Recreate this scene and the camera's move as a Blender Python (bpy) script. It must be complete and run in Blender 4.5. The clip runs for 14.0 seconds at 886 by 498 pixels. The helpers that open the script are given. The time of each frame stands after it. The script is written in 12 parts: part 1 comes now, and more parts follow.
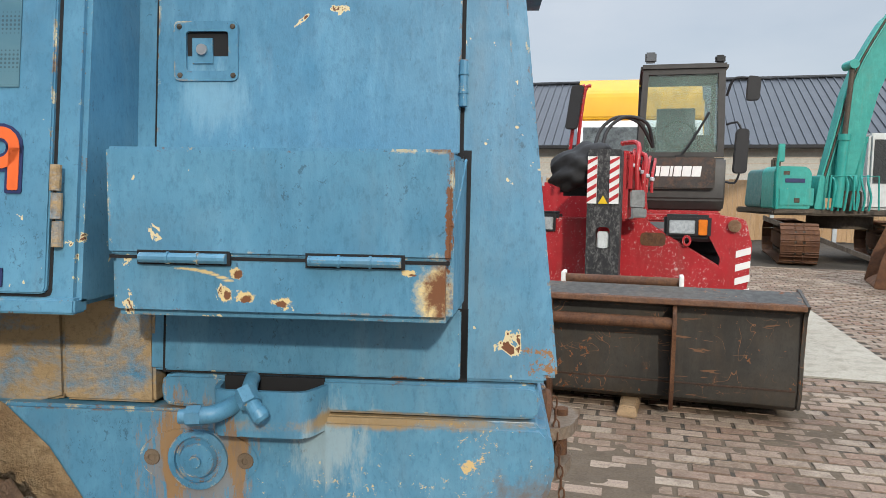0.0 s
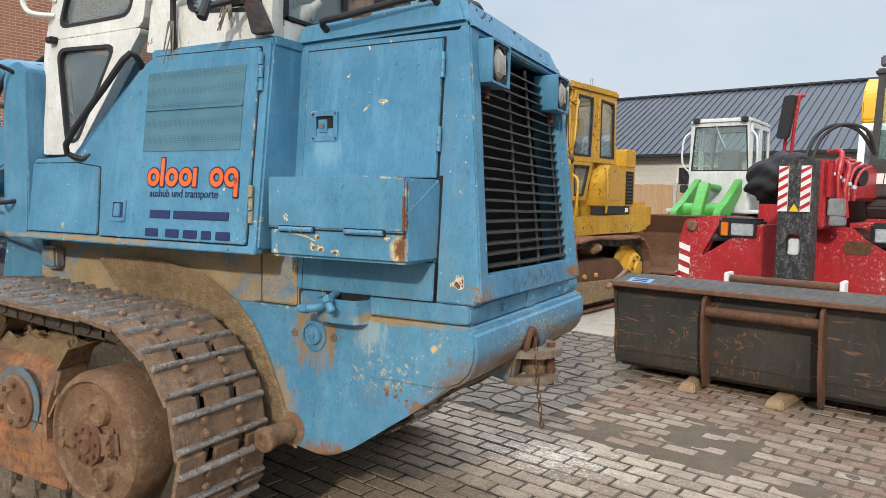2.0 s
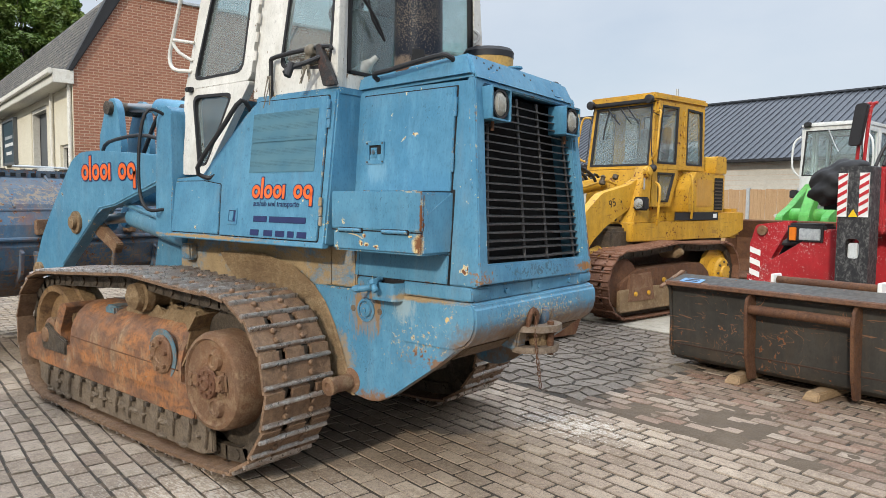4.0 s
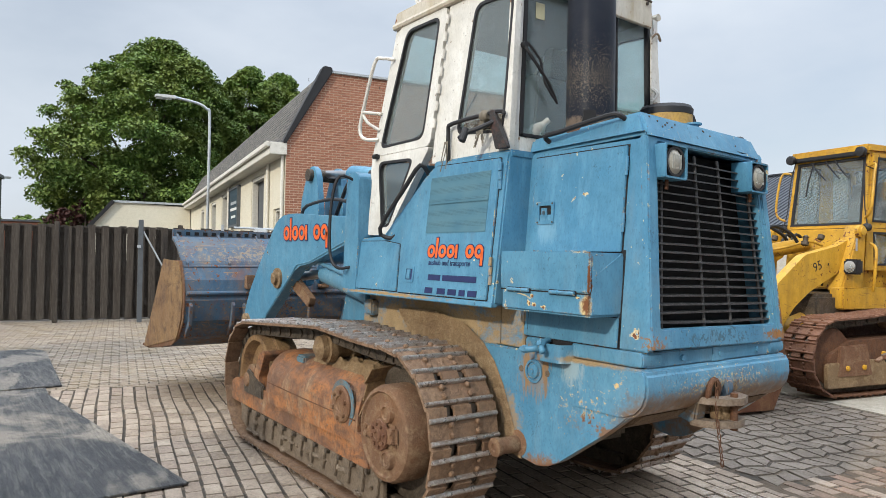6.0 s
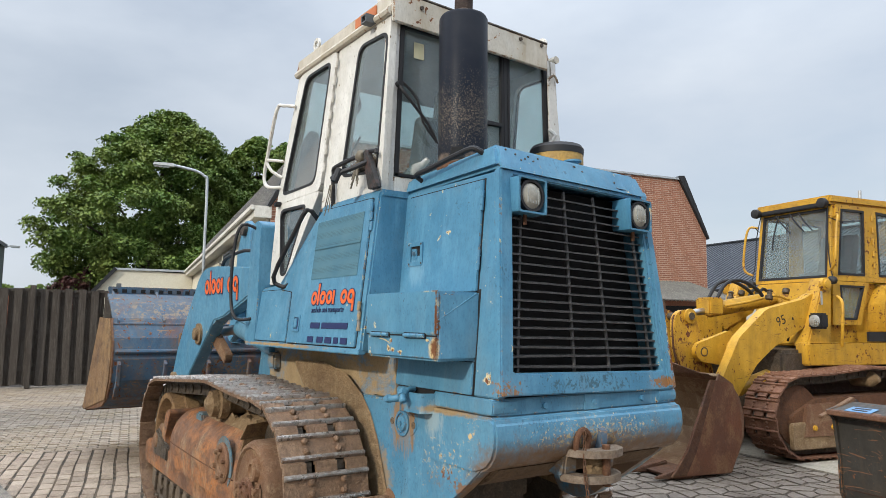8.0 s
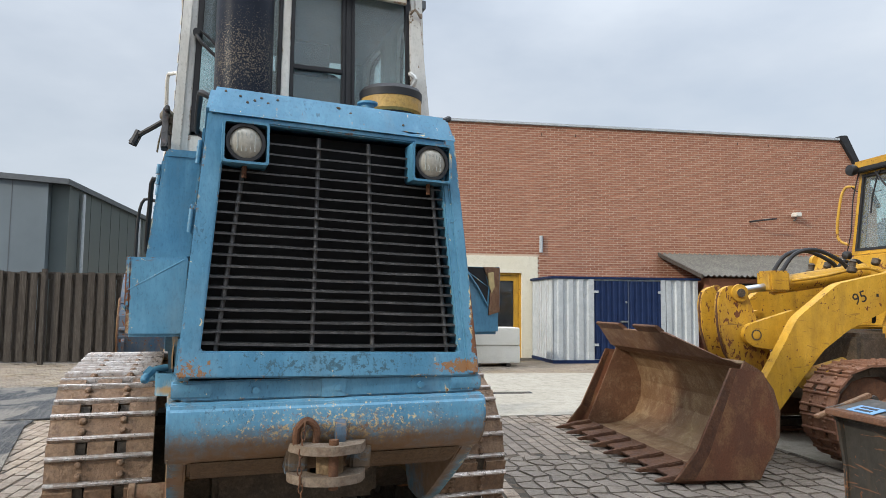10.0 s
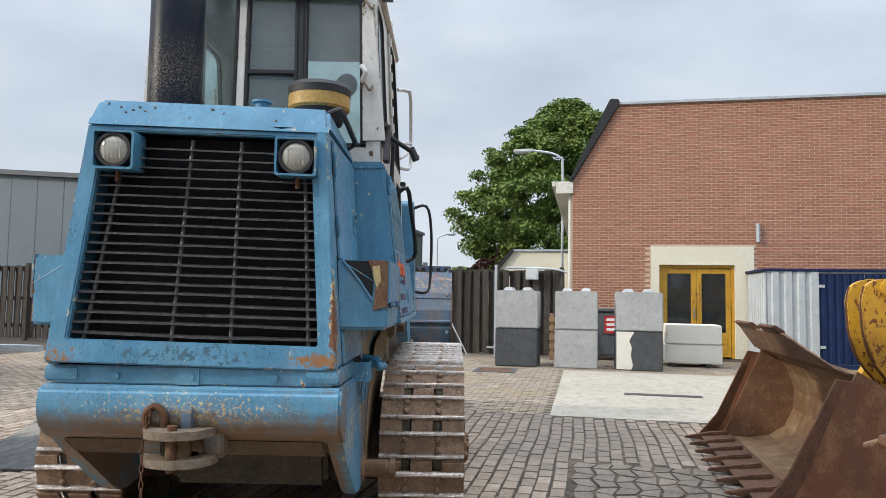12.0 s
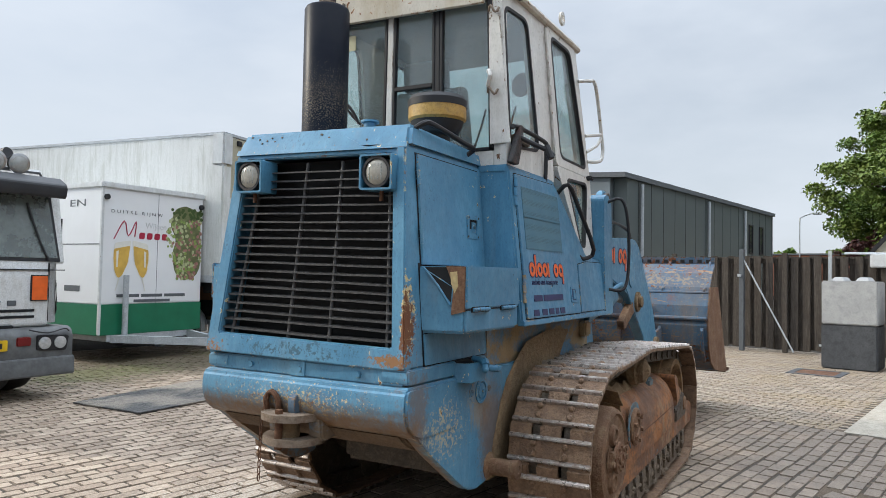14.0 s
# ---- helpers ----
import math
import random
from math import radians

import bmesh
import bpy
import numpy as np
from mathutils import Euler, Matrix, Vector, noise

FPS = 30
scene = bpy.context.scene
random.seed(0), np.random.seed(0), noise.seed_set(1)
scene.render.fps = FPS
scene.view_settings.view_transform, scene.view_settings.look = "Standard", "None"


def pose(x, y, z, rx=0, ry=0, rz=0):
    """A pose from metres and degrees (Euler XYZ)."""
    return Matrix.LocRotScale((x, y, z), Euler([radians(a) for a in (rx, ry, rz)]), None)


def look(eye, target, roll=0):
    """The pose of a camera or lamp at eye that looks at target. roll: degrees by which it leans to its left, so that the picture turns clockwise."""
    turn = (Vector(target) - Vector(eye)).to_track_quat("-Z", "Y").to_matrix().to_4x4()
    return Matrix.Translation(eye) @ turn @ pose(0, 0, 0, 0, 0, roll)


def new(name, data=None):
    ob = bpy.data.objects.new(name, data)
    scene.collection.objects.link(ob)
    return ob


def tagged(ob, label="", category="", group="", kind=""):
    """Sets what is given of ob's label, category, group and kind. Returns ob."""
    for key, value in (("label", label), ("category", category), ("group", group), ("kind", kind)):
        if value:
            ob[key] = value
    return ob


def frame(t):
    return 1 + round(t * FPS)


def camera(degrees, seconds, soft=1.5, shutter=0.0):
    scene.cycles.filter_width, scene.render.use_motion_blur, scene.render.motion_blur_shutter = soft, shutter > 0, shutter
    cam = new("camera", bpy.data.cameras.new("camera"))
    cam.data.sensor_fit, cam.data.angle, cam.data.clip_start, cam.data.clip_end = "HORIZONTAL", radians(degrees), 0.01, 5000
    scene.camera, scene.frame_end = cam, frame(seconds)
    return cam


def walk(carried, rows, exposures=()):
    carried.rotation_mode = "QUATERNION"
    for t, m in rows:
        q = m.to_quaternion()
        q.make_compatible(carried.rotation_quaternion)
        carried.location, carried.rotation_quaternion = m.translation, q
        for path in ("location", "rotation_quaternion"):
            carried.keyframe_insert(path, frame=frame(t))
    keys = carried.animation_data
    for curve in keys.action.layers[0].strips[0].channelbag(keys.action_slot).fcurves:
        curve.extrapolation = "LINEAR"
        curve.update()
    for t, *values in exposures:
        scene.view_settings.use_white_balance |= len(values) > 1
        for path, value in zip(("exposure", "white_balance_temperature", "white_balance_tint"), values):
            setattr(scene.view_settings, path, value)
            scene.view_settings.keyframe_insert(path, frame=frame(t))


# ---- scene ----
cam = camera(64.6, 14.0, 0.6)
METRES, EYE, TILT, LEAN, TURN = 8.0, 1.49, 0.0, 0.0, 4.6
ROWS = [
    (0.0, 0.0, 0.0, 0.0, 0.07, -4.75, -0.82),
    (0.5, 0.0312, -0.0347, 0.0015, 8.08, -4.91, -0.83),
    (1.0, 0.0707, -0.0612, 0.0025, 13.37, -4.83, -0.78),
    (1.5, 0.1055, -0.0889, 0.0019, 19.57, -4.5, -0.84),
    (2.0, 0.1372, -0.1128, 0.0016, 24.42, -4.46, -0.89),
    (4.5, 0.2473, -0.1781, 0.0054, 40.5, -4.49, -1.0),
    (5.0, 0.2489, -0.1743, 0.006, 47.53, -4.62, -1.02),
    (5.5, 0.2469, -0.1693, 0.0052, 49.45, -1.73, -1.09),
    (6.0, 0.2464, -0.1683, 0.0044, 49.6, 0.62, -1.02),
    (6.5, 0.2477, -0.166, 0.0053, 49.6, 3.25, -1.1),
    (7.0, 0.2526, -0.1575, 0.0041, 49.43, 6.14, -0.95),
    (7.5, 0.2691, -0.1263, -0.0048, 49.35, 6.17, -0.71),
    (10.0, 0.3541, 0.1445, -0.0128, 65.17, 4.58, -0.5),
    (10.5, 0.365, 0.202, -0.0135, 67.02, 4.6, -0.5),
    (11.0, 0.3726, 0.2519, -0.0123, 68.84, 4.64, -0.6),
    (11.5, 0.3885, 0.297, -0.0116, 76.26, 4.39, -0.84),
    (12.0, 0.388, 0.3389, -0.0098, 85.93, 3.81, -0.96),
    (12.5, 0.3874, 0.3825, -0.006, 95.85, 3.16, -1.06),
    (13.0, 0.3887, 0.4283, -0.0051, 105.67, 2.62, -1.06),
    (13.5, 0.3737, 0.4587, -0.0014, 113.15, 2.12, -1.07),
    (14.0, 0.3649, 0.4819, 0.0035, 114.42, 2.12, -1.06),
]
walk(cam, [(t, pose(0, 0, EYE, TILT, LEAN, TURN) @ pose(METRES * x, METRES * y, METRES * z, 90 + pitch, roll, yaw)) for t, x, y, z, yaw, pitch, roll in ROWS],
     exposures=((0.0, -0.16), (1.0, -0.11), (2.0, -0.07), (4.5, -0.03), (6.5, 0.0), (7.5, -0.08), (10.5, -0.04), (13.5, 0.03), (14.0, 0.02)))

# ---- sky, sun ----
world = bpy.data.worlds.new("yard_sky")
scene.world = world
world.use_nodes = True
wn = world.node_tree
wbg = wn.nodes["Background"]
sky = wn.nodes.new("ShaderNodeTexSky")
sky.sky_type = 'NISHITA'
sky.sun_disc = False
SUN_ELEV, SUN_AZ = 27.0, 165.0   # azimuth: compass angle of the sun, clockwise from +y
sky.sun_elevation = radians(SUN_ELEV)
sky.sun_rotation = radians(SUN_AZ)
sky.air_density, sky.dust_density, sky.ozone_density = 1.0, 1.5, 1.2
# thin broken cloud over the blue
wtc = wn.nodes.new("ShaderNodeTexCoord")
wmap = wn.nodes.new("ShaderNodeMapping")
wmap.inputs["Scale"].default_value = (1.3, 1.3, 3.2)
wnoise = wn.nodes.new("ShaderNodeTexNoise")
wnoise.inputs["Scale"].default_value = 2.1
wnoise.inputs["Detail"].default_value = 5
wnoise.inputs["Roughness"].default_value = 0.52
wramp = wn.nodes.new("ShaderNodeMapRange")
wramp.inputs["From Min"].default_value, wramp.inputs["From Max"].default_value = 0.22, 0.74
wramp.inputs["To Min"].default_value, wramp.inputs["To Max"].default_value = 0.5, 0.95
wmix = wn.nodes.new("ShaderNodeMix")
wmix.data_type = 'RGBA'
wmix.inputs[7].default_value = (6.8, 7.43, 8.25, 1)
wn.links.new(wtc.outputs["Generated"], wmap.inputs["Vector"])
wn.links.new(wmap.outputs["Vector"], wnoise.inputs["Vector"])
wn.links.new(wnoise.outputs[0], wramp.inputs["Value"])
wn.links.new(wramp.outputs[0], wmix.inputs[0])
wn.links.new(sky.outputs[0], wmix.inputs[6])
wsep = wn.nodes.new("ShaderNodeSeparateXYZ")
wn.links.new(wtc.outputs["Generated"], wsep.inputs[0])
wpow = wn.nodes.new("ShaderNodeMath")
wpow.operation = 'POWER'
wpow.use_clamp = False
wpow.inputs[1].default_value = 4.0
wabs = wn.nodes.new("ShaderNodeMath")
wabs.operation = 'MAXIMUM'
wabs.inputs[1].default_value = 0.0
wn.links.new(wsep.outputs[2], wabs.inputs[0])
wn.links.new(wabs.outputs[0], wpow.inputs[0])
wgrad = wn.nodes.new("ShaderNodeMath")
wgrad.operation = 'MULTIPLY_ADD'
wgrad.inputs[1].default_value, wgrad.inputs[2].default_value = 6.5, 0.94
wn.links.new(wpow.outputs[0], wgrad.inputs[0])
wvec = wn.nodes.new("ShaderNodeVectorMath")
wvec.operation = 'SCALE'
wn.links.new(wmix.outputs[2], wvec.inputs[0])
wn.links.new(wgrad.outputs[0], wvec.inputs["Scale"])
wn.links.new(wvec.outputs[0], wbg.inputs["Color"])
wbg.inputs["Strength"].default_value = 0.115

sun_data = bpy.data.lights.new("sun", 'SUN')
sun_data.energy = 2.9
sun_data.angle = radians(2.5)
sun_data.color = (1.0, 0.93, 0.80)
sun = new("sun", sun_data)
_az, _el = radians(SUN_AZ), radians(SUN_ELEV)
SUN_DIR = Vector((math.sin(_az) * math.cos(_el), math.cos(_az) * math.cos(_el), math.sin(_el)))
sun.matrix_basis = look(SUN_DIR * 60, (0, 0, 0))

# ---- material nodes ----
def shader(name, rough=0.6, metal=0.0, spec=0.4):
    m = bpy.data.materials.new(name)
    m.use_nodes = True
    nt = m.node_tree
    b = nt.nodes["Principled BSDF"]
    b.inputs["Roughness"].default_value = rough
    b.inputs["Metallic"].default_value = metal
    b.inputs["Specular IOR Level"].default_value = spec
    return m, nt, b


def noise_of(nt, scale, detail=4.0, rough=0.55, stretch=(1, 1, 1), distort=0.0, shift=0.0):
    g = nt.nodes.new("ShaderNodeNewGeometry")
    mp = nt.nodes.new("ShaderNodeMapping")
    mp.inputs["Scale"].default_value = stretch
    mp.inputs["Location"].default_value = (shift, shift * 0.7, shift * 1.3)
    n = nt.nodes.new("ShaderNodeTexNoise")
    n.inputs["Scale"].default_value = scale
    n.inputs["Detail"].default_value = detail
    n.inputs["Roughness"].default_value = rough
    n.inputs["Distortion"].default_value = distort
    nt.links.new(g.outputs["Position"], mp.inputs["Vector"])
    nt.links.new(mp.outputs["Vector"], n.inputs["Vector"])
    return n.outputs[0]


def span(nt, fac, a, b, lo=0.0, hi=1.0):
    r = nt.nodes.new("ShaderNodeMapRange")
    r.inputs["From Min"].default_value, r.inputs["From Max"].default_value = a, b
    r.inputs["To Min"].default_value, r.inputs["To Max"].default_value = lo, hi
    nt.links.new(fac, r.inputs["Value"])
    return r.outputs[0]


def mathn(nt, op, a, b):
    n = nt.nodes.new("ShaderNodeMath")
    n.operation = op
    for i, v in enumerate((a, b)):
        if isinstance(v, (int, float)):
            n.inputs[i].default_value = v
        else:
            nt.links.new(v, n.inputs[i])
    return n.outputs[0]


def blend(nt, fac, c1, c2):
    n = nt.nodes.new("ShaderNodeMix")
    n.data_type = 'RGBA'
    if isinstance(fac, (int, float)):
        n.inputs[0].default_value = fac
    else:
        nt.links.new(fac, n.inputs[0])
    for i, c in ((6, c1), (7, c2)):
        if isinstance(c, tuple):
            n.inputs[i].default_value = (*c[:3], 1)
        else:
            nt.links.new(c, n.inputs[i])
    return n.outputs[2]


def relief(nt, b, height, strength=0.2, dist=0.01):
    n = nt.nodes.new("ShaderNodeBump")
    n.inputs["Strength"].default_value = strength
    n.inputs["Distance"].default_value = dist
    nt.links.new(height, n.inputs["Height"])
    nt.links.new(n.outputs[0], b.inputs["Normal"])


def spot(nt, c, centre, radii, col, amp=1.0, strength=1.0, scale=14.0, stretch=(1, 1, 1), lack=0.0):
    """A stain, flaked patch, or painted shade or glint, with a ragged outline round a place of the world."""
    g = nt.nodes.new("ShaderNodeNewGeometry")
    mp = nt.nodes.new("ShaderNodeMapping")
    mp.vector_type = 'TEXTURE'
    mp.inputs["Location"].default_value = centre
    mp.inputs["Scale"].default_value = radii
    nt.links.new(g.outputs["Position"], mp.inputs["Vector"])
    ln = nt.nodes.new("ShaderNodeVectorMath")
    ln.operation = 'LENGTH'
    nt.links.new(mp.outputs["Vector"], ln.inputs[0])
    n = mathn(nt, 'MULTIPLY', mathn(nt, 'SUBTRACT', noise_of(nt, scale * 1.7, 7, 0.78, stretch, 0.2, shift=centre[0] * 7), 0.5 - lack * 0.25), 4.0 * amp)
    k = span(nt, mathn(nt, 'ADD', ln.outputs["Value"], n), 1.0, 0.85 if amp > 0.8 else 0.45, 0, strength)
    return blend(nt, k, c, col)


def paint(name, col, fade, chips=0.3, rust=0.3, dirt=0.3, dirt_col=(0.20, 0.15, 0.09), primer=(0.62, 0.50, 0.30), rough=0.42, spots=(), scratch=0.0, scrawl=0.0, fleck=0.0):
    """Old machine paint: sun-faded patches, run-off streaks, chips to primer, rust."""
    m, nt, b = shader(name, rough)
    c = blend(nt, span(nt, noise_of(nt, 1.7, 5, 0.6), 0.33, 0.68), col, fade)
    c = blend(nt, span(nt, noise_of(nt, 9, 6, 0.65), 0.35, 0.75, 0, 0.5), c, tuple(v * 0.66 for v in col))
    chalk = span(nt, noise_of(nt, 7, 6, 0.7, (1.8, 1.8, 0.35), 0.2, shift=31), 0.50, 0.78, 0, 0.45)
    c = blend(nt, chalk, c, tuple(min(0.9, v * 1.25 + 0.035 * min(1.0, 4 * max(fade))) for v in fade))
    grain = noise_of(nt, 90, 4, 0.75, (1, 1, 0.5), shift=41)
    c = blend(nt, span(nt, grain, 0.50, 0.78, 0, 0.55), c, tuple(v * 0.5 for v in col))
    streak = span(nt, noise_of(nt, 5.0, 5, 0.6, (1.6, 1.6, 0.22), shift=3), 0.60 - 0.10 * dirt, 0.80, 0, 0.75 * dirt)
    c = blend(nt, streak, c, dirt_col)
    film = span(nt, noise_of(nt, 2.3, 6, 0.7, shift=7), 0.62 - 0.25 * dirt, 0.85, 0, 0.7 * dirt)
    c = blend(nt, film, c, dirt_col)
    pits = noise_of(nt, 55, 5, 0.8, (1, 1, 0.7), 0.3, shift=83)
    pz = span(nt, noise_of(nt, 4, 5, 0.65, (1, 1, 0.6), shift=89), 0.40, 0.70, -0.06, 0.08)
    c = blend(nt, span(nt, mathn(nt, 'ADD', pits, pz), 0.635, 0.665, 0, 0.6), c, tuple(v * 0.28 + 0.012 for v in col))
    if scratch:
        sc = span(nt, noise_of(nt, 3.2, 3, 0.5, (1.2, 1.2, 9), 1.2, shift=97), 0.655, 0.672, 0, scratch)
        c = blend(nt, sc, c, primer)
    if scrawl:
        off = mathn(nt, 'ABSOLUTE', mathn(nt, 'SUBTRACT', noise_of(nt, 3.6, 2, 0.4, (1.4, 1.4, 1), 1.4, shift=103), 0.5), 0.0)
        line = mathn(nt, 'MULTIPLY', span(nt, off, 0.006, 0.002), span(nt, noise_of(nt, 4.5, 3, 0.6, shift=107), 0.50, 0.58, 0, scrawl))
        c = blend(nt, line, c, primer)
    if fleck:
        bits = mathn(nt, 'ADD', noise_of(nt, 62, 4, 0.75, (1, 1, 0.7), 0.4, shift=113), span(nt, noise_of(nt, 3.0, 4, 0.6, shift=117), 0.35, 0.70, -0.06, 0.05))
        c = blend(nt, span(nt, bits, 0.605, 0.625, 0, fleck), c, primer)
    speck = noise_of(nt, 24, 4, 0.6, (1, 1, 0.8), 0.35, shift=11)
    zone = span(nt, noise_of(nt, 2.2, 3, 0.5, shift=17), 0.40, 0.72, -0.05, 0.10)
    chip = mathn(nt, 'ADD', speck, zone)
    mask = span(nt, chip, 0.79 - 0.08 * chips, 0.797 - 0.08 * chips)
    bev = nt.nodes.new("ShaderNodeBevel")
    bev.samples = 4
    bev.inputs["Radius"].default_value = 0.009
    geo = nt.nodes.new("ShaderNodeNewGeometry")
    dot = nt.nodes.new("ShaderNodeVectorMath")
    dot.operation = 'DOT_PRODUCT'
    nt.links.new(bev.outputs[0], dot.inputs[0])
    nt.links.new(geo.outputs["True Normal"], dot.inputs[1])
    edge = span(nt, dot.outputs["Value"], 0.985, 0.80)
    local = span(nt, noise_of(nt, 3.4, 4, 0.6, shift=53), 0.42, 0.66, -0.10, 0.10)
    rub = span(nt, mathn(nt, 'ADD', mathn(nt, 'ADD', noise_of(nt, 34, 5, 0.7, shift=29), local), mathn(nt, 'MULTIPLY', edge, 0.13)), 0.74 - 0.06 * chips, 0.77 - 0.06 * chips)
    rub = mathn(nt, 'MULTIPLY', rub, span(nt, edge, 0.15, 0.5))
    c = blend(nt, rub, c, blend(nt, span(nt, noise_of(nt, 18, 3, shift=61), 0.42, 0.56), primer, (0.16, 0.075, 0.03)))
    c = blend(nt, mask, c, primer)
    core = span(nt, chip, 0.835 - 0.08 * chips - 0.03 * rust, 0.845 - 0.08 * chips - 0.03 * rust)
    c = blend(nt, core, c, (0.13, 0.045, 0.018))
    stain = span(nt, noise_of(nt, 3.1, 6, 0.72, (1.2, 1.2, 0.5), 0.5, shift=23), 0.70 - 0.12 * rust, 0.80, 0, 0.85 * rust)
    c = blend(nt, stain, c, (0.17, 0.065, 0.025))
    for sp in spots:
        c = spot(nt, c, *sp)
    mask = mathn(nt, 'MAXIMUM', mask, rub)
    nt.links.new(c, b.inputs["Base Color"])
    rg = mathn(nt, 'ADD', span(nt, noise_of(nt, 22, 4), 0.3, 0.7, rough - 0.1, rough + 0.14), mathn(nt, 'MULTIPLY', mask, 0.3))
    nt.links.new(rg, b.inputs["Roughness"])
    wave = mathn(nt, 'MULTIPLY', noise_of(nt, 5.0, 2, shift=71), 1.6)
    relief(nt, b, mathn(nt, 'ADD', wave, mathn(nt, 'SUBTRACT', mathn(nt, 'MULTIPLY', grain, 0.5), mathn(nt, 'MULTIPLY', mask, 1.0))), 0.2, 0.005)
    return m


def worn(name, c1, c2, c3, s1=2.0, s2=14.0, rough=0.8, metal=0.0, bump=0.35, dist=0.006, stretch=(1, 1, 1), amount=0.6, fine=70.0):
    """Weathered plain surface: two colours in large patches, a third in small ones, fine grain."""
    m, nt, b = shader(name, rough, metal)
    c = blend(nt, span(nt, noise_of(nt, s1, 6, 0.65, stretch), 0.33, 0.67), c1, c2)
    c = blend(nt, span(nt, noise_of(nt, s2, 7, 0.76, stretch, 0.3, 5), 0.48, 0.62, 0, amount), c, c3)
    g = noise_of(nt, fine, 5, 0.75)
    c = blend(nt, span(nt, g, 0.44, 0.66, 0, 0.6), c, tuple(v * 0.5 for v in c1))
    nt.links.new(c, b.inputs["Base Color"])
    nt.links.new(span(nt, noise_of(nt, s2, 4, shift=9), 0.3, 0.7, max(0.05, rough - 0.12), min(1, rough + 0.12)), b.inputs["Roughness"])
    h = mathn(nt, 'ADD', mathn(nt, 'MULTIPLY', noise_of(nt, s2, 5, 0.7, stretch), 1.5), mathn(nt, 'MULTIPLY', g, 0.6))
    relief(nt, b, h, min(1, bump * 1.5), dist * 1.6)
    return m


def pieces(name, tones, rough=0.85, grime=(0.10, 0.09, 0.08), bump=0.4, cover=0.65, spots=()):
    """Bricks and pavers: a tone for each piece, stains that cross the joints, grain."""
    m, nt, b = shader(name, rough)
    g = nt.nodes.new("ShaderNodeNewGeometry")
    o = nt.nodes.new("ShaderNodeObjectInfo")
    r = mathn(nt, 'FRACT', mathn(nt, 'ADD', g.outputs["Random Per Island"], o.outputs["Random"]), 0.0)
    cr = nt.nodes.new("ShaderNodeValToRGB")
    cr.color_ramp.interpolation = 'LINEAR'
    while len(cr.color_ramp.elements) < len(tones):
        cr.color_ramp.elements.new(0.5)
    for i, t in enumerate(tones):
        cr.color_ramp.elements[i].position = i / (len(tones) - 1)
        cr.color_ramp.elements[i].color = (*t, 1)
    nt.links.new(r, cr.inputs[0])
    c = blend(nt, span(nt, noise_of(nt, 1.1, 6, 0.7), 0.49, 0.62, 0, cover), cr.outputs[0], grime)
    c = blend(nt, span(nt, noise_of(nt, 6.5, 6, 0.72, shift=13), 0.50, 0.64, 0, 0.55), c, grime)
    c = blend(nt, span(nt, noise_of(nt, 38, 6, 0.75), 0.47, 0.66, 0, 0.62), c, tuple(min(1, v * 1.22) for v in tones[-1]))
    c = blend(nt, span(nt, noise_of(nt, 27, 6, 0.78, shift=9), 0.52, 0.66, 0, 0.55), c, tuple(v * 0.55 for v in tones[0]))
    c = blend(nt, span(nt, noise_of(nt, 120, 4, 0.75, shift=5), 0.50, 0.66, 0, 0.7), c, tuple(v * 0.5 for v in tones[0]))
    for sp in spots:
        c = spot(nt, c, *sp)
    nt.links.new(c, b.inputs["Base Color"])
    relief(nt, b, mathn(nt, 'ADD', noise_of(nt, 90, 4, 0.7), mathn(nt, 'MULTIPLY', noise_of(nt, 27, 5, 0.7, shift=9), 1.2)), bump, 0.006)
    return m


def plain(name, col, rough=0.5, metal=0.0, var=0.25, scale=12.0, bump=0.05):
    m, nt, b = shader(name, rough, metal)
    c = blend(nt, span(nt, noise_of(nt, scale, 5, 0.6), 0.3, 0.72), col, tuple(v * (1 - var) for v in col))
    nt.links.new(c, b.inputs["Base Color"])
    relief(nt, b, noise_of(nt, scale * 5, 3), bump, 0.003)
    return m


def glass(name, tint, alpha, rough=0.04):
    """Alpha is the share of dust and body colour; the rest is clear tinted glass with its gloss."""
    m, nt, b = shader(name, 0.7, 0.0, 0.3)
    b.inputs["Base Color"].default_value = (*tint, 1)
    clear = nt.nodes.new("ShaderNodeBsdfTransparent")
    clear.inputs["Color"].default_value = (0.88, 0.95, 0.94, 1)
    gloss = nt.nodes.new("ShaderNodeBsdfGlossy")
    gloss.inputs["Roughness"].default_value = rough
    fr = nt.nodes.new("ShaderNodeLayerWeight")
    m1, m2 = nt.nodes.new("ShaderNodeMixShader"), nt.nodes.new("ShaderNodeMixShader")
    nt.links.new(span(nt, noise_of(nt, 5, 6, 0.7), 0.35, 0.75, alpha * 0.6, min(1, alpha * 1.4)), m1.inputs[0])
    nt.links.new(clear.outputs[0], m1.inputs[1])
    nt.links.new(b.outputs[0], m1.inputs[2])
    nt.links.new(mathn(nt, 'ADD', mathn(nt, 'MULTIPLY', mathn(nt, 'POWER', fr.outputs["Facing"], 4.0), 0.6), 0.05), m2.inputs[0])
    nt.links.new(m1.outputs[0], m2.inputs[1])
    nt.links.new(gloss.outputs[0], m2.inputs[2])
    nt.links.new(m2.outputs[0], nt.nodes["Material Output"].inputs["Surface"])
    return m


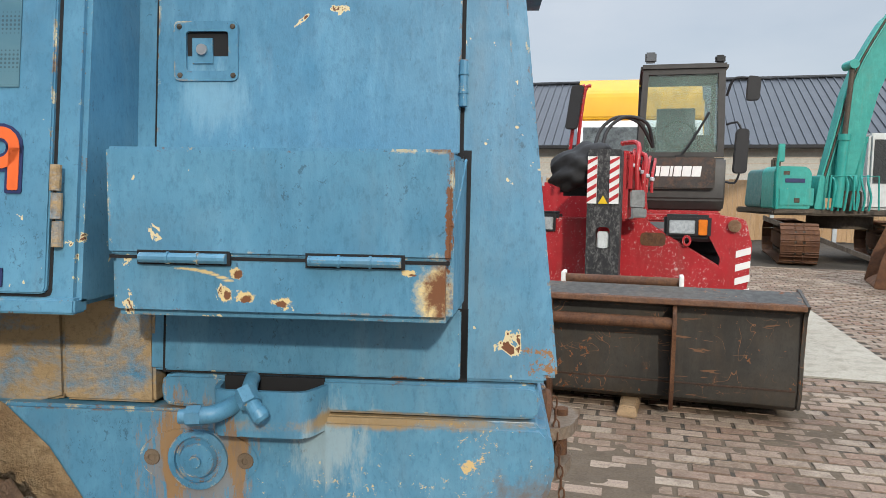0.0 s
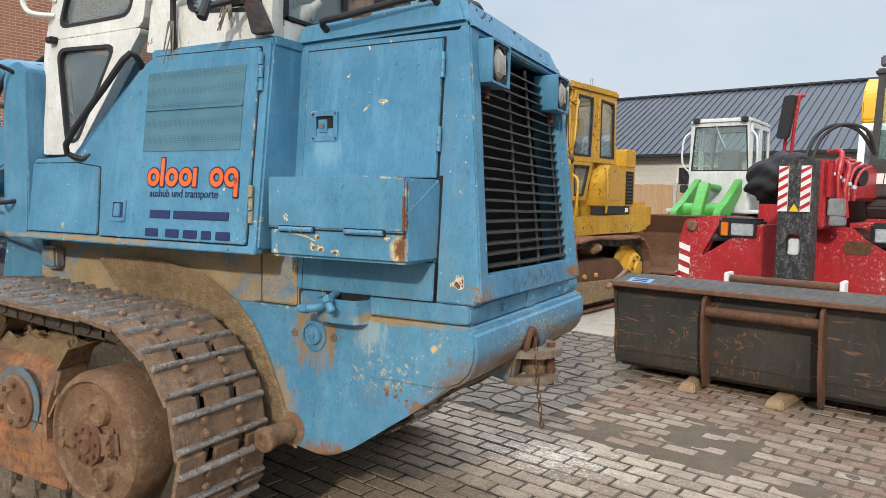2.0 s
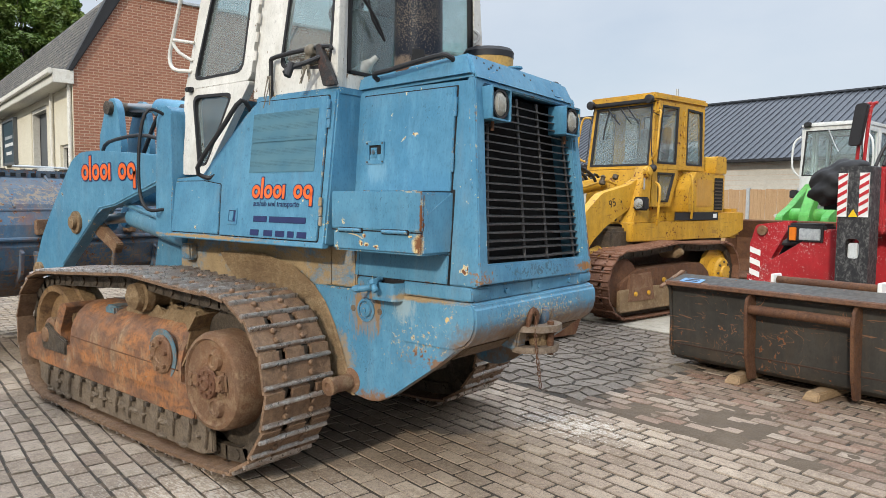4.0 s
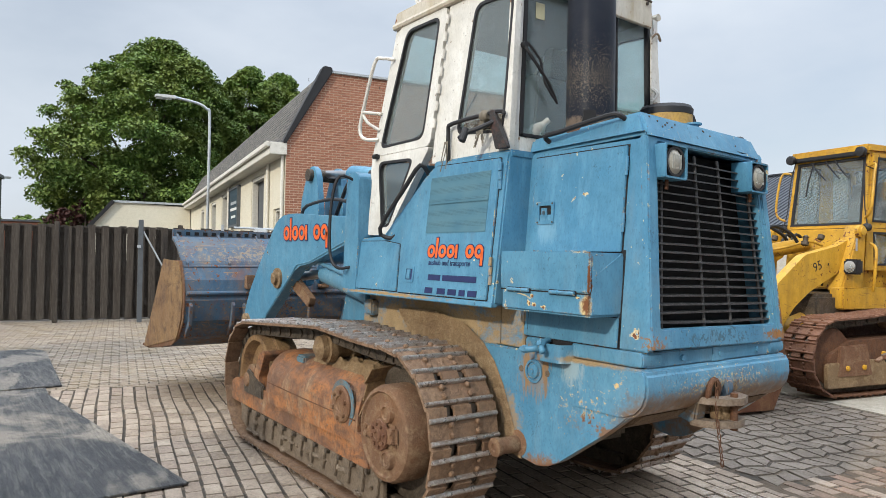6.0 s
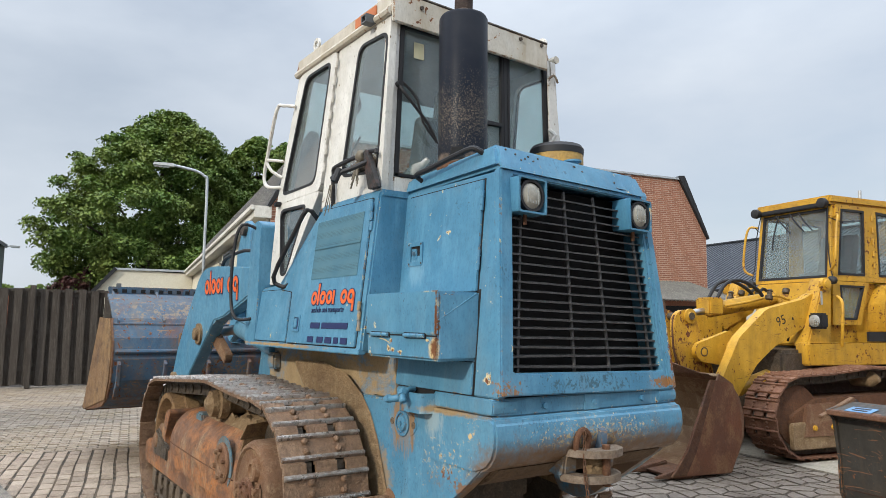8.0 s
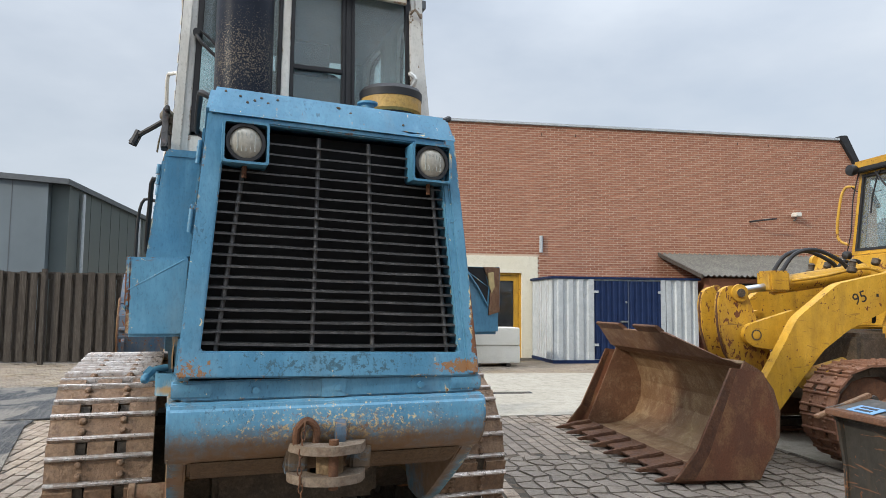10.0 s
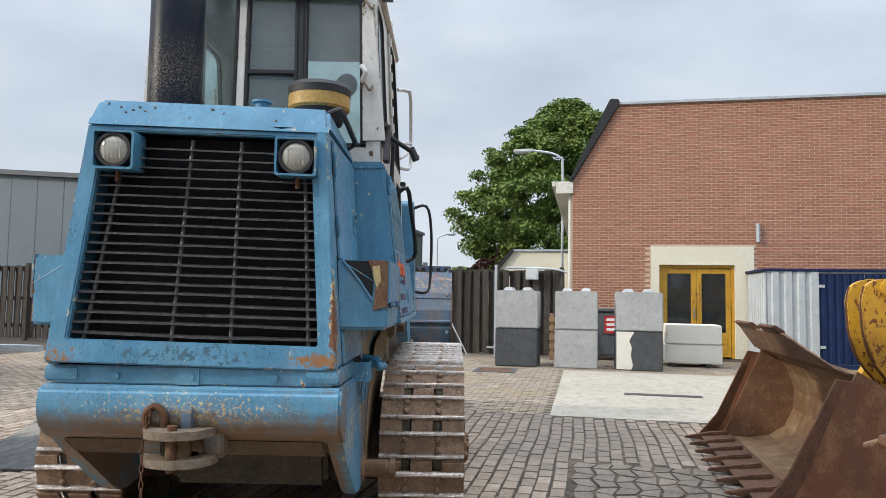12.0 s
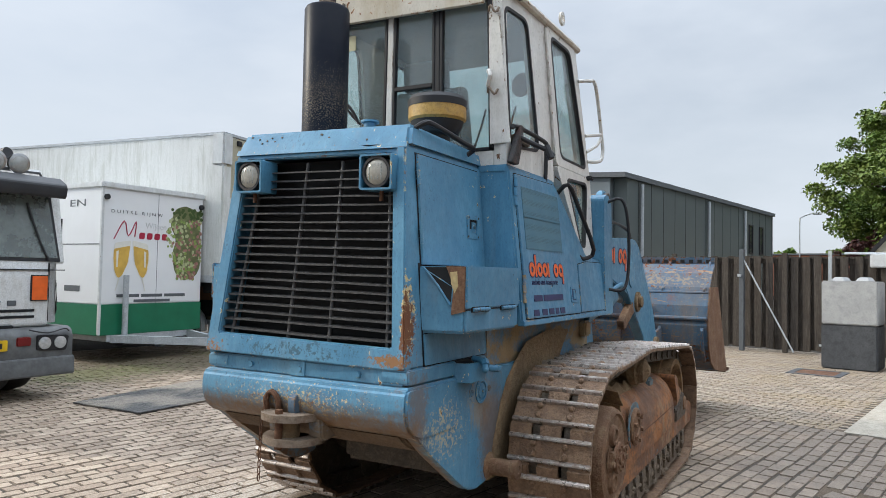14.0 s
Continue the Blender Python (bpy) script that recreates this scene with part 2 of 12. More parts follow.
CL = 1.935                           # centre line of the blue loader
OCHRE, CREAMY, RUSTB, MUD = (0.35, 0.20, 0.045), (0.58, 0.45, 0.22), (0.15, 0.06, 0.026), (0.17, 0.098, 0.048)
ANY = (1, 1, 1)
UPPER_STAINS = (
    ((-0.655, CL - 0.597, 0.95), (0.026, 0.08, 0.12), (0.23, 0.125, 0.042), 0.9, 0.8, 13, (2.2, 2.2, 0.4)),
    ((-0.515, CL - 0.597, 0.95), (0.022, 0.08, 0.11), (0.23, 0.125, 0.042), 0.9, 0.8, 13, (2.2, 2.2, 0.4)),
    ((-0.05, CL - 0.593, 0.97), (0.11, 0.08, 0.10), (0.56, 0.40, 0.18), 1.4, 1.0, 24, ANY, 0.70),
    ((-0.61, CL - 0.593, 0.92), (0.11, 0.08, 0.13), (0.28, 0.155, 0.05), 1.0, 0.45, 15, (2.6, 2.6, 0.40)),
    ((-0.60, CL + 0.593, 0.88), (0.14, 0.08, 0.17), OCHRE, 0.7, 0.45, 11, (1.5, 1.5, 0.5)),
    ((-0.33, CL - 0.593, 0.985), (0.10, 0.08, 0.10), (0.42, 0.47, 0.44), 0.7, 0.45, 14, (1.6, 1.6, 0.4)),
    ((-0.58, CL - 0.50, 1.66), (0.09, 0.20, 0.08), (0.20, 0.36, 0.46), 0.6, 0.5, 14, (1.8, 1.8, 0.3)),
    ((-0.30, CL - 0.59, 1.035), (0.42, 0.08, 0.020), OCHRE, 0.5, 0.75, 10),
    ((-0.103, CL - 0.76, 1.310), (0.042, 0.03, 0.072), CREAMY, 0.5, 1.0, 22),
    ((-0.098, CL - 0.76, 1.315), (0.032, 0.03, 0.060), RUSTB, 0.6, 1.0, 26),
)
SIDE_STAINS = (
    ((-0.085, CL - 0.76, 1.42), (0.007, 0.03, 0.09), RUSTB, 0.9, 1.0, 26),
    ((0.095, CL + 0.56, 1.42), (0.10, 0.020, 0.24), CREAMY, 0.9, 1.0, 20),
    ((0.095, CL + 0.56, 1.32), (0.10, 0.018, 0.20), RUSTB, 1.0, 1.0, 22),
    ((0.10, CL + 0.50, 1.145), (0.06, 0.10, 0.028), (0.24, 0.12, 0.05), 1.0, 1.0, 22),
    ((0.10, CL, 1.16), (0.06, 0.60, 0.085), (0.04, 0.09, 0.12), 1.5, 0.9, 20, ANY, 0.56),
    ((0.10, CL - 0.53, 1.15), (0.07, 0.08, 0.05), (0.24, 0.12, 0.05), 1.5, 1.0, 26, ANY, 0.35),
    ((0.08, CL, 0.93), (0.16, 0.62, 0.13), CREAMY, 1.4, 0.9, 34, ANY, 0.54),
)
BUMPER_STAINS = (
    ((0.08, CL, 0.93), (0.16, 0.62, 0.12), (0.20, 0.09, 0.04), 1.4, 0.9, 30, ANY, 0.70),
    ((0.16, CL, 0.77), (0.26, 1.3, 0.205), (0.17, 0.095, 0.043), 0.42, 0.92, 9),
    ((0.14, CL, 0.76), (0.27, 1.6, 0.185), (0.15, 0.082, 0.036), 0.35, 0.95, 9),
    ((-0.22, CL - 0.593, 0.80), (0.40, 0.05, 0.26), CREAMY, 1.4, 1.0, 26, ANY, 0.76),
    ((-0.22, CL - 0.593, 0.76), (0.34, 0.05, 0.22), RUSTB, 1.4, 1.0, 26, ANY, 0.82),
    ((-0.22, CL + 0.593, 0.80), (0.36, 0.05, 0.24), (0.40, 0.36, 0.25), 1.4, 0.9, 26, ANY, 0.55),
    ((-0.45, CL - 0.593, 0.46), (0.36, 0.1, 0.065), (0.20, 0.10, 0.045), 0.8, 0.95, 16),
    ((-0.08, CL - 0.593, 0.72), (0.10, 0.1, 0.035), (0.20, 0.10, 0.045), 0.9, 0.9, 22),
)
MUD_STAINS = (
    ((-0.75, CL + 0.593, 0.72), (0.20, 0.1, 0.34), MUD, 0.6, 0.7, 9),
    ((0.02, CL + 0.593, 0.95), (0.10, 0.1, 0.20), MUD, 0.8, 0.6, 12),
    ((-0.80, CL - 0.593, 0.62), (0.13, 0.1, 0.20), OCHRE, 0.7, 0.65, 12),
    ((-0.25, CL - 0.52, 0.66), (0.6, 0.065, 0.42), MUD, 0.5, 0.9, 8),
    ((-0.25, CL + 0.52, 0.66), (0.6, 0.065, 0.42), MUD, 0.5, 0.9, 8),
    ((-1.9, CL - 0.75, 1.28), (0.9, 0.1, 0.012), OCHRE, 0.8, 0.8, 14),
)
FLAKES = [spot_ for x, z, w, h in ((-0.455, 1.342, 0.016, 0.018), (-0.475, 1.305, 0.014, 0.020), (-0.440, 1.300, 0.021, 0.014), (-0.375, 1.292, 0.024, 0.014), (-0.15, 1.348, 0.018, 0.007), (-0.05, 1.375, 0.03, 0.012))
          for spot_ in (((x, CL - 0.76, z), (w * 0.8, 0.03, h * 0.8), CREAMY, 0.95, 1.0, 24), ((x + 0.002, CL - 0.76, z - 0.003), (w * 0.5, 0.03, h * 0.42), RUSTB, 0.95, 1.0, 30))]
FLAKES += [((-0.555 + 0.012 * k, CL - 0.76, 1.348 - 0.0004 * k * k), (0.013, 0.03, 0.0032), CREAMY, 0.6, 1.0, 40) for k in range(8)]
BLUE_SPOTS = UPPER_STAINS + SIDE_STAINS + BUMPER_STAINS + MUD_STAINS + tuple(FLAKES)
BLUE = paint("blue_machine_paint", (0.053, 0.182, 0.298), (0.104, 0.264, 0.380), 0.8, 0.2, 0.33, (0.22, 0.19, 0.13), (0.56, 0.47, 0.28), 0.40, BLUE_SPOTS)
def dusty(name, col, dust, lo, hi):
    """Paint under a film of dried dust, worn through in patches."""
    m, nt, b = shader(name, 0.8)
    c = blend(nt, span(nt, noise_of(nt, 2.0, 5, 0.6), 0.33, 0.68), col, tuple(v * 1.35 for v in col))
    d = blend(nt, span(nt, noise_of(nt, 7.0, 5, 0.6, shift=4), 0.3, 0.7), dust, tuple(v * 0.7 for v in dust))
    k = span(nt, mathn(nt, 'ADD', noise_of(nt, 3.2, 7, 0.72, (1, 1, 1.6), 0.4, 9), mathn(nt, 'MULTIPLY', noise_of(nt, 55, 3, 0.7), 0.10)), lo, hi)
    c = blend(nt, k, c, d)
    nt.links.new(c, b.inputs["Base Color"])
    nt.links.new(span(nt, k, 0, 1, 0.5, 0.95), b.inputs["Roughness"])
    c = blend(nt, span(nt, noise_of(nt, 70, 5, 0.8, shift=3), 0.50, 0.66, 0, 0.55), c, tuple(v * 0.45 for v in dust))
    nt.links.new(c, b.inputs["Base Color"])
    relief(nt, b, mathn(nt, 'ADD', noise_of(nt, 60, 5, 0.75), k), 0.6, 0.006)
    return m


BLUE_P = paint("blue_paint_plain", (0.053, 0.182, 0.298), (0.104, 0.264, 0.380), 1.1, 0.2, 0.33, (0.22, 0.19, 0.13), (0.56, 0.47, 0.28), 0.40)
BLUE_D = dusty("blue_paint_dusty", (0.05, 0.165, 0.27), (0.37, 0.265, 0.145), 0.42, 0.57)
BLUE_H = dusty("blue_paint_grimy", (0.055, 0.15, 0.23), (0.17, 0.125, 0.085), 0.40, 0.56)
HITCHRUST = worn("grey_rusted_casting", (0.17, 0.13, 0.095), (0.24, 0.19, 0.145), (0.13, 0.075, 0.045), 5, 24, 0.75, 0.2, 0.5, 0.004)
BLUE_B = paint("blue_paint_scraped", (0.024, 0.078, 0.145), (0.055, 0.125, 0.195), 2.0, 1.3, 1.0, (0.15, 0.105, 0.065), (0.25, 0.155, 0.085), 0.75, (((-4.9, CL, 0.45), (1.0, 1.8, 0.42), (0.12, 0.068, 0.04), 0.6, 0.9, 9), ((-5.0, CL, 0.8), (1.0, 1.5, 0.6), (0.17, 0.115, 0.07), 1.2, 0.85, 16, ANY, 0.6), ((-5.2, CL, 1.5), (1.0, 1.8, 0.16), (0.22, 0.165, 0.11), 1.3, 0.8, 12, ANY, 0.5)), 0.9, 0.8)
EARTH = worn("caked_earth", (0.27, 0.18, 0.095), (0.17, 0.105, 0.055), (0.35, 0.26, 0.15), 3, 16, 0.95, 0, 0.7, 0.012)
TRACKS = worn("track_steel", (0.185, 0.108, 0.062), (0.27, 0.172, 0.105), (0.10, 0.060, 0.038), 4, 18, 0.55, 0.15, 0.6, 0.008, amount=0.7)
POLISHED = worn("polished_grouser", (0.42, 0.37, 0.33), (0.30, 0.235, 0.19), (0.60, 0.57, 0.54), 8, 26, 0.33, 0.7, 0.3, 0.003, amount=0.7)
RUSTY = worn("orange_rust", (0.205, 0.105, 0.052), (0.125, 0.072, 0.044), (0.27, 0.185, 0.11), 4.5, 15, 0.8, 0.05, 0.6, 0.007, amount=0.75)
FRAMERUST, _nt, _b = shader("rubbed_orange_rust", 0.7)
_c = blend(_nt, span(_nt, noise_of(_nt, 2.2, 6, 0.65, (1, 1, 1.8), 0.3), 0.40, 0.60), (0.335, 0.135, 0.045), (0.165, 0.085, 0.050))
_c = blend(_nt, span(_nt, noise_of(_nt, 6.0, 7, 0.74, (0.8, 0.8, 1.6), 0.5, 7), 0.47, 0.60, 0, 0.85), _c, (0.105, 0.058, 0.038))
_c = blend(_nt, span(_nt, noise_of(_nt, 4.0, 7, 0.74, (1.6, 1.6, 0.6), 0.4, 19), 0.54, 0.68, 0, 0.85), _c, (0.31, 0.215, 0.125))
_c = blend(_nt, span(_nt, noise_of(_nt, 3.0, 6, 0.7, (1, 1, 1), 0.6, 27), 0.635, 0.66, 0, 0.9), _c, (0.075, 0.185, 0.245))
_c = blend(_nt, span(_nt, noise_of(_nt, 42, 6, 0.78, (1, 1, 0.6), shift=3), 0.50, 0.62, 0, 0.7), _c, (0.075, 0.042, 0.028))
_nt.links.new(_c, _b.inputs["Base Color"])
_nt.links.new(span(_nt, noise_of(_nt, 6.0, 6, 0.7, shift=7), 0.4, 0.6, 0.55, 0.85), _b.inputs["Roughness"])
relief(_nt, _b, mathn(_nt, 'ADD', noise_of(_nt, 9, 6, 0.7), mathn(_nt, 'MULTIPLY', noise_of(_nt, 60, 4, 0.75), 0.5)), 0.6, 0.008)
GUARDMUD = worn("grey_brown_mud", (0.155, 0.118, 0.082), (0.215, 0.165, 0.115), (0.075, 0.055, 0.04), 3, 15, 0.95, 0, 0.8, 0.012)
PIPEBLACK = worn("burnt_pipe_steel", (0.035, 0.022, 0.018), (0.055, 0.035, 0.025), (0.02, 0.017, 0.016), 4, 16, 0.7, 0.2, 0.4)
DKRUST = worn("dark_rust", (0.10, 0.045, 0.025), (0.16, 0.075, 0.035), (0.06, 0.035, 0.025), 3, 14, 0.8, 0.2, 0.5, 0.006)
STRIPRUST = worn("thin_dark_rust", (0.045, 0.028, 0.020), (0.075, 0.040, 0.024), (0.03, 0.025, 0.022), 3, 14, 0.8, 0.1, 0.5, 0.004)
GREASE = worn("greasy_steel", (0.05, 0.042, 0.035), (0.10, 0.075, 0.05), (0.15, 0.12, 0.09), 5, 20, 0.6, 0.3, 0.5)
ROOFWHITE = paint("stained_roof_paint", (0.52, 0.49, 0.42), (0.60, 0.58, 0.52), 1.6, 0.9, 1.0, (0.30, 0.22, 0.11), (0.28, 0.15, 0.07))
WHITE = paint("old_white_cab_paint", (0.60, 0.585, 0.54), (0.66, 0.65, 0.61), 1.2, 0.35, 0.5, (0.30, 0.26, 0.18), (0.16, 0.11, 0.06))
BLACK = plain("black_rubber", (0.018, 0.018, 0.02), 0.6)
DARK = plain("dark_recess", (0.012, 0.012, 0.013), 0.85)
BARS = worn("grille_steel", (0.045, 0.045, 0.046), (0.065, 0.064, 0.063), (0.14, 0.132, 0.125), 6, 30, 0.45, 0.3, 0.2, amount=0.5)
SOOT, _nt, _b = shader("sooty_exhaust", 0.4, 0.0, 0.07)
_c = blend(_nt, span(_nt, noise_of(_nt, 3, 5), 0.35, 0.7), (0.008, 0.011, 0.019), (0.020, 0.022, 0.028))
_c = spot(_nt, _c, (-0.475, 1.595, 2.46), (0.4, 0.4, 0.30), (0.22, 0.18, 0.13), 1.5, 0.6, 80, (1, 1, 1), 0.55)
_c = spot(_nt, _c, (-0.475, 1.595, 2.22), (0.4, 0.4, 0.05), (0.20, 0.15, 0.11), 0.8, 0.6, 9)
_nt.links.new(_c, _b.inputs["Base Color"])
relief(_nt, _b, noise_of(_nt, 60, 4), 0.2, 0.003)
GLASS = glass("tinted_cab_glass", (0.42, 0.45, 0.46), 0.15)
GLASS_D = glass("dark_window_glass", (0.016, 0.019, 0.022), 0.96)
LENS = glass("lamp_lens", (0.55, 0.55, 0.52), 0.5, 0.12)
CHROME = plain("bare_steel", (0.5, 0.5, 0.5), 0.3, 1.0)
ORANGE = plain("orange_lettering", (0.75, 0.13, 0.025), 0.45)
NAVY = plain("navy_lettering", (0.02, 0.03, 0.10), 0.45)
YELLOW = paint("yellow_machine_paint", (0.50, 0.262, 0.016), (0.58, 0.335, 0.035), 1.75, 0.85, 0.75, (0.16, 0.09, 0.03), (0.15, 0.07, 0.028), 0.45, (), 0.5, 0.35)
RED = paint("red_machine_paint", (0.36, 0.012, 0.018), (0.43, 0.024, 0.030), 0.8, 0.3, 0.6, (0.16, 0.06, 0.05), (0.56, 0.47, 0.44), 0.42, (), 0.0, 0.0, 0.85)
CHARCOAL = paint("charcoal_bucket_paint", (0.0299, 0.0286, 0.0257), (0.0543, 0.0502, 0.0434), 1.4, 0.7, 0.5, (0.1017, 0.0655, 0.0380), (0.2307, 0.1114, 0.0543), 0.5, (), 0.6, 0.9)
CABGREY = plain("dark_grey_cab_paint", (0.055, 0.052, 0.05), 0.45, 0, 0.3)
GREEN = paint("bright_green_paint", (0.05, 0.27, 0.04), (0.085, 0.36, 0.06), 0.8, 0.4, 0.5)
TEAL = paint("teal_machine_paint", (0.02, 0.27, 0.235), (0.04, 0.33, 0.28), 0.3, 0.4, 0.3)
PALEGREY = paint("pale_grey_paint", (0.55, 0.57, 0.57), (0.62, 0.63, 0.62), 0.3, 0.3, 0.4)
PLASTIC = plain("grey_plastic", (0.10, 0.11, 0.12), 0.5)
SIGNRED = paint("red_machine_paint", (0.40, 0.014, 0.020), (0.48, 0.030, 0.036), 1.7, 0.1, 0.4, (0.18, 0.07, 0.06), (0.60, 0.42, 0.40))
SIGNWHITE = plain("white_reflective", (0.75, 0.75, 0.73), 0.4, 0, 0.12)
CONCRETE = worn("pale_concrete", (0.342, 0.307, 0.244), (0.396, 0.360, 0.296), (0.234, 0.209, 0.165), 0.9, 6, 0.9, 0, 0.5, 0.008, amount=0.8)
CONC_A = worn("grey_cast_concrete", (0.36, 0.365, 0.36), (0.44, 0.44, 0.43), (0.27, 0.275, 0.28), 1.6, 9, 0.9, 0, 0.35, 0.004)
CONC_B = worn("dark_cast_concrete", (0.060, 0.064, 0.070), (0.095, 0.099, 0.102), (0.040, 0.042, 0.046), 1.6, 9, 0.9, 0, 0.35, 0.004)
CONC_C = worn("cream_cast_concrete", (0.72, 0.69, 0.60), (0.76, 0.74, 0.67), (0.60, 0.57, 0.49), 1.2, 8, 0.9, 0, 0.3, 0.004, amount=0.35)
YARD_STAINS_AND_LIGHT = (
    # mossy soil by the trailers, widened to darken the ground under them
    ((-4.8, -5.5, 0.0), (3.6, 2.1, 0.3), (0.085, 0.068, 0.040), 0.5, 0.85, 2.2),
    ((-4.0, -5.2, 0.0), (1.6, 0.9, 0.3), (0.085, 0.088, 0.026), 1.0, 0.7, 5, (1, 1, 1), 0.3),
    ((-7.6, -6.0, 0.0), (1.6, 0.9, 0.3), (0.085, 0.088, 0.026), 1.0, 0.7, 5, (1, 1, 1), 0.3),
    # soft dark ellipse that deepens the loader's shadow by colour
    ((-4.6, 4.2, 0.0), (2.6, 1.5, 0.2), (0.105, 0.088, 0.072), 0.35, 0.62, 1.6),
    # pale flecks painted as sun glints on the bricks
    ((-0.2, 2.95, 0.0), (0.8, 0.45, 0.2), (0.60, 0.56, 0.50), 1.4, 0.75, 26, (0.6, 1.6, 1), 0.55),
    ((-0.9, 0.6, 0.0), (1.2, 1.0, 0.2), (0.52, 0.47, 0.40), 1.4, 0.5, 24, (0.6, 1.6, 1), 0.50),
    ((1.6, -2.2, 0.0), (1.6, 1.2, 0.2), (0.52, 0.47, 0.40), 1.4, 0.5, 24, (0.6, 1.6, 1), 0.45),
)
PAVER = pieces("clay_paver", [(0.192, 0.146, 0.108), (0.326, 0.257, 0.193), (0.254, 0.187, 0.137), (0.413, 0.332, 0.249), (0.288, 0.221, 0.163), (0.360, 0.284, 0.212)], 0.7, (0.144, 0.102, 0.066), 0.6, 0.55, YARD_STAINS_AND_LIGHT)
PAVER_S = pieces("sandy_paver", [(0.163, 0.132, 0.100), (0.288, 0.237, 0.183), (0.221, 0.164, 0.120), (0.346, 0.291, 0.224)], 0.8, (0.259, 0.196, 0.120), 0.6, 0.85, YARD_STAINS_AND_LIGHT[:3])
PAVER_R = pieces("red_clay_paver", [(0.149, 0.077, 0.051), (0.317, 0.257, 0.195), (0.192, 0.102, 0.066), (0.365, 0.300, 0.232), (0.139, 0.084, 0.056), (0.259, 0.196, 0.141)], 0.62, (0.101, 0.067, 0.043), 0.6, 0.75)
COBBLE = pieces("grey_cobble", [(0.120, 0.098, 0.076), (0.192, 0.156, 0.122), (0.149, 0.117, 0.089), (0.230, 0.189, 0.146)], 0.7, (0.072, 0.053, 0.037), 0.6, 0.8)
SOIL = worn("trodden_soil", (0.094, 0.069, 0.046), (0.130, 0.096, 0.064), (0.067, 0.048, 0.032), 1.3, 9, 0.95, 0, 0.6, 0.006)
JOINT = worn("sandy_joint", (0.044, 0.035, 0.026), (0.070, 0.056, 0.040), (0.033, 0.026, 0.019), 1.3, 20, 0.95, 0, 0.5)
BRICK = pieces("red_wall_brick", [(0.300, 0.126, 0.076), (0.350, 0.153, 0.094), (0.245, 0.097, 0.059), (0.385, 0.176, 0.110), (0.310, 0.132, 0.080)], 0.88, (0.260, 0.110, 0.067), 0.4, 0.4)
MORTAR = worn("wall_mortar", (0.528, 0.395, 0.296), (0.581, 0.445, 0.344), (0.440, 0.311, 0.224), 2, 30, 0.95)
CREAM = worn("cream_painted_brick", (0.68, 0.63, 0.50), (0.72, 0.68, 0.56), (0.58, 0.53, 0.41), 1.0, 9, 0.85, 0, 0.3, 0.004, amount=0.4)
TRIM = worn("white_trim_paint", (0.66, 0.64, 0.57), (0.72, 0.70, 0.64), (0.52, 0.49, 0.42), 1.5, 9, 0.6, 0, 0.15)
SLATE = worn("mossy_roof_slate", (0.055, 0.052, 0.050), (0.085, 0.080, 0.075), (0.34, 0.31, 0.25), 1.4, 7.0, 0.9, 0, 0.6, 0.01, (1, 1, 2.0), 0.8)
ROOFMETAL = plain("anthracite_roof_sheet", (0.055, 0.062, 0.075), 0.45, 0.2, 0.2, 2.0)
SHEETGREY = plain("blue_grey_cladding", (0.135, 0.165, 0.185), 0.5, 0.0, 0.15, 0.8)
SHEETDARK = plain("dark_grey_cladding", (0.080, 0.098, 0.098), 0.5, 0.0, 0.15, 0.8)
GALV = worn("galvanised_sheet", (0.42, 0.45, 0.47), (0.52, 0.55, 0.57), (0.34, 0.37, 0.39), 2.0, 9, 0.45, 0.25, 0.1)
NAVYSHEET, _nt, _b = shader("navy_sheet", 0.6, 0.0, 0.18)
_nt.links.new(blend(_nt, span(_nt, noise_of(_nt, 6, 5), 0.35, 0.7), (0.006, 0.016, 0.055), (0.010, 0.024, 0.075)), _b.inputs["Base Color"])
WOOD_D = worn("weathered_dark_board", (0.0432, 0.0342, 0.0270), (0.0702, 0.0576, 0.0468), (0.1116, 0.0972, 0.0810), 2.0, 12, 0.9, 0, 0.6, 0.006, (3, 3, 0.25), 0.7)
WOOD_L = worn("tan_fence_board", (0.40, 0.25, 0.13), (0.48, 0.32, 0.18), (0.30, 0.185, 0.095), 2.0, 14, 0.85, 0, 0.4, 0.004, (3, 3, 0.3))
TIMBER = worn("raw_timber", (0.33, 0.22, 0.12), (0.25, 0.165, 0.09), (0.17, 0.105, 0.056), 3, 18, 0.85, 0, 0.4, 0.004, (0.4, 3, 3))
DOORYELLOW = paint("yellow_machine_paint", (0.50, 0.262, 0.016), (0.58, 0.335, 0.035), 1.75, 0.85, 0.75, (0.16, 0.09, 0.03), (0.15, 0.07, 0.028), 0.45, (), 0.5, 0.35)
CORRUG = worn("mossy_corrugated_sheet", (0.09, 0.085, 0.075), (0.14, 0.13, 0.115), (0.19, 0.185, 0.15), 1.6, 10, 0.9, 0, 0.4)
MAT, _nt, _b = shader("rubber_sheet", 0.62)
_c = blend(_nt, span(_nt, noise_of(_nt, 1.6, 6, 0.65, (1, 2.2, 1)), 0.35, 0.68), (0.030, 0.031, 0.033), (0.062, 0.061, 0.060))
_c = blend(_nt, span(_nt, noise_of(_nt, 5.0, 7, 0.72, (0.5, 4.0, 1), 0.6, 6), 0.47, 0.62, 0, 0.7), _c, (0.15, 0.14, 0.125))
_dust = span(_nt, noise_of(_nt, 0.85, 6, 0.6, (1, 1.6, 1), 0.5, 14.3), 0.50, 0.58)
_c = blend(_nt, mathn(_nt, 'MULTIPLY', _dust, span(_nt, noise_of(_nt, 22, 6, 0.75), 0.30, 0.55, 0.35, 0.9)), _c, (0.26, 0.225, 0.18))
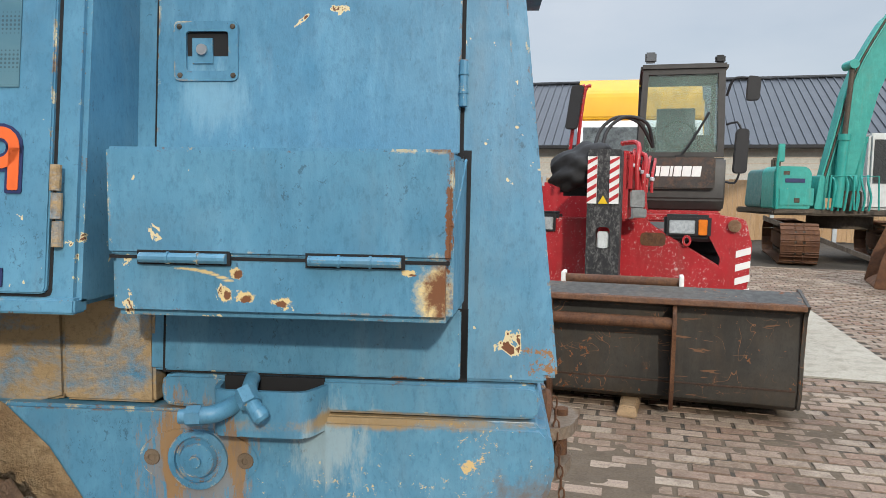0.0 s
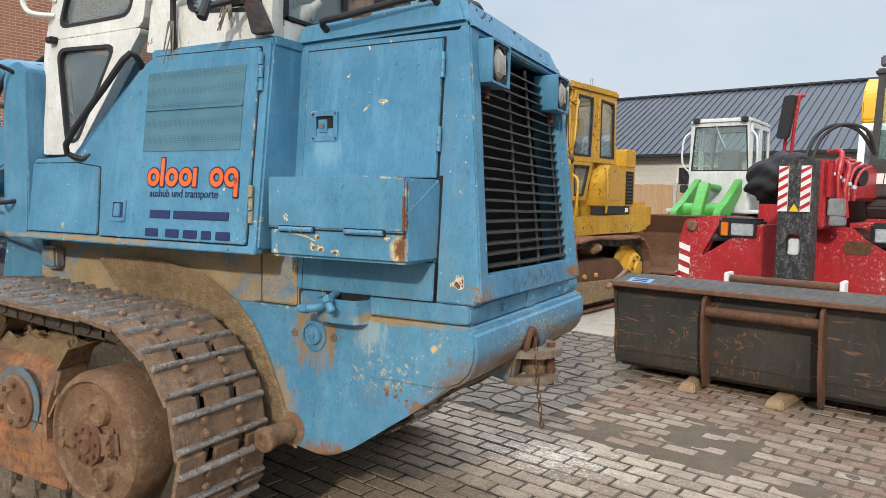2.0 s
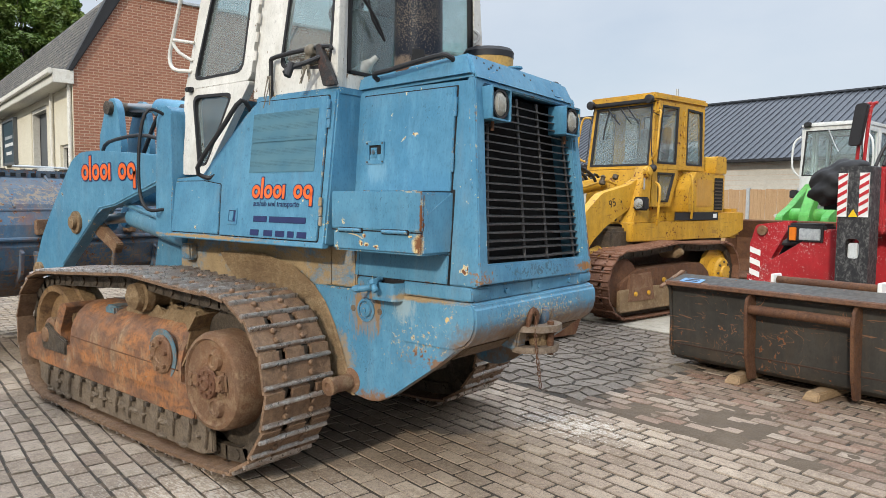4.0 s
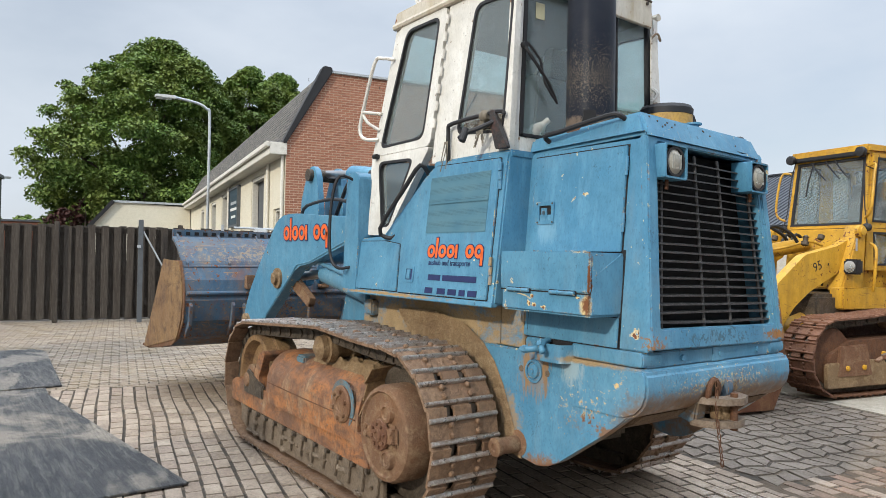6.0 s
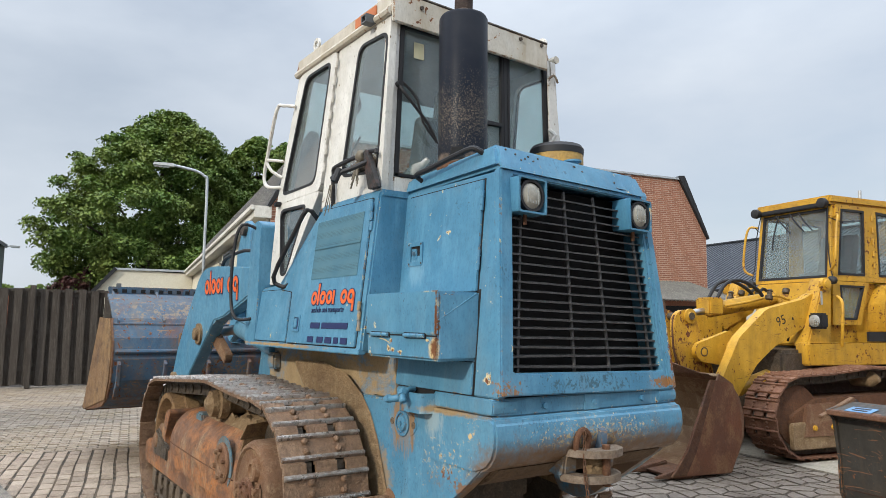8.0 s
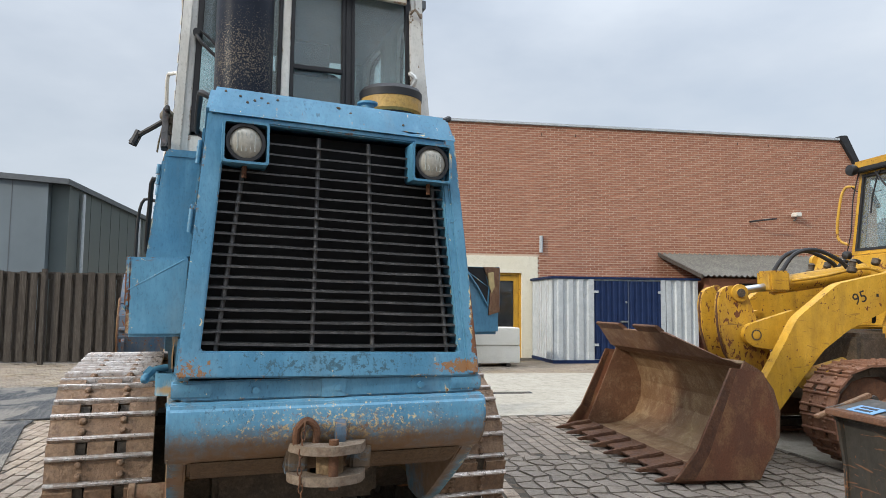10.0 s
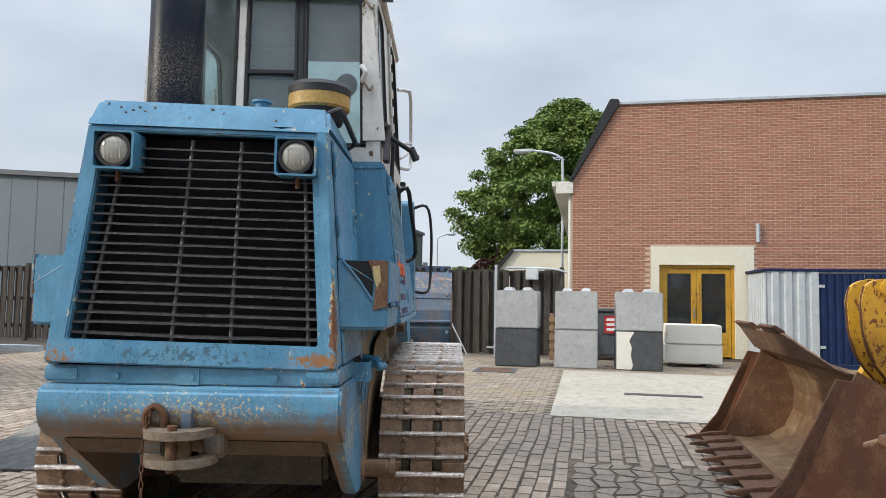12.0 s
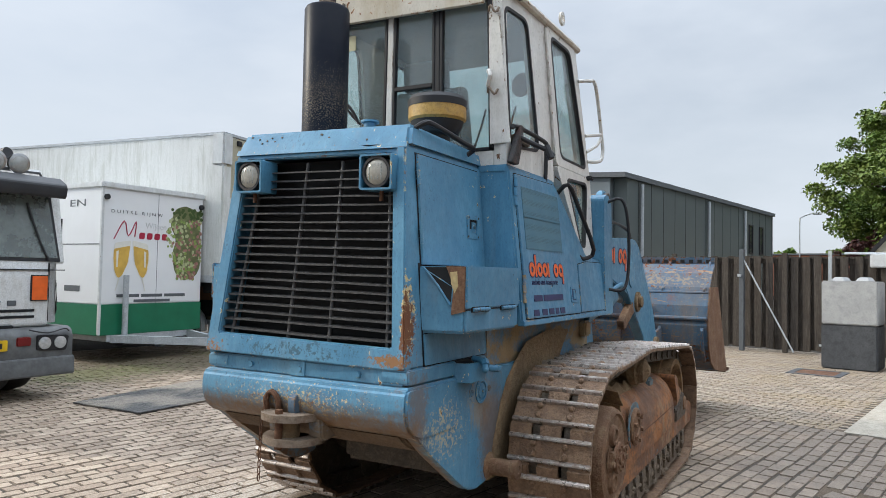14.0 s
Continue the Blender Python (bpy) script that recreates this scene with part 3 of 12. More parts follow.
_c = blend(_nt, span(_nt, noise_of(_nt, 90, 4, 0.75), 0.5, 0.72, 0, 0.5), _c, (0.02, 0.02, 0.02))
_nt.links.new(_c, _b.inputs["Base Color"])
relief(_nt, _b, mathn(_nt, 'ADD', noise_of(_nt, 5.0, 5, 0.6, (0.4, 4.5, 1), 0.4, 6), mathn(_nt, 'MULTIPLY', noise_of(_nt, 45, 5, 0.7), 0.4)), 0.9, 0.05)
TRAILERWHITE = worn("streaked_white_panel", (0.62, 0.63, 0.61), (0.68, 0.69, 0.67), (0.36, 0.37, 0.31), 1.0, 3.5, 0.5, 0, 0.06, 0.003, (2.5, 2.5, 0.28), 0.5)
TRAILERBEIGE = worn("algae_beige_panel", (0.36, 0.335, 0.24), (0.44, 0.42, 0.32), (0.27, 0.25, 0.165), 1.0, 3.5, 0.6, 0, 0.06, 0.003, (3, 3, 0.25), 0.6)
VANWHITE = plain("clean_white_panel", (0.72, 0.73, 0.73), 0.35, 0, 0.08, 1.5)
VANGREEN = plain("green_trailer_band", (0.01, 0.15, 0.075), 0.4, 0, 0.2, 3)
BARK = worn("bark", (0.085, 0.065, 0.048), (0.13, 0.105, 0.08), (0.06, 0.05, 0.04), 3, 12, 0.95, 0, 0.7, 0.02, (1, 1, 0.3))

BROWNRUST = worn("brown_rust", (0.135, 0.062, 0.034), (0.20, 0.105, 0.055), (0.29, 0.19, 0.11), 1.6, 7, 0.7, 0.15, 0.5, 0.007, amount=0.55)
YTRACK = worn("red_brown_track", (0.17, 0.078, 0.046), (0.23, 0.115, 0.068), (0.10, 0.052, 0.034), 4, 18, 0.6, 0.2, 0.5, 0.006, amount=0.7)
BOWL = worn("scoured_bucket_steel", (0.26, 0.165, 0.085), (0.16, 0.075, 0.038), (0.37, 0.27, 0.16), 1.3, 6, 0.6, 0.2, 0.5, 0.006, amount=0.7)
CHEEKRUST = worn("orange_rust_plate", (0.20, 0.075, 0.033), (0.115, 0.052, 0.030), (0.29, 0.165, 0.075), 2.0, 5, 0.75, 0.1, 0.5, 0.006, (1, 1, 0.7), 0.6)
BEDIRT = worn("earth_and_rust", (0.20, 0.115, 0.058), (0.30, 0.19, 0.085), (0.09, 0.052, 0.032), 2.2, 7, 0.8, 0.1, 0.7, 0.008, (1, 1, 1), 0.85)

# ---- mesh helpers ----
def part(name, bm, material, parent=None, label="", bend=32):
    """Links a bmesh as one mesh object, under a thing or a part."""
    bmesh.ops.recalc_face_normals(bm, faces=bm.faces)
    me = bpy.data.meshes.new(name)
    bm.to_mesh(me)
    bm.free()
    me.shade_smooth()
    me.set_sharp_from_angle(angle=radians(bend))
    me.materials.append(material)
    ob = new(name, me)
    if parent is not None:
        ob.parent = parent
    if label:
        ob["label"] = label
    return ob


def raw(name, verts, faces, material, parent=None, label=""):
    me = bpy.data.meshes.new(name)
    me.from_pydata(verts, [], faces)
    me.materials.append(material)
    ob = new(name, me)
    if parent is not None:
        ob.parent = parent
    if label:
        ob["label"] = label
    return ob


def thing(name, label, category, group="", m=None):
    ob = new(name)
    ob.empty_display_size = 0.2
    tagged(ob, label, category, group)
    if m is not None:
        ob.matrix_basis = m
    return ob


def B():
    return bmesh.new()


def box(bm, x0, x1, y0, y1, z0, z1, bev=0.0, m=None):
    if x1 < x0: x0, x1 = x1, x0
    if y1 < y0: y0, y1 = y1, y0
    if z1 < z0: z0, z1 = z1, z0
    mat4 = Matrix.LocRotScale(((x0 + x1) / 2, (y0 + y1) / 2, (z0 + z1) / 2), None, (x1 - x0, y1 - y0, z1 - z0))
    if m is not None:
        mat4 = m @ mat4
    r = bmesh.ops.create_cube(bm, size=1.0, matrix=mat4)
    if bev:
        es = list({e for v in r["verts"] for e in v.link_edges})
        bmesh.ops.bevel(bm, geom=es, offset=bev, segments=2, affect='EDGES', clamp_overlap=True)
    return bm


def hull8(bm, lo, hi, bev=0.0):
    """A solid from four lower and four upper corners, both in the same turn."""
    vs = [bm.verts.new(p) for p in (*lo, *hi)]
    fs = [bm.faces.new([vs[i] for i in q]) for q in ((3, 2, 1, 0), (4, 5, 6, 7), (0, 1, 5, 4), (1, 2, 6, 5), (2, 3, 7, 6), (3, 0, 4, 7))]
    if bev:
        bmesh.ops.bevel(bm, geom=list({e for f in fs for e in f.edges}), offset=bev, segments=2, affect='EDGES', clamp_overlap=True)
    return bm


def at_axis(axis, a, p):
    return {"x": (a, p[0], p[1]), "y": (p[0], a, p[1]), "z": (p[0], p[1], a)}[axis]


def prism(bm, pts, axis, a, b, bev=0.0):
    """A polygon in the two other axes, drawn out along axis from a to b."""
    v0 = [bm.verts.new(at_axis(axis, a, p)) for p in pts]
    v1 = [bm.verts.new(at_axis(axis, b, p)) for p in pts]
    n = len(pts)
    fs = [bm.faces.new(v0[::-1]), bm.faces.new(v1)]
    fs += [bm.faces.new((v0[i], v0[(i + 1) % n], v1[(i + 1) % n], v1[i])) for i in range(n)]
    if bev:
        bmesh.ops.bevel(bm, geom=list({e for f in fs for e in f.edges}), offset=bev, segments=2, affect='EDGES', clamp_overlap=True)
    return bm


def rounded(pts, r, n=4):
    """The polygon with its corners rounded, n + 1 points a corner."""
    out = []
    k = len(pts)
    for i in range(k):
        p, a, b = Vector(pts[i]), Vector(pts[i - 1]), Vector(pts[(i + 1) % k])
        da, db = (a - p), (b - p)
        ra = min(r, da.length * 0.45, db.length * 0.45)
        s, e = p + da.normalized() * ra, p + db.normalized() * ra
        for j in range(n + 1):
            t = j / n
            out.append(tuple(s * (1 - t) ** 2 + p * 2 * t * (1 - t) + e * t ** 2))
    return out


def ring(bm, outer, inner, axis, a, b):
    """A frame between two polygons of equal point count."""
    n = len(outer)
    o0, o1 = [[bm.verts.new(at_axis(axis, k, p)) for p in outer] for k in (a, b)]
    i0, i1 = [[bm.verts.new(at_axis(axis, k, p)) for p in inner] for k in (a, b)]
    for i in range(n):
        j = (i + 1) % n
        bm.faces.new((o0[i], o0[j], i0[j], i0[i]))
        bm.faces.new((o1[j], o1[i], i1[i], i1[j]))
        bm.faces.new((o0[j], o0[i], o1[i], o1[j]))
        bm.faces.new((i0[i], i0[j], i1[j], i1[i]))
    return bm


def inset(pts, d):
    """The polygon drawn in by d (positive: inward), for convex outlines."""
    k = len(pts)
    c = sum((Vector(p) for p in pts), Vector((0, 0))) / k
    out = []
    for i in range(k):
        p, a, b = Vector(pts[i]), Vector(pts[i - 1]), Vector(pts[(i + 1) % k])
        e1, e2 = (p - a).normalized(), (b - p).normalized()
        n1, n2 = Vector((-e1.y, e1.x)), Vector((-e2.y, e2.x))
        if n1.dot(c - p) < 0: n1 = -n1
        if n2.dot(c - p) < 0: n2 = -n2
        h = n1 + n2
        out.append(tuple(p + h * (d / max(0.35, h.dot(n1)))))
    return out


def cyl(bm, p0, p1, r, r2=None, seg=20, bev=0.0):
    p0, p1 = Vector(p0), Vector(p1)
    d = p1 - p0
    m = Matrix.Translation((p0 + p1) / 2) @ d.to_track_quat('Z', 'Y').to_matrix().to_4x4()
    res = bmesh.ops.create_cone(bm, cap_ends=True, segments=seg, radius1=r, radius2=r if r2 is None else r2, depth=d.length, matrix=m)
    if bev:
        es = [e for e in {e for v in res["verts"] for e in v.link_edges} if len(e.link_faces) == 2 and any(len(f.verts) > 4 for f in e.link_faces)]
        bmesh.ops.bevel(bm, geom=es, offset=bev, segments=2, affect='EDGES', clamp_overlap=True)
    return bm


def lathe(bm, prof, origin, axis, seg=28):
    """Turns (radius, height) pairs round an axis through origin."""
    o, ax = Vector(origin), Vector(axis).normalized()
    u = ax.orthogonal().normalized()
    w = ax.cross(u)
    rows = []
    for r, h in prof:
        rows.append([bm.verts.new(o + ax * h + (u * math.cos(2 * math.pi * i / seg) + w * math.sin(2 * math.pi * i / seg)) * max(r, 1e-4)) for i in range(seg)])
    for a, b in zip(rows, rows[1:]):
        for i in range(seg):
            bm.faces.new((a[i], a[(i + 1) % seg], b[(i + 1) % seg], b[i]))
    bm.faces.new(rows[0][::-1])
    bm.faces.new(rows[-1])
    return bm


def tube(bm, path, r, seg=8, smooth=4):
    """A round bar or hose along points, rounded between them."""
    P = [Vector(p) for p in path]
    if smooth > 1 and len(P) > 2:
        Q = []
        for i in range(len(P) - 1):
            a, b, c, d = P[max(i - 1, 0)], P[i], P[i + 1], P[min(i + 2, len(P) - 1)]
            for j in range(smooth):
                t = j / smooth
                Q.append(0.5 * (2 * b + (c - a) * t + (2 * a - 5 * b + 4 * c - d) * t * t + (3 * b - a - 3 * c + d) * t ** 3))
        P = Q + [P[-1]]
    rows, up = [], None
    for i, p in enumerate(P):
        d = (P[min(i + 1, len(P) - 1)] - P[max(i - 1, 0)]).normalized()
        if up is None:
            up = d.orthogonal().normalized()
        up = (up - d * up.dot(d)).normalized()
        w = d.cross(up)
        rows.append([bm.verts.new(p + (up * math.cos(2 * math.pi * k / seg) + w * math.sin(2 * math.pi * k / seg)) * r) for k in range(seg)])
    for a, b in zip(rows, rows[1:]):
        for k in range(seg):
            bm.faces.new((a[k], a[(k + 1) % seg], b[(k + 1) % seg], b[k]))
    bm.faces.new(rows[0][::-1])
    bm.faces.new(rows[-1])
    return bm


def moved(bm, m):
    bmesh.ops.transform(bm, matrix=m, verts=bm.verts)
    return bm


def sheared(bm, k, z0, s):
    """Leans a side inward as it rises: y moves by s * k for each metre above z0."""
    for v in bm.verts:
        v.co.y += s * k * (v.co.z - z0)
    return bm


def text_part(name, words, size, material, parent, m, label="", depth=0.003, fit=None):
    cu = bpy.data.curves.new(name, 'FONT')
    cu.body, cu.size, cu.extrude = words, size, depth
    cu.resolution_u = 3
    tmp = new(name, cu)
    bpy.context.view_layer.update()
    me = bpy.data.meshes.new_from_object(tmp.evaluated_get(bpy.context.evaluated_depsgraph_get()))
    bpy.data.objects.remove(tmp)
    bpy.data.curves.remove(cu)
    if fit:
        xs = [v.co.x for v in me.vertices]
        k, x0 = fit / (max(xs) - min(xs)), min(xs)
        for v in me.vertices:
            v.co.x = (v.co.x - x0) * k
    me.transform(m)
    me.materials.append(material)
    ob = new(name, me)
    ob.parent = parent
    if label:
        ob["label"] = label
    return ob


YARD = pose(0, 0, 0, 0, 0, -11)      # the yard's buildings and paving lie turned to the blue loader


def yard(x, y, z=0.0, turn=0.0):
    return YARD @ pose(x, y, z, 0, 0, turn)


# ---- ground ----
def bricks_mesh(name, cells, top, depth, material, parent=None, gap=0.007, seed=1, jitter=0.003, ch=0.009):
    """Joined pieces from rows of (x, y, length, width): a raised top with chamfered edges."""
    rng = np.random.default_rng(seed)
    c = np.array(cells)
    n = len(c)
    lx, wy = c[:, 2] / 2 - gap, c[:, 3] / 2 - gap
    zt = top + rng.uniform(-jitter, jitter, n)
    tilt = rng.uniform(-0.012, 0.012, (n, 2))
    V = np.zeros((n, 8, 3))
    for k, (sx, sy) in enumerate(((-1, -1), (1, -1), (1, 1), (-1, 1))):
        V[:, k] = np.stack([c[:, 0] + sx * lx, c[:, 1] + sy * wy, np.full(n, top - depth)], 1)
        V[:, k + 4] = np.stack([c[:, 0] + sx * (lx - ch), c[:, 1] + sy * (wy - ch), zt + tilt[:, 0] * sx * lx + tilt[:, 1] * sy * wy], 1)
    F = np.array([(4, 5, 6, 7), (0, 1, 5, 4), (1, 2, 6, 5), (2, 3, 7, 6), (3, 0, 4, 7)])
    faces = (F[None] + (np.arange(n) * 8)[:, None, None]).reshape(-1, 4)
    return raw(name, V.reshape(-1, 3).tolist(), faces.tolist(), material, parent)


ground = part("ground", box(B(), -400, 400, -400, 400, -0.30, -0.006), JOINT)
tagged(ground, "dirty sand and soil bed of the machine yard", "ground", kind="structure")


def in_slab(x, y):
    return (-11.7 < x < -6.32 and y > 3.02) or (-6.4 < x < 2.2 and 6.30 < y < 11.4)


def zone_of(x, y):
    """Which paving lies at a place of the yard: 0 none, 1 grey rows, 2 cobbles, 3 reddish rows, 4 fine rows."""
    if in_slab(x, y) or y < -9 or y > 16 or x < -15 or x > 7:
        return 0
    if -4.0 < x < -1.15 and y > 3.33:
        return 2
    if x >= -1.15 and y > 3.33:
        return 3
    if x < -6.4:
        return 4
    return 1


paved = {1: [], 3: [], 4: []}
PL, PW = 0.215, 0.118
for j in range(int(-9 / PW), int(16 / PW)):
    for i in range(int(-15 / PL), int(7 / PL)):
        y = (j + 0.5) * PW
        x = (i + 0.5 + 0.5 * (j % 2)) * PL + 0.012 * math.sin(j * 1.7)
        y += 0.010 * math.sin(x * 1.1 + 0.6) + 0.006 * math.sin(x * 3.7 + j * 0.05) + 0.003 * math.sin(i * 12.9 + j * 78.2)
        k = zone_of(x, y)
        if k in (1, 3):
            paved[k].append((x, y, PL, PW))
FL, FW = 0.21, 0.085
for i in range(int(-15 / FW), int(-6.4 / FW)):
    for j in range(int(-9 / FL), int(16 / FL)):
        x, y = (i + 0.5) * FW, (j + 0.5 + 0.5 * (i % 2)) * FL
        if zone_of(x, y) == 4:
            paved[4].append((x, y, FW, FL))
paving = thing("paving", "worn brick paving of the yard in running rows", "paving", m=YARD)
tagged(paving, kind="structure")
NEAR = lambda q: -2.7 < q[0] < -0.55 and -0.9 < q[1] < 1.5
near_bricks = [q for q in paved[1] if NEAR(q)][:300]
near_set = set(near_bricks)
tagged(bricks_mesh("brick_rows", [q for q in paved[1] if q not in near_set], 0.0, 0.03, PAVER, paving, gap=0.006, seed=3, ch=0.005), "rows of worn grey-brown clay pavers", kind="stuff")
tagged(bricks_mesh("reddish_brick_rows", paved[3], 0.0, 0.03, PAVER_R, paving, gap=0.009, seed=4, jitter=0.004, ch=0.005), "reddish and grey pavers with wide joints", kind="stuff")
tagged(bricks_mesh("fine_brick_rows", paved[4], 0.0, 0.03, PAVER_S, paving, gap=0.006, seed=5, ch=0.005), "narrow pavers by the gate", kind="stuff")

# uneven cobbles behind the blue loader
rng = random.Random(5)
cob_v, cob_f = [], []
CS = 0.19
grid = {}
for i in range(-44, 18):
    for j in range(16, 60):
        flip = 1 if (i + j) % 2 else -1
        grid[i, j] = (i * CS + 0.026 * flip + rng.uniform(-0.020, 0.020), j * CS * 0.84 + 0.022 * (1 if i % 2 else -1) + rng.uniform(-0.016, 0.016))
for (i, j) in list(grid):
    if (i + 1, j + 1) not in grid:
        continue
    q = [grid[i, j], grid[i + 1, j], grid[i + 1, j + 1], grid[i, j + 1]]
    cx, cy = sum(p[0] for p in q) / 4, sum(p[1] for p in q) / 4
    if zone_of(cx, cy) != 2:
        continue
    b0 = len(cob_v)
    zt = rng.uniform(0.0, 0.008)
    for s, z in ((0.90, -0.03), (0.83, zt)):
        cob_v += [(cx + (p[0] - cx) * s, cy + (p[1] - cy) * s, z) for p in q]
    cob_f += [(b0 + 4, b0 + 5, b0 + 6, b0 + 7)] + [(b0 + k, b0 + (k + 1) % 4, b0 + 4 + (k + 1) % 4, b0 + 4 + k) for k in range(4)]
tagged(raw("cobbles", cob_v, cob_f, COBBLE, paving), "uneven grey cobbles", kind="stuff")

def smooth_noise(x, y, size, seed):
    """Value noise in 0 to 1 with patches of about the given size in metres."""
    table = np.random.default_rng(seed).random((128, 128))
    u, v = x / size + 61.3, y / size + 47.7
    i, j = np.floor(u).astype(int), np.floor(v).astype(int)
    fu, fv = u - i, v - j
    fu, fv = fu * fu * (3 - 2 * fu), fv * fv * (3 - 2 * fv)
    q = lambda a, b: table[(i + a) % 128, (j + b) % 128]
    return (q(0, 0) * (1 - fu) + q(1, 0) * fu) * (1 - fv) + (q(0, 1) * (1 - fu) + q(1, 1) * fu) * fv


def soil_sheet(name, x0, x1, y0, y1, step, label):
    """Sand and soil between the stones, rising over them in ragged patches."""
    gx, gy = np.meshgrid(np.arange(x0, x1 + step / 2, step), np.arange(y0, y1 + step / 2, step), indexing="ij")
    mix = 0.46 * smooth_noise(gx, gy, 1.15, 1) + 0.30 * smooth_noise(gx * 0.6, gy, 0.30, 2) + 0.24 * smooth_noise(gx * 0.7, gy, 0.10, 3)
    low = np.where((gx > -1.25) & (gy > 3.25), 0.47, np.where((gx > -4.2) & (gy > 3.2), 0.66, np.where(gy < -3.6, 0.58, 0.70)))
    low = low - 0.16 * np.exp(-((gy - 3.36) / 0.10) ** 2) * (gx > -4.0) - 0.14 * np.exp(-((gx + 6.42) / 0.10) ** 2)
    gz = -0.0062 + 0.0100 * np.clip((mix - low) / 0.34, 0, 1) + 0.0022 * (smooth_noise(gx, gy, 0.06, 4) - 0.5)
    n, k = gx.shape
    at = np.arange(n * k).reshape(n, k)
    faces = np.stack([at[:-1, :-1], at[1:, :-1], at[1:, 1:], at[:-1, 1:]], -1).reshape(-1, 4)
    return tagged(raw(name, np.stack([gx, gy, gz], -1).reshape(-1, 3).tolist(), faces.tolist(), SOIL, paving), label, kind="stuff")


soil_sheet("soil", -1.3, 6.0, 2.9, 6.29, 0.03, "dark trodden soil smeared over the reddish pavers")
soil_sheet("soil", -6.3, -1.31, -8.5, 6.2, 0.05, "brown sand filling the joints of the paving")
soil_sheet("soil", -1.305, 6.8, -8.5, 2.89, 0.05, "brown sand filling the joints of the paving")
soil_sheet("soil", -14.0, -6.32, -8.5, 3.0, 0.06, "brown sand filling the joints of the narrow pavers")

slab = part("concrete_slab", prism(B(), [(-11.7, 3.02), (-6.32, 3.02), (-6.32, 6.30), (2.2, 6.30), (2.2, 11.4), (-6.32, 13.0), (-11.7, 13.0)], 'z', -0.1, 0.006, 0.004), CONCRETE)
slab.matrix_basis = YARD
tagged(slab, "pale poured concrete slab with worn edges", "slab", kind="structure")

drain = thing("drain_grate", "long rusty slotted drain set in the concrete slab", "drain", m=yard(-8.55, 4.55))
part("frame", ring(B(), [(-0.09, -0.55), (0.09, -0.55), (0.09, 0.55), (-0.09, 0.55)], [(-0.07, -0.53), (0.07, -0.53), (0.07, 0.53), (-0.07, 0.53)], 'z', 0.0, 0.014), CONC_B, drain)
part("recess", box(B(), -0.07, 0.07, -0.53, 0.53, 0.006, 0.008), DARK, drain)
for k in range(21):
    part("bar", box(B(), -0.07, 0.07, -0.525 + k * 0.05, -0.50 + k * 0.05, 0.007, 0.013), GREASE, drain)

cover = thing("manhole_cover", "square cast-iron inspection cover in a concrete rim", "drain cover", m=yard(-11.25, 1.75))
part("rim", ring(B(), [(-0.4, -0.4), (0.4, -0.4), (0.4, 0.4), (-0.4, 0.4)], [(-0.3, -0.3), (0.3, -0.3), (0.3, 0.3), (-0.3, 0.3)], 'z', -0.02, 0.012), CONC_B, cover)
part("plate", box(B(), -0.295, 0.295, -0.295, 0.295, -0.02, 0.008), DKRUST, cover)


def rubber_mat(pts, label):
    bm = B()
    prism(bm, pts, 'z', 0.006, 0.022, 0.004)
    ob = part("rubber_mat", bm, MAT)
    tagged(ob, label, "rubber mat", "rubber mats on the paving")
    return ob


rubber_mat([(-2.61, 0.18), (-2.60, -1.13), (-3.6, -1.12), (-5.0, -1.5), (-6.6, -1.6), (-6.65, -0.20), (-6.2, -0.22)], "torn black rubber sheet with dried mud, flat on the paving")
rubber_mat([(-6.72, -0.03), (-6.75, -2.3), (-10.3, -2.4), (-10.1, 0.02), (-9.8, 0.15)], "grey-black rubber sheet lying on the brick paving")
rubber_mat([(-2.33, -2.25), (-2.3, -3.34), (-4.6, -3.55), (-5.9, -3.0), (-4.8, -2.25)], "long dark rubber sheet on the ground before the trailers")

# ---- brick building with a mansard roof ----
GX, G0, G1 = -15.88, 3.09, 17.85          # gable plane and its two ends, in the yard's axes
EAVE, CROWN, RUN = 4.42, 6.34, 1.06       # eaves, roof top, run of the steep slope
DEEP = 30.0
hall = thing("brick_building", "red brick hall with cream side wall and mossy mansard roof", "building", m=YARD)
tagged(hall, kind="structure")
DOOR0, DOOR1, DOORH = 5.02, 7.43, 2.72    # the cream surround of the yellow doors
gable = [(G0, 0), (DOOR0, 0), (DOOR0, DOORH), (DOOR1, DOORH), (DOOR1, 0), (G1, 0), (G1, EAVE), (G1 - RUN, CROWN), (G0 + RUN, CROWN), (G0, EAVE)]
part("gable_wall", prism(B(), gable, 'x', GX - 0.25, GX - 0.003), MORTAR, hall)
cells = []
CH, CL = 0.066, 0.225
for r in range(int(CROWN / CH) + 1):
    z = (r + 0.5) * CH
    if z + CH / 2 > CROWN:
        break
    lo = G0 + max(0.0, (z + CH / 2 - EAVE) / (CROWN - EAVE) * RUN)
    hi = G1 - (lo - G0)
    y = G0 - (0.5 * CL if r % 2 else 0)
    while y < hi:
        a, b = max(y, lo), min(y + CL, hi)
        if z < DOORH + CH / 2:
            if DOOR0 - 0.02 < (a + b) / 2 < DOOR1 + 0.02:
                y += CL
                continue
        if b - a > 0.04:
            cells.append(((a + b) / 2, z, b - a, CH))
        y += CL
wall_bricks = bricks_mesh("bricks", cells, 0.0, 0.03, BRICK, hall, gap=0.0075, seed=8, jitter=0.0015, ch=0.001)
wall_bricks.data.transform(Matrix(((0, 0, 1, GX + 0.002), (1, 0, 0, 0), (0, 1, 0, 0), (0, 0, 0, 1))))
tagged(wall_bricks, "courses of red facing brick", kind="stuff")
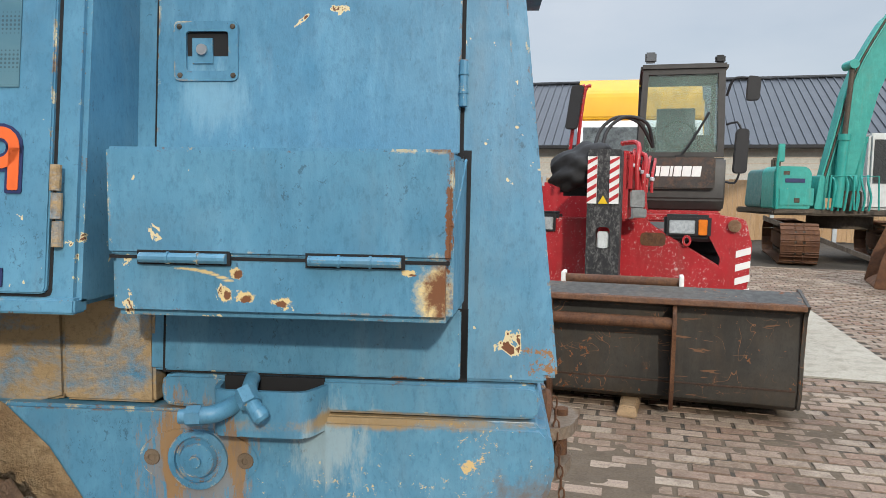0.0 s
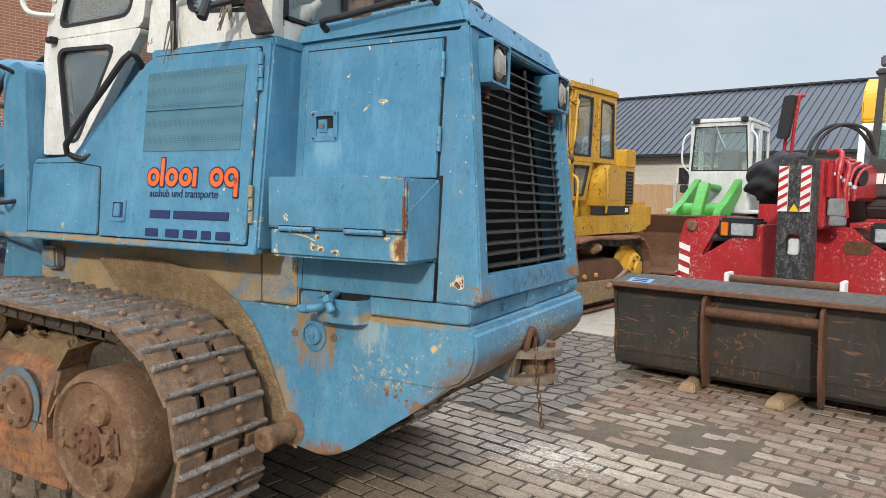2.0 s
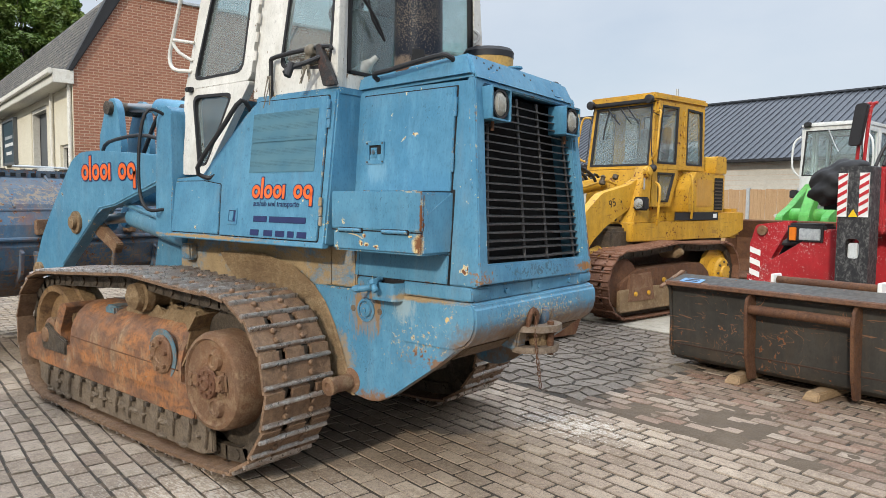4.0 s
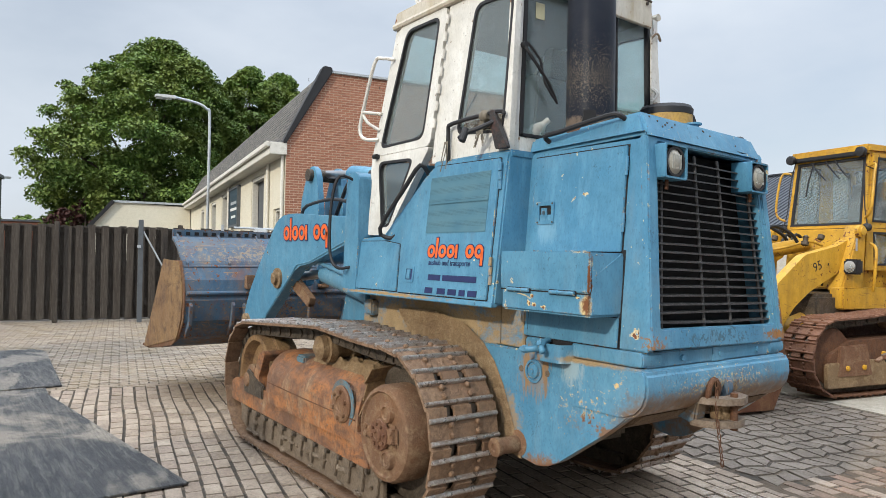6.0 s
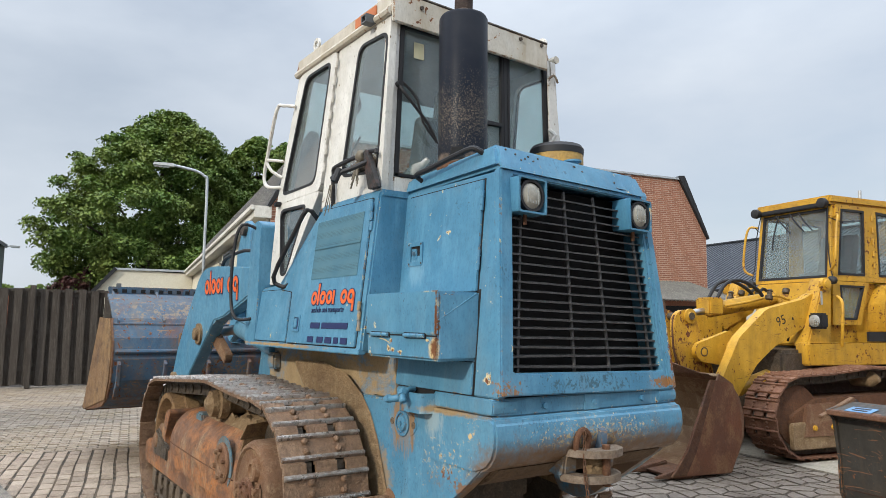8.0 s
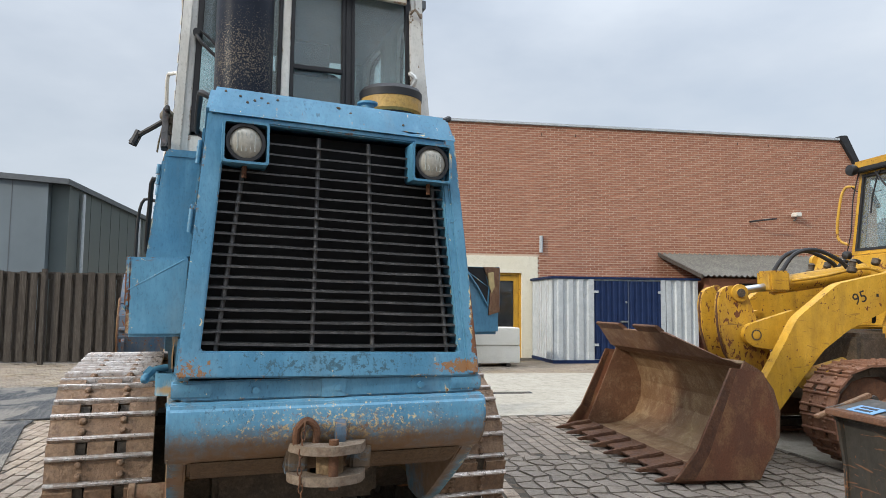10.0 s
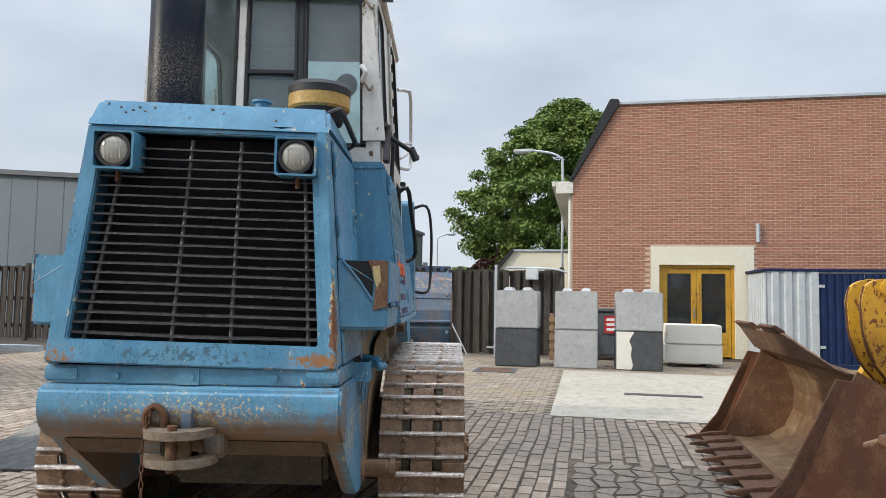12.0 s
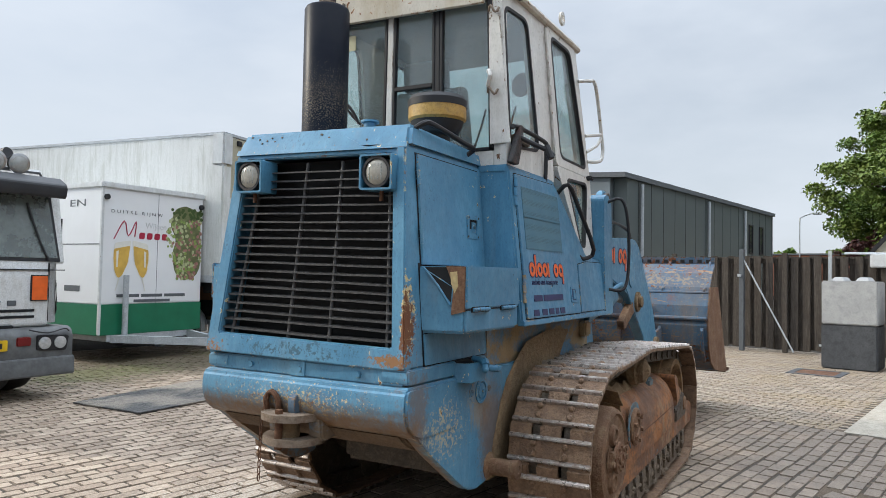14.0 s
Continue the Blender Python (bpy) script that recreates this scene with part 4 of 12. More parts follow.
part("gable_coping", prism(B(), [(G0 + RUN - 0.02, CROWN), (G1 - RUN + 0.02, CROWN), (G1 - RUN + 0.02, CROWN + 0.07), (G0 + RUN - 0.02, CROWN + 0.07)], 'x', GX - 0.28, GX + 0.06, 0.008), GALV, hall, "grey metal coping")
for s, g in ((1, G0), (-1, G1)):
    part("verge", prism(B(), [(g - s * 0.10, EAVE - 0.02), (g - s * 0.02, EAVE - 0.06), (g + s * (RUN + 0.12), CROWN + 0.02), (g + s * (RUN + 0.10), CROWN + 0.14), (g + s * (RUN - 0.12), CROWN + 0.16)], 'x', GX - 0.3, GX + 0.09, 0.02), BLACK, hall, "black verge tiles")
    bm = B()
    rows_n = 14
    for k in range(rows_n):
        u0, u1 = k / rows_n, (k + 1) / rows_n + 0.03
        y0, z0 = g + s * (RUN * u0 - 0.10), EAVE + (CROWN - EAVE) * u0 + 0.01
        y1, z1 = g + s * (RUN * u1 - 0.10), EAVE + (CROWN - EAVE) * u1 - 0.012
        prism(bm, [(y0, z0), (y1, z1), (y1 + s * 0.05, z1 - 0.03), (y0 + s * 0.05, z0 - 0.03)], 'x', GX - DEEP, GX - 0.28)
    part("roof_slope", bm, SLATE, hall, "steep slope of mossy dark tiles")
part("roof_top", box(B(), GX - DEEP, GX - 0.2, G0 + RUN, G1 - RUN, CROWN - 0.12, CROWN + 0.04), SLATE, hall)
part("back_wall", prism(B(), [(G0, 0), (G1, 0), (G1, EAVE), (G1 - RUN, CROWN), (G0 + RUN, CROWN), (G0, EAVE)], 'x', GX - DEEP, GX - DEEP + 0.25), MORTAR, hall)
part("far_side_wall", box(B(), GX - DEEP, GX - 0.26, G1 - 0.25, G1, 0, EAVE), CREAM, hall)
part("soffit", box(B(), GX - DEEP, GX + 0.05, G0 - 0.42, G0 + 0.02, EAVE - 0.34, EAVE - 0.03, 0.01), TRIM, hall, "broad white eaves board")
part("gutter", box(B(), GX - DEEP, GX + 0.06, G0 - 0.52, G0 - 0.42, EAVE - 0.16, EAVE - 0.02, 0.02), TRIM, hall, "white gutter")
# cream side wall with tall bays
bays = [(-18.85, -21.0, 0.0, 3.9), (-26.4, -28.3, 0.0, 3.9), (-30.2, -32.0, 0.0, 3.8), (-35.0, -36.6, 0.0, 3.7)]
small = [(-16.45, -17.35, 1.2, 2.75), (-22.2, -23.0, 1.2, 2.4), (-39.0, -40.0, 1.2, 2.6)]
xs = sorted(set([GX - 0.012, GX - DEEP] + [v for q in bays + small for v in q[:2]]), reverse=True)
bm = B()
for a, b in zip(xs, xs[1:]):
    holes = [q for q in bays + small if q[0] >= a - 1e-6 and q[1] <= b + 1e-6]
    if holes:
        z0, z1 = holes[0][2], holes[0][3]
        if z0 > 0:
            box(bm, b, a, G0, G0 + 0.25, 0, z0)
        box(bm, b, a, G0, G0 + 0.25, z1, EAVE - 0.03)
    else:
        box(bm, b, a, G0, G0 + 0.25, 0, EAVE - 0.03)
part("side_wall", bm, CREAM, hall, "cream painted brick side wall")
for a, b, z0, z1 in bays:
    part("bay_door", box(B(), b, a, G0 + 0.22, G0 + 0.28, z0, z1), PLASTIC, hall, "tall dark grey door")
    part("bay_frame", ring(B(), [(b, z0), (a, z0), (a, z1), (b, z1)], [(b + 0.1, z0), (a - 0.1, z0), (a - 0.1, z1 - 0.1), (b + 0.1, z1 - 0.1)], 'y', G0 + 0.03, G0 + 0.2), TRIM, hall)
for a, b, z0, z1 in small:
    w = part("window", box(B(), b, a, G0 + 0.14, G0 + 0.16, z0, z1), GLASS_D, hall)
    part("window_frame", ring(B(), [(b, z0), (a, z0), (a, z1), (b, z1)], [(b + 0.07, z0 + 0.07), (a - 0.07, z0 + 0.07), (a - 0.07, z1 - 0.07), (b + 0.07, z1 - 0.07)], 'y', G0 + 0.06, G0 + 0.13), TRIM, w)
    part("window_sill", box(B(), b - 0.05, a + 0.05, G0 - 0.06, G0 + 0.1, z0 - 0.07, z0), TRIM, w)
for x in (-17.95, -25.9, -16.0):
    part("downpipe", tube(B(), [(x, G0 - 0.06, 0.05), (x, G0 - 0.06, EAVE - 0.3)], 0.045, 10, 1), TRIM, hall, "cream downpipe")
board = thing("wall_sign", "dark framed sign board on the cream wall", "sign", m=yard(-24.3, G0, 0))
part("panel", box(B(), -1.0, 1.0, -0.09, -0.04, 2.55, 3.85, 0.01), plain("sign_teal", (0.02, 0.05, 0.07), 0.5), board)
part("sign_frame", ring(B(), [(-1.08, 2.47), (1.08, 2.47), (1.08, 3.93), (-1.08, 3.93)], [(-1.0, 2.55), (1.0, 2.55), (1.0, 3.85), (-1.0, 3.85)], 'y', -0.12, 0.0), PLASTIC, board)
for k, (w, z) in enumerate(((0.7, 3.35), (0.75, 3.12), (0.5, 2.85))):
    part("bar", box(B(), -w, w, -0.094, -0.09, z - 0.05, z + 0.05), SIGNWHITE if k else GALV, board)
for k in range(13):
    part("weep_slot", box(B(), GX + 0.0335, GX + 0.036, 2.66 + k * 0.975, 2.672 + k * 0.975, 6.05, 6.13), DARK, hall)
# cream surround and yellow double door
part("door_surround", ring(B(), [(DOOR0, 0), (DOOR1, 0), (DOOR1, DOORH), (DOOR0, DOORH)], [(5.22, 0), (6.99, 0), (6.99, 2.27), (5.22, 2.27)], 'x', GX - 0.25, GX + 0.02), CREAM, hall, "cream painted door surround")
part("door_recess", box(B(), GX - 0.30, GX - 0.26, 5.1, 7.1, 0.0, 2.4), DARK, hall)
doors = thing("double_door", "yellow glazed double door with low wooden panels", "door", m=yard(GX - 0.12, 0))
part("door_frame", ring(B(), [(5.22, 0), (6.99, 0), (6.99, 2.27), (5.22, 2.27)], [(5.29, 0), (6.92, 0), (6.92, 2.2), (5.29, 2.2)], 'x', -0.05, 0.05), DOORYELLOW, doors)
for a, b in ((5.30, 6.10), (6.11, 6.91)):
    leaf = part("door_leaf", ring(B(), [(a, 0.03), (b, 0.03), (b, 2.19), (a, 2.19)], [(a + 0.12, 0.62), (b - 0.12, 0.62), (b - 0.12, 2.06), (a + 0.12, 2.06)], 'x', -0.03, 0.03), DOORYELLOW, doors)
    part("pane", box(B(), -0.006, 0.006, a + 0.12, b - 0.12, 0.62, 2.06), GLASS_D, leaf)
    for k in range(4):
        part("panel_board", box(B(), 0.031, 0.042, a + 0.1, b - 0.1, 0.10 + k * 0.12, 0.215 + k * 0.12, 0.004), DOORYELLOW, leaf)
part("door_handle", box(B(), 0.03, 0.08, 6.03, 6.07, 0.95, 1.20, 0.01), CHROME, doors)
alarm = thing("wall_vent_pipe", "short grey pipe end on the brick wall", "pipe", m=yard(GX, 7.52, 3.08))
part("pipe", tube(B(), [(0.05, 0, -0.25), (0.05, 0, 0.2)], 0.05), GALV, alarm)
cctv = thing("security_camera", "small white security camera on the brick wall", "camera", m=yard(GX, 15.13, 4.07))
part("housing", box(B(), 0.0, 0.26, -0.09, 0.09, -0.06, 0.06, 0.02), TRIM, cctv)
part("bracket", tube(B(), [(0.0, 0, -0.15), (0.08, 0, -0.13), (0.10, 0, -0.04)], 0.02), PLASTIC, cctv)
wlamp = thing("wall_bracket", "dark iron bracket fixed to the brick wall", "bracket", m=yard(GX, 13.84, 3.85))
part("arm", tube(B(), [(0.0, -0.1, 0), (0.3, 0, 0.0), (0.35, 0.5, 0.06)], 0.025), BLACK, wlamp)
vent = thing("roof_vent", "small metal vent on the flat roof", "vent", m=yard(GX - 2.5, 15.6, CROWN))
part("pipe", cyl(B(), (0, 0, 0), (0, 0, 0.42), 0.07), GALV, vent)
part("cowl", cyl(B(), (0, 0, 0.42), (0, 0, 0.5), 0.11), GALV, vent)

# lean-to with corrugated roof
lean = thing("lean_to", "lean-to with mossy corrugated roof and brick wall", "shed", m=YARD)
tagged(lean, kind="structure")
bm = B()
pv = []
for k in range(0, 81):
    y = 10.95 + k * 0.075
    pv.append((y, 0.028 * math.cos(k * math.pi)))
for (y0, d0), (y1, d1) in zip(pv, pv[1:]):
    hull8(bm, [(GX + 2.3, y0, 2.16 + d0), (GX + 2.3, y1, 2.16 + d1), (GX + 0.02, y1, 2.86 + d1), (GX + 0.02, y0, 2.86 + d0)],
          [(GX + 2.3, y0, 2.175 + d0), (GX + 2.3, y1, 2.175 + d1), (GX + 0.02, y1, 2.875 + d1), (GX + 0.02, y0, 2.875 + d0)])
part("corrugated_roof", bm, CORRUG, lean)
part("barge_board", prism(B(), [(GX + 2.32, 2.10), (GX + 2.32, 2.20), (GX + 0.02, 2.90), (GX + 0.02, 2.80)], 'y', 10.9, 10.95), WOOD_D, lean)
part("brick_wall", box(B(), GX + 0.03, GX + 2.0, 11.3, 17.0, 0, 2.12), BRICK, lean)
part("opening", box(B(), GX + 2.0, GX + 2.02, 12.1, 16.6, 0.05, 2.0), DARK, lean)
# sheet-metal store
store = thing("metal_store", "galvanised ribbed store hut with navy double doors", "storage hut", m=yard(GX + 0.06, 7.30))
SX, SY, SH = 1.72, 3.80, 2.12


def ribbed(bm, axis, a0, a1, at, z0, z1, pitch=0.20, out=0.035, inward=-1):
    """Trapezoidal sheet along an axis at a fixed other coordinate."""
    pts = []
    k = a0
    while k < a1 - 1e-6:
        e = min(k + pitch, a1)
        w = e - k
        for f, d in ((0, 0), (0.3, 0), (0.42, out), (0.88, out), (1.0, 0)):
            pts.append((k + f * w, at + d))
        k = e
    low = [bm.verts.new((p[0], p[1], z0) if axis == 'x' else (p[1], p[0], z0)) for p in pts]
    top = [bm.verts.new((p[0], p[1], z1) if axis == 'x' else (p[1], p[0], z1)) for p in pts]
    for i in range(len(pts) - 1):
        if (low[i].co - low[i + 1].co).length > 1e-6:
            bm.faces.new((low[i], low[i + 1], top[i + 1], top[i]))
    bmesh.ops.remove_doubles(bm, verts=bm.verts[:], dist=0.0005)


part("core", box(B(), 0.02, SX - 0.02, 0.02, SY - 0.02, 0.02, SH - 0.04), GALV, store)
for y0, y1 in ((0.0, 1.02), (2.83, SY)):
    bm = B(); ribbed(bm, 'y', y0, y1, SX, 0.08, SH - 0.06, 0.26)
    part("sheet_wall", bm, GALV, store)
bm = B(); ribbed(bm, 'x', 0, SX, -0.03, 0.08, SH - 0.06, 0.20)
part("sheet_wall", bm, GALV, store)
for z in (0.3, 1.1, 1.9):
    part("corner_bolt", box(B(), SX + 0.036, SX + 0.042, 0.93, 0.97, z - 0.06, z + 0.06), PLASTIC, store)
for y0, y1 in ((1.04, 1.92), (1.94, 2.81)):
    bm = B(); ribbed(bm, 'y', y0, y1, SX + 0.005, 0.1, SH - 0.1, 0.15, 0.02)
    leaf = part("door_leaf", bm, NAVYSHEET, store)
    hy = y0 + 0.03 if y0 < 1.5 else y1 - 0.03
    for z in (0.45, 1.75):
        part("hinge", box(B(), SX + 0.02, SX + 0.04, hy - 0.07, hy + 0.07, z - 0.03, z + 0.03), GALV, leaf)
part("door_handle", box(B(), SX + 0.02, SX + 0.06, 1.70, 1.90, 1.0, 1.04), CHROME, store)
for z in (0.45, 1.50):
    part("door_lock", cyl(B(), (SX + 0.02, 1.86, z), (SX + 0.05, 1.86, z), 0.028), CHROME, store)
for y in (0.96, 2.84):
    part("corner_post", box(B(), SX + 0.004, SX + 0.045, y - 0.06, y + 0.06, 0.08, SH - 0.06, 0.004), GALV, store)
part("roof", box(B(), -0.06, SX + 0.06, -0.08, SY + 0.06, SH - 0.06, SH, 0.01), NAVYSHEET, store, "navy edged flat roof")
part("base_rail", box(B(), -0.02, SX + 0.05, -0.05, SY + 0.04, 0.0, 0.08), NAVYSHEET, store)

# ---- long shed behind the machines ----
shed = thing("long_shed", "long low shed, dark ribbed metal roof, cream wall", "building", m=YARD)
tagged(shed, kind="structure")
SY0, SEV, SRZ, SRUN = 26.8, 3.2, 6.35, 6.0
part("wall", box(B(), -32, 34, SY0, SY0 + 0.3, 0, SEV), worn("painted_block_wall", (0.50, 0.48, 0.43), (0.57, 0.55, 0.50), (0.40, 0.38, 0.33), 1.0, 7, 0.85, 0, 0.3, 0.004, amount=0.5), shed)
for k in range(1, 16):
    part("block_course", box(B(), -32, 34, SY0 - 0.003, SY0, k * 0.2, k * 0.2 + 0.012), MORTAR, shed)
part("back_wall", box(B(), -32, 34, SY0 + 2 * SRUN - 0.3, SY0 + 2 * SRUN, 0, SEV), CREAM, shed)
bm = B()
for y0, y1, z0, z1 in ((SY0 - 0.35, SY0 + SRUN, SEV - 0.05, SRZ), (SY0 + 2 * SRUN + 0.35, SY0 + SRUN, SEV - 0.05, SRZ)):
    hull8(bm, [(-32.5, y0, z0), (34.5, y0, z0), (34.5, y1, z1), (-32.5, y1, z1)], [(-32.5, y0, z0 + 0.06), (34.5, y0, z0 + 0.06), (34.5, y1, z1 + 0.06), (-32.5, y1, z1 + 0.06)])
part("roof", bm, ROOFMETAL, shed)
k0 = -32.4
while k0 < 34.4:
    hull_bm = hull8(B(), [(k0, SY0 - 0.36, SEV + 0.005), (k0 + 0.07, SY0 - 0.36, SEV + 0.005), (k0 + 0.07, SY0 + SRUN, SRZ + 0.055), (k0, SY0 + SRUN, SRZ + 0.055)],
                    [(k0 + 0.015, SY0 - 0.36, SEV + 0.06), (k0 + 0.055, SY0 - 0.36, SEV + 0.06), (k0 + 0.055, SY0 + SRUN, SRZ + 0.11), (k0 + 0.015, SY0 + SRUN, SRZ + 0.11)])
    part("roof_rib", hull_bm, ROOFMETAL, shed)
    k0 += 0.30
part("ridge_cap", box(B(), -32.5, 34.5, SY0 + SRUN - 0.15, SY0 + SRUN + 0.15, SRZ + 0.06, SRZ + 0.16, 0.03), ROOFMETAL, shed)
part("gutter", box(B(), -32.5, 34.5, SY0 - 0.5, SY0 - 0.36, SEV - 0.1, SEV + 0.03, 0.02), BLACK, shed)
for x in (-9.5, -3.0, 6.0, 12.0):
    w = part("window", box(B(), x, x + 2.4, SY0 - 0.012, SY0 - 0.006, 1.9, 2.7), GLASS_D, shed)
    part("window_frame", ring(B(), [(x - 0.08, 1.82), (x + 2.48, 1.82), (x + 2.48, 2.78), (x - 0.08, 2.78)], [(x, 1.9), (x + 2.4, 1.9), (x + 2.4, 2.7), (x, 2.7)], 'y', SY0 - 0.05, SY0 - 0.004), TRIM, w)
for x in (2.2, 7.4, 10.2):
    part("brace", tube(B(), [(x, SY0 - 0.3, SEV - 0.1), (x + 0.6, SY0 - 0.06, 1.9)], 0.06, 8, 1), TIMBER, shed)

# tan board fence in front of the shed
tan = thing("board_fence", "new tan wooden board fence with grey posts", "fence", m=yard(0, 24.6))
tagged(tan, kind="structure")
shared_board = None
rng = random.Random(11)
x = -16.0
n = 0
while x < 24:
    if n % 13 == 12:
        part("post", box(B(), x, x + 0.12, -0.06, 0.06, 0, 2.05), GALV, tan)
        x += 0.13
    else:
        if shared_board is None:
            ob = part("board", box(B(), 0, 0.138, -0.02, 0.0, 0.05, 2.0, 0.004), WOOD_L, tan)
            shared_board = ob.data
        else:
            ob = new("board", shared_board)
            ob.parent = tan
        ob.location = (x, rng.uniform(-0.012, 0.012), rng.uniform(-0.02, 0.01))
        x += 0.142
    n += 1

# ---- dark plank fence with the gate ----
FX = -14.5
fence = thing("plank_fence", "weathered dark plank fence of overlapping boards", "fence", m=YARD)
tagged(fence, kind="structure")
rng = random.Random(12)
plank = None
y, n = -19.0, 0
while y < 2.85:
    if plank is None:
        ob = part("plank", box(B(), -0.012, 0.012, 0, 0.145, 0.06, 2.05, 0.004), WOOD_D, fence)
        plank = ob.data
    else:
        ob = new("plank", plank)
        ob.parent = fence
    ob.location = (FX + (0.05 if n % 2 else -0.04), y, rng.uniform(-0.02, 0.02))
    ob.rotation_euler = (rng.uniform(-0.012, 0.012), 0, 0)
    y += 0.117 + rng.uniform(-0.006, 0.008)
    n += 1
for y in np.arange(-18.9, 2.9, 2.42):
    part("post", box(B(), FX + 0.05, FX + 0.15, y - 0.05, y + 0.05, 0, 2.12, 0.008), WOOD_D, fence)
for z in (0.4, 1.15, 1.95):
    part("rail", box(B(), FX - 0.005, FX + 0.005, -19, 2.85, z - 0.05, z + 0.05), WOOD_D, fence)
part("coping", box(B(), FX - 0.02, FX + 0.03, -19, 2.85, 1.99, 2.03, 0.005), WOOD_D, fence)
gate = thing("gate_post", "grey steel gate post with a diagonal stay", "gate post", m=yard(FX + 0.35, -0.35))
part("post", box(B(), -0.05, 0.05, -0.05, 0.05, 0, 2.2, 0.006), PLASTIC, gate)
part("stay", tube(B(), [(0.02, 0.05, 1.95), (0.10, 1.06, 0.05)], 0.017, 8, 1), GALV, gate)
part("hinge", box(B(), -0.09, 0.09, -0.07, 0.0, 1.6, 1.66), GALV, gate)
gbar = thing("gate_stop", "thin galvanised post with a bolt", "post", m=yard(FX + 0.25, 1.35))
part("post", box(B(), -0.03, 0.03, -0.03, 0.03, 0, 2.16), GALV, gbar)
part("bolt", box(B(), 0.0, 0.05, -0.2, 0.1, 0.2, 0.24), GALV, gbar)
pipe = thing("wall_conduit", "grey conduit and box along the fence top", "conduit", m=yard(FX + 0.2, 2.0))
part("conduit", tube(B(), [(0, -0.4, 2.1), (0, 0.6, 2.08), (0, 1.0, 2.0)], 0.025), GALV, pipe)
part("junction_box", box(B(), -0.06, 0.08, 0.05, 0.35, 1.82, 2.08, 0.02), PALEGREY, pipe)

# ---- track chains, shared by both track loaders ----
def track_path(xs, zs, rs, xi, zi, ri, carriers, bottom):
    """Outline of a track as points (x, z) in order, sprocket at (xs, zs), idler at (xi, zi), xs > xi."""
    pts = []
    for k in range(0, 25):
        a = -math.pi / 2 + math.pi * k / 24
        pts.append((xs + rs * math.cos(a), zs + rs * math.sin(a)))
    for (cx, cz) in carriers:
        pts.append((cx, cz))
    for k in range(0, 25):
        a = math.pi / 2 + math.pi * k / 24
        pts.append((xi + ri * math.cos(a), zi + ri * math.sin(a)))
    pts.append((xi + 0.5, bottom))
    pts.append((xs - 0.5, bottom))
    return pts


def spaced(pts, n):
    """n even steps round a closed outline: (x, z, tangent angle)."""
    P = [Vector(p) for p in pts]
    P.append(P[0])
    L = [(b - a).length for a, b in zip(P, P[1:])]
    total = sum(L)
    out = []
    for k in range(n):
        s, i = total * k / n, 0
        while s > L[i]:
            s -= L[i]
            i += 1
        p = P[i] + (P[i + 1] - P[i]) * (s / L[i])
        s2, j = total * ((k + 0.45) % n) / n, 0
        while s2 > L[j]:
            s2 -= L[j]
            j += 1
        q = P[j] + (P[j + 1] - P[j]) * (s2 / L[j])
        out.append((p, math.atan2(q.y - p.y, q.x - p.x)))
    return out, total


def build_track(parent, outline, n, yc, width, shoe_mat, bar_mat, chain_mat, label):
    steps, total = spaced(outline, n)
    pitch = total / n
    bm = B()
    for p, a in steps:
        m = Matrix.Translation((p.x, yc, p.y)) @ Matrix.Rotation(-a, 4, 'Y')
        for y in (-0.085, 0.085):
            box(bm, -pitch * 0.1, pitch * 0.95, y - 0.02, y + 0.02, 0.02, 0.10, 0, m)
        cyl(bm, m @ Vector((pitch * 0.45, -0.115, 0.06)), m @ Vector((pitch * 0.45, 0.115, 0.06)), 0.03, seg=8)
    chain = part("track_chain", bm, chain_mat, parent, label)
    bm = B()      # one shoe: plate with lips, two grousers, four bolts, two clean-out holes
    w = width / 2
    L = pitch
    for y0, y1 in ((-w, -0.105), (-0.055, 0.055), (0.105, w)):
        box(bm, -0.02, L - 0.012, y0, y1, -0.010, 0.008)
    for y0, y1 in ((-0.105, -0.055), (0.055, 0.105)):
        box(bm, 0.0, L - 0.062, y0, y1, -0.010, 0.008)
    for y in (-0.085, 0.085):
        for x in (L * 0.22, L * 0.48):
            lathe(bm, [(0.017, 0.008), (0.017, -0.018), (0.011, -0.026), (0.003, -0.028)], (x, y, -0.002), (0, 0, 1), 8)
    shoe = None
    bars = None
    for k, (p, a) in enumerate(steps):
        m = Matrix.Translation((p.x, yc, p.y)) @ Matrix.Rotation(-a, 4, 'Y')
        if shoe is None:
            ob = part("track_shoe", bm, shoe_mat, chain)
            shoe = ob.data
        else:
            ob = new("track_shoe", shoe)
            ob.parent = chain
        ob.matrix_basis = m
        if bars is None:
            bb = B()
            for x in (0.008, L * 0.62):
                prism(bb, [(x - 0.014, -0.004), (x + 0.016, -0.004), (x + 0.013, -0.021), (x + 0.006, -0.029), (x - 0.004, -0.029), (x - 0.010, -0.020)], 'y', -w, w, 0.003)
            bo = part("grouser", bb, bar_mat, chain)
            bars = bo.data
        else:
            bo = new("grouser", bars)
            bo.parent = chain
        bo.matrix_basis = m
    return chain


# ---- blue track loader ----
C = 1.935                                   # its centre line, it points to -x
loader = thing("track_loader", "weathered blue track loader with white cab and front bucket", "track loader", "track loaders")


def side(s, h):
    return C + s * h


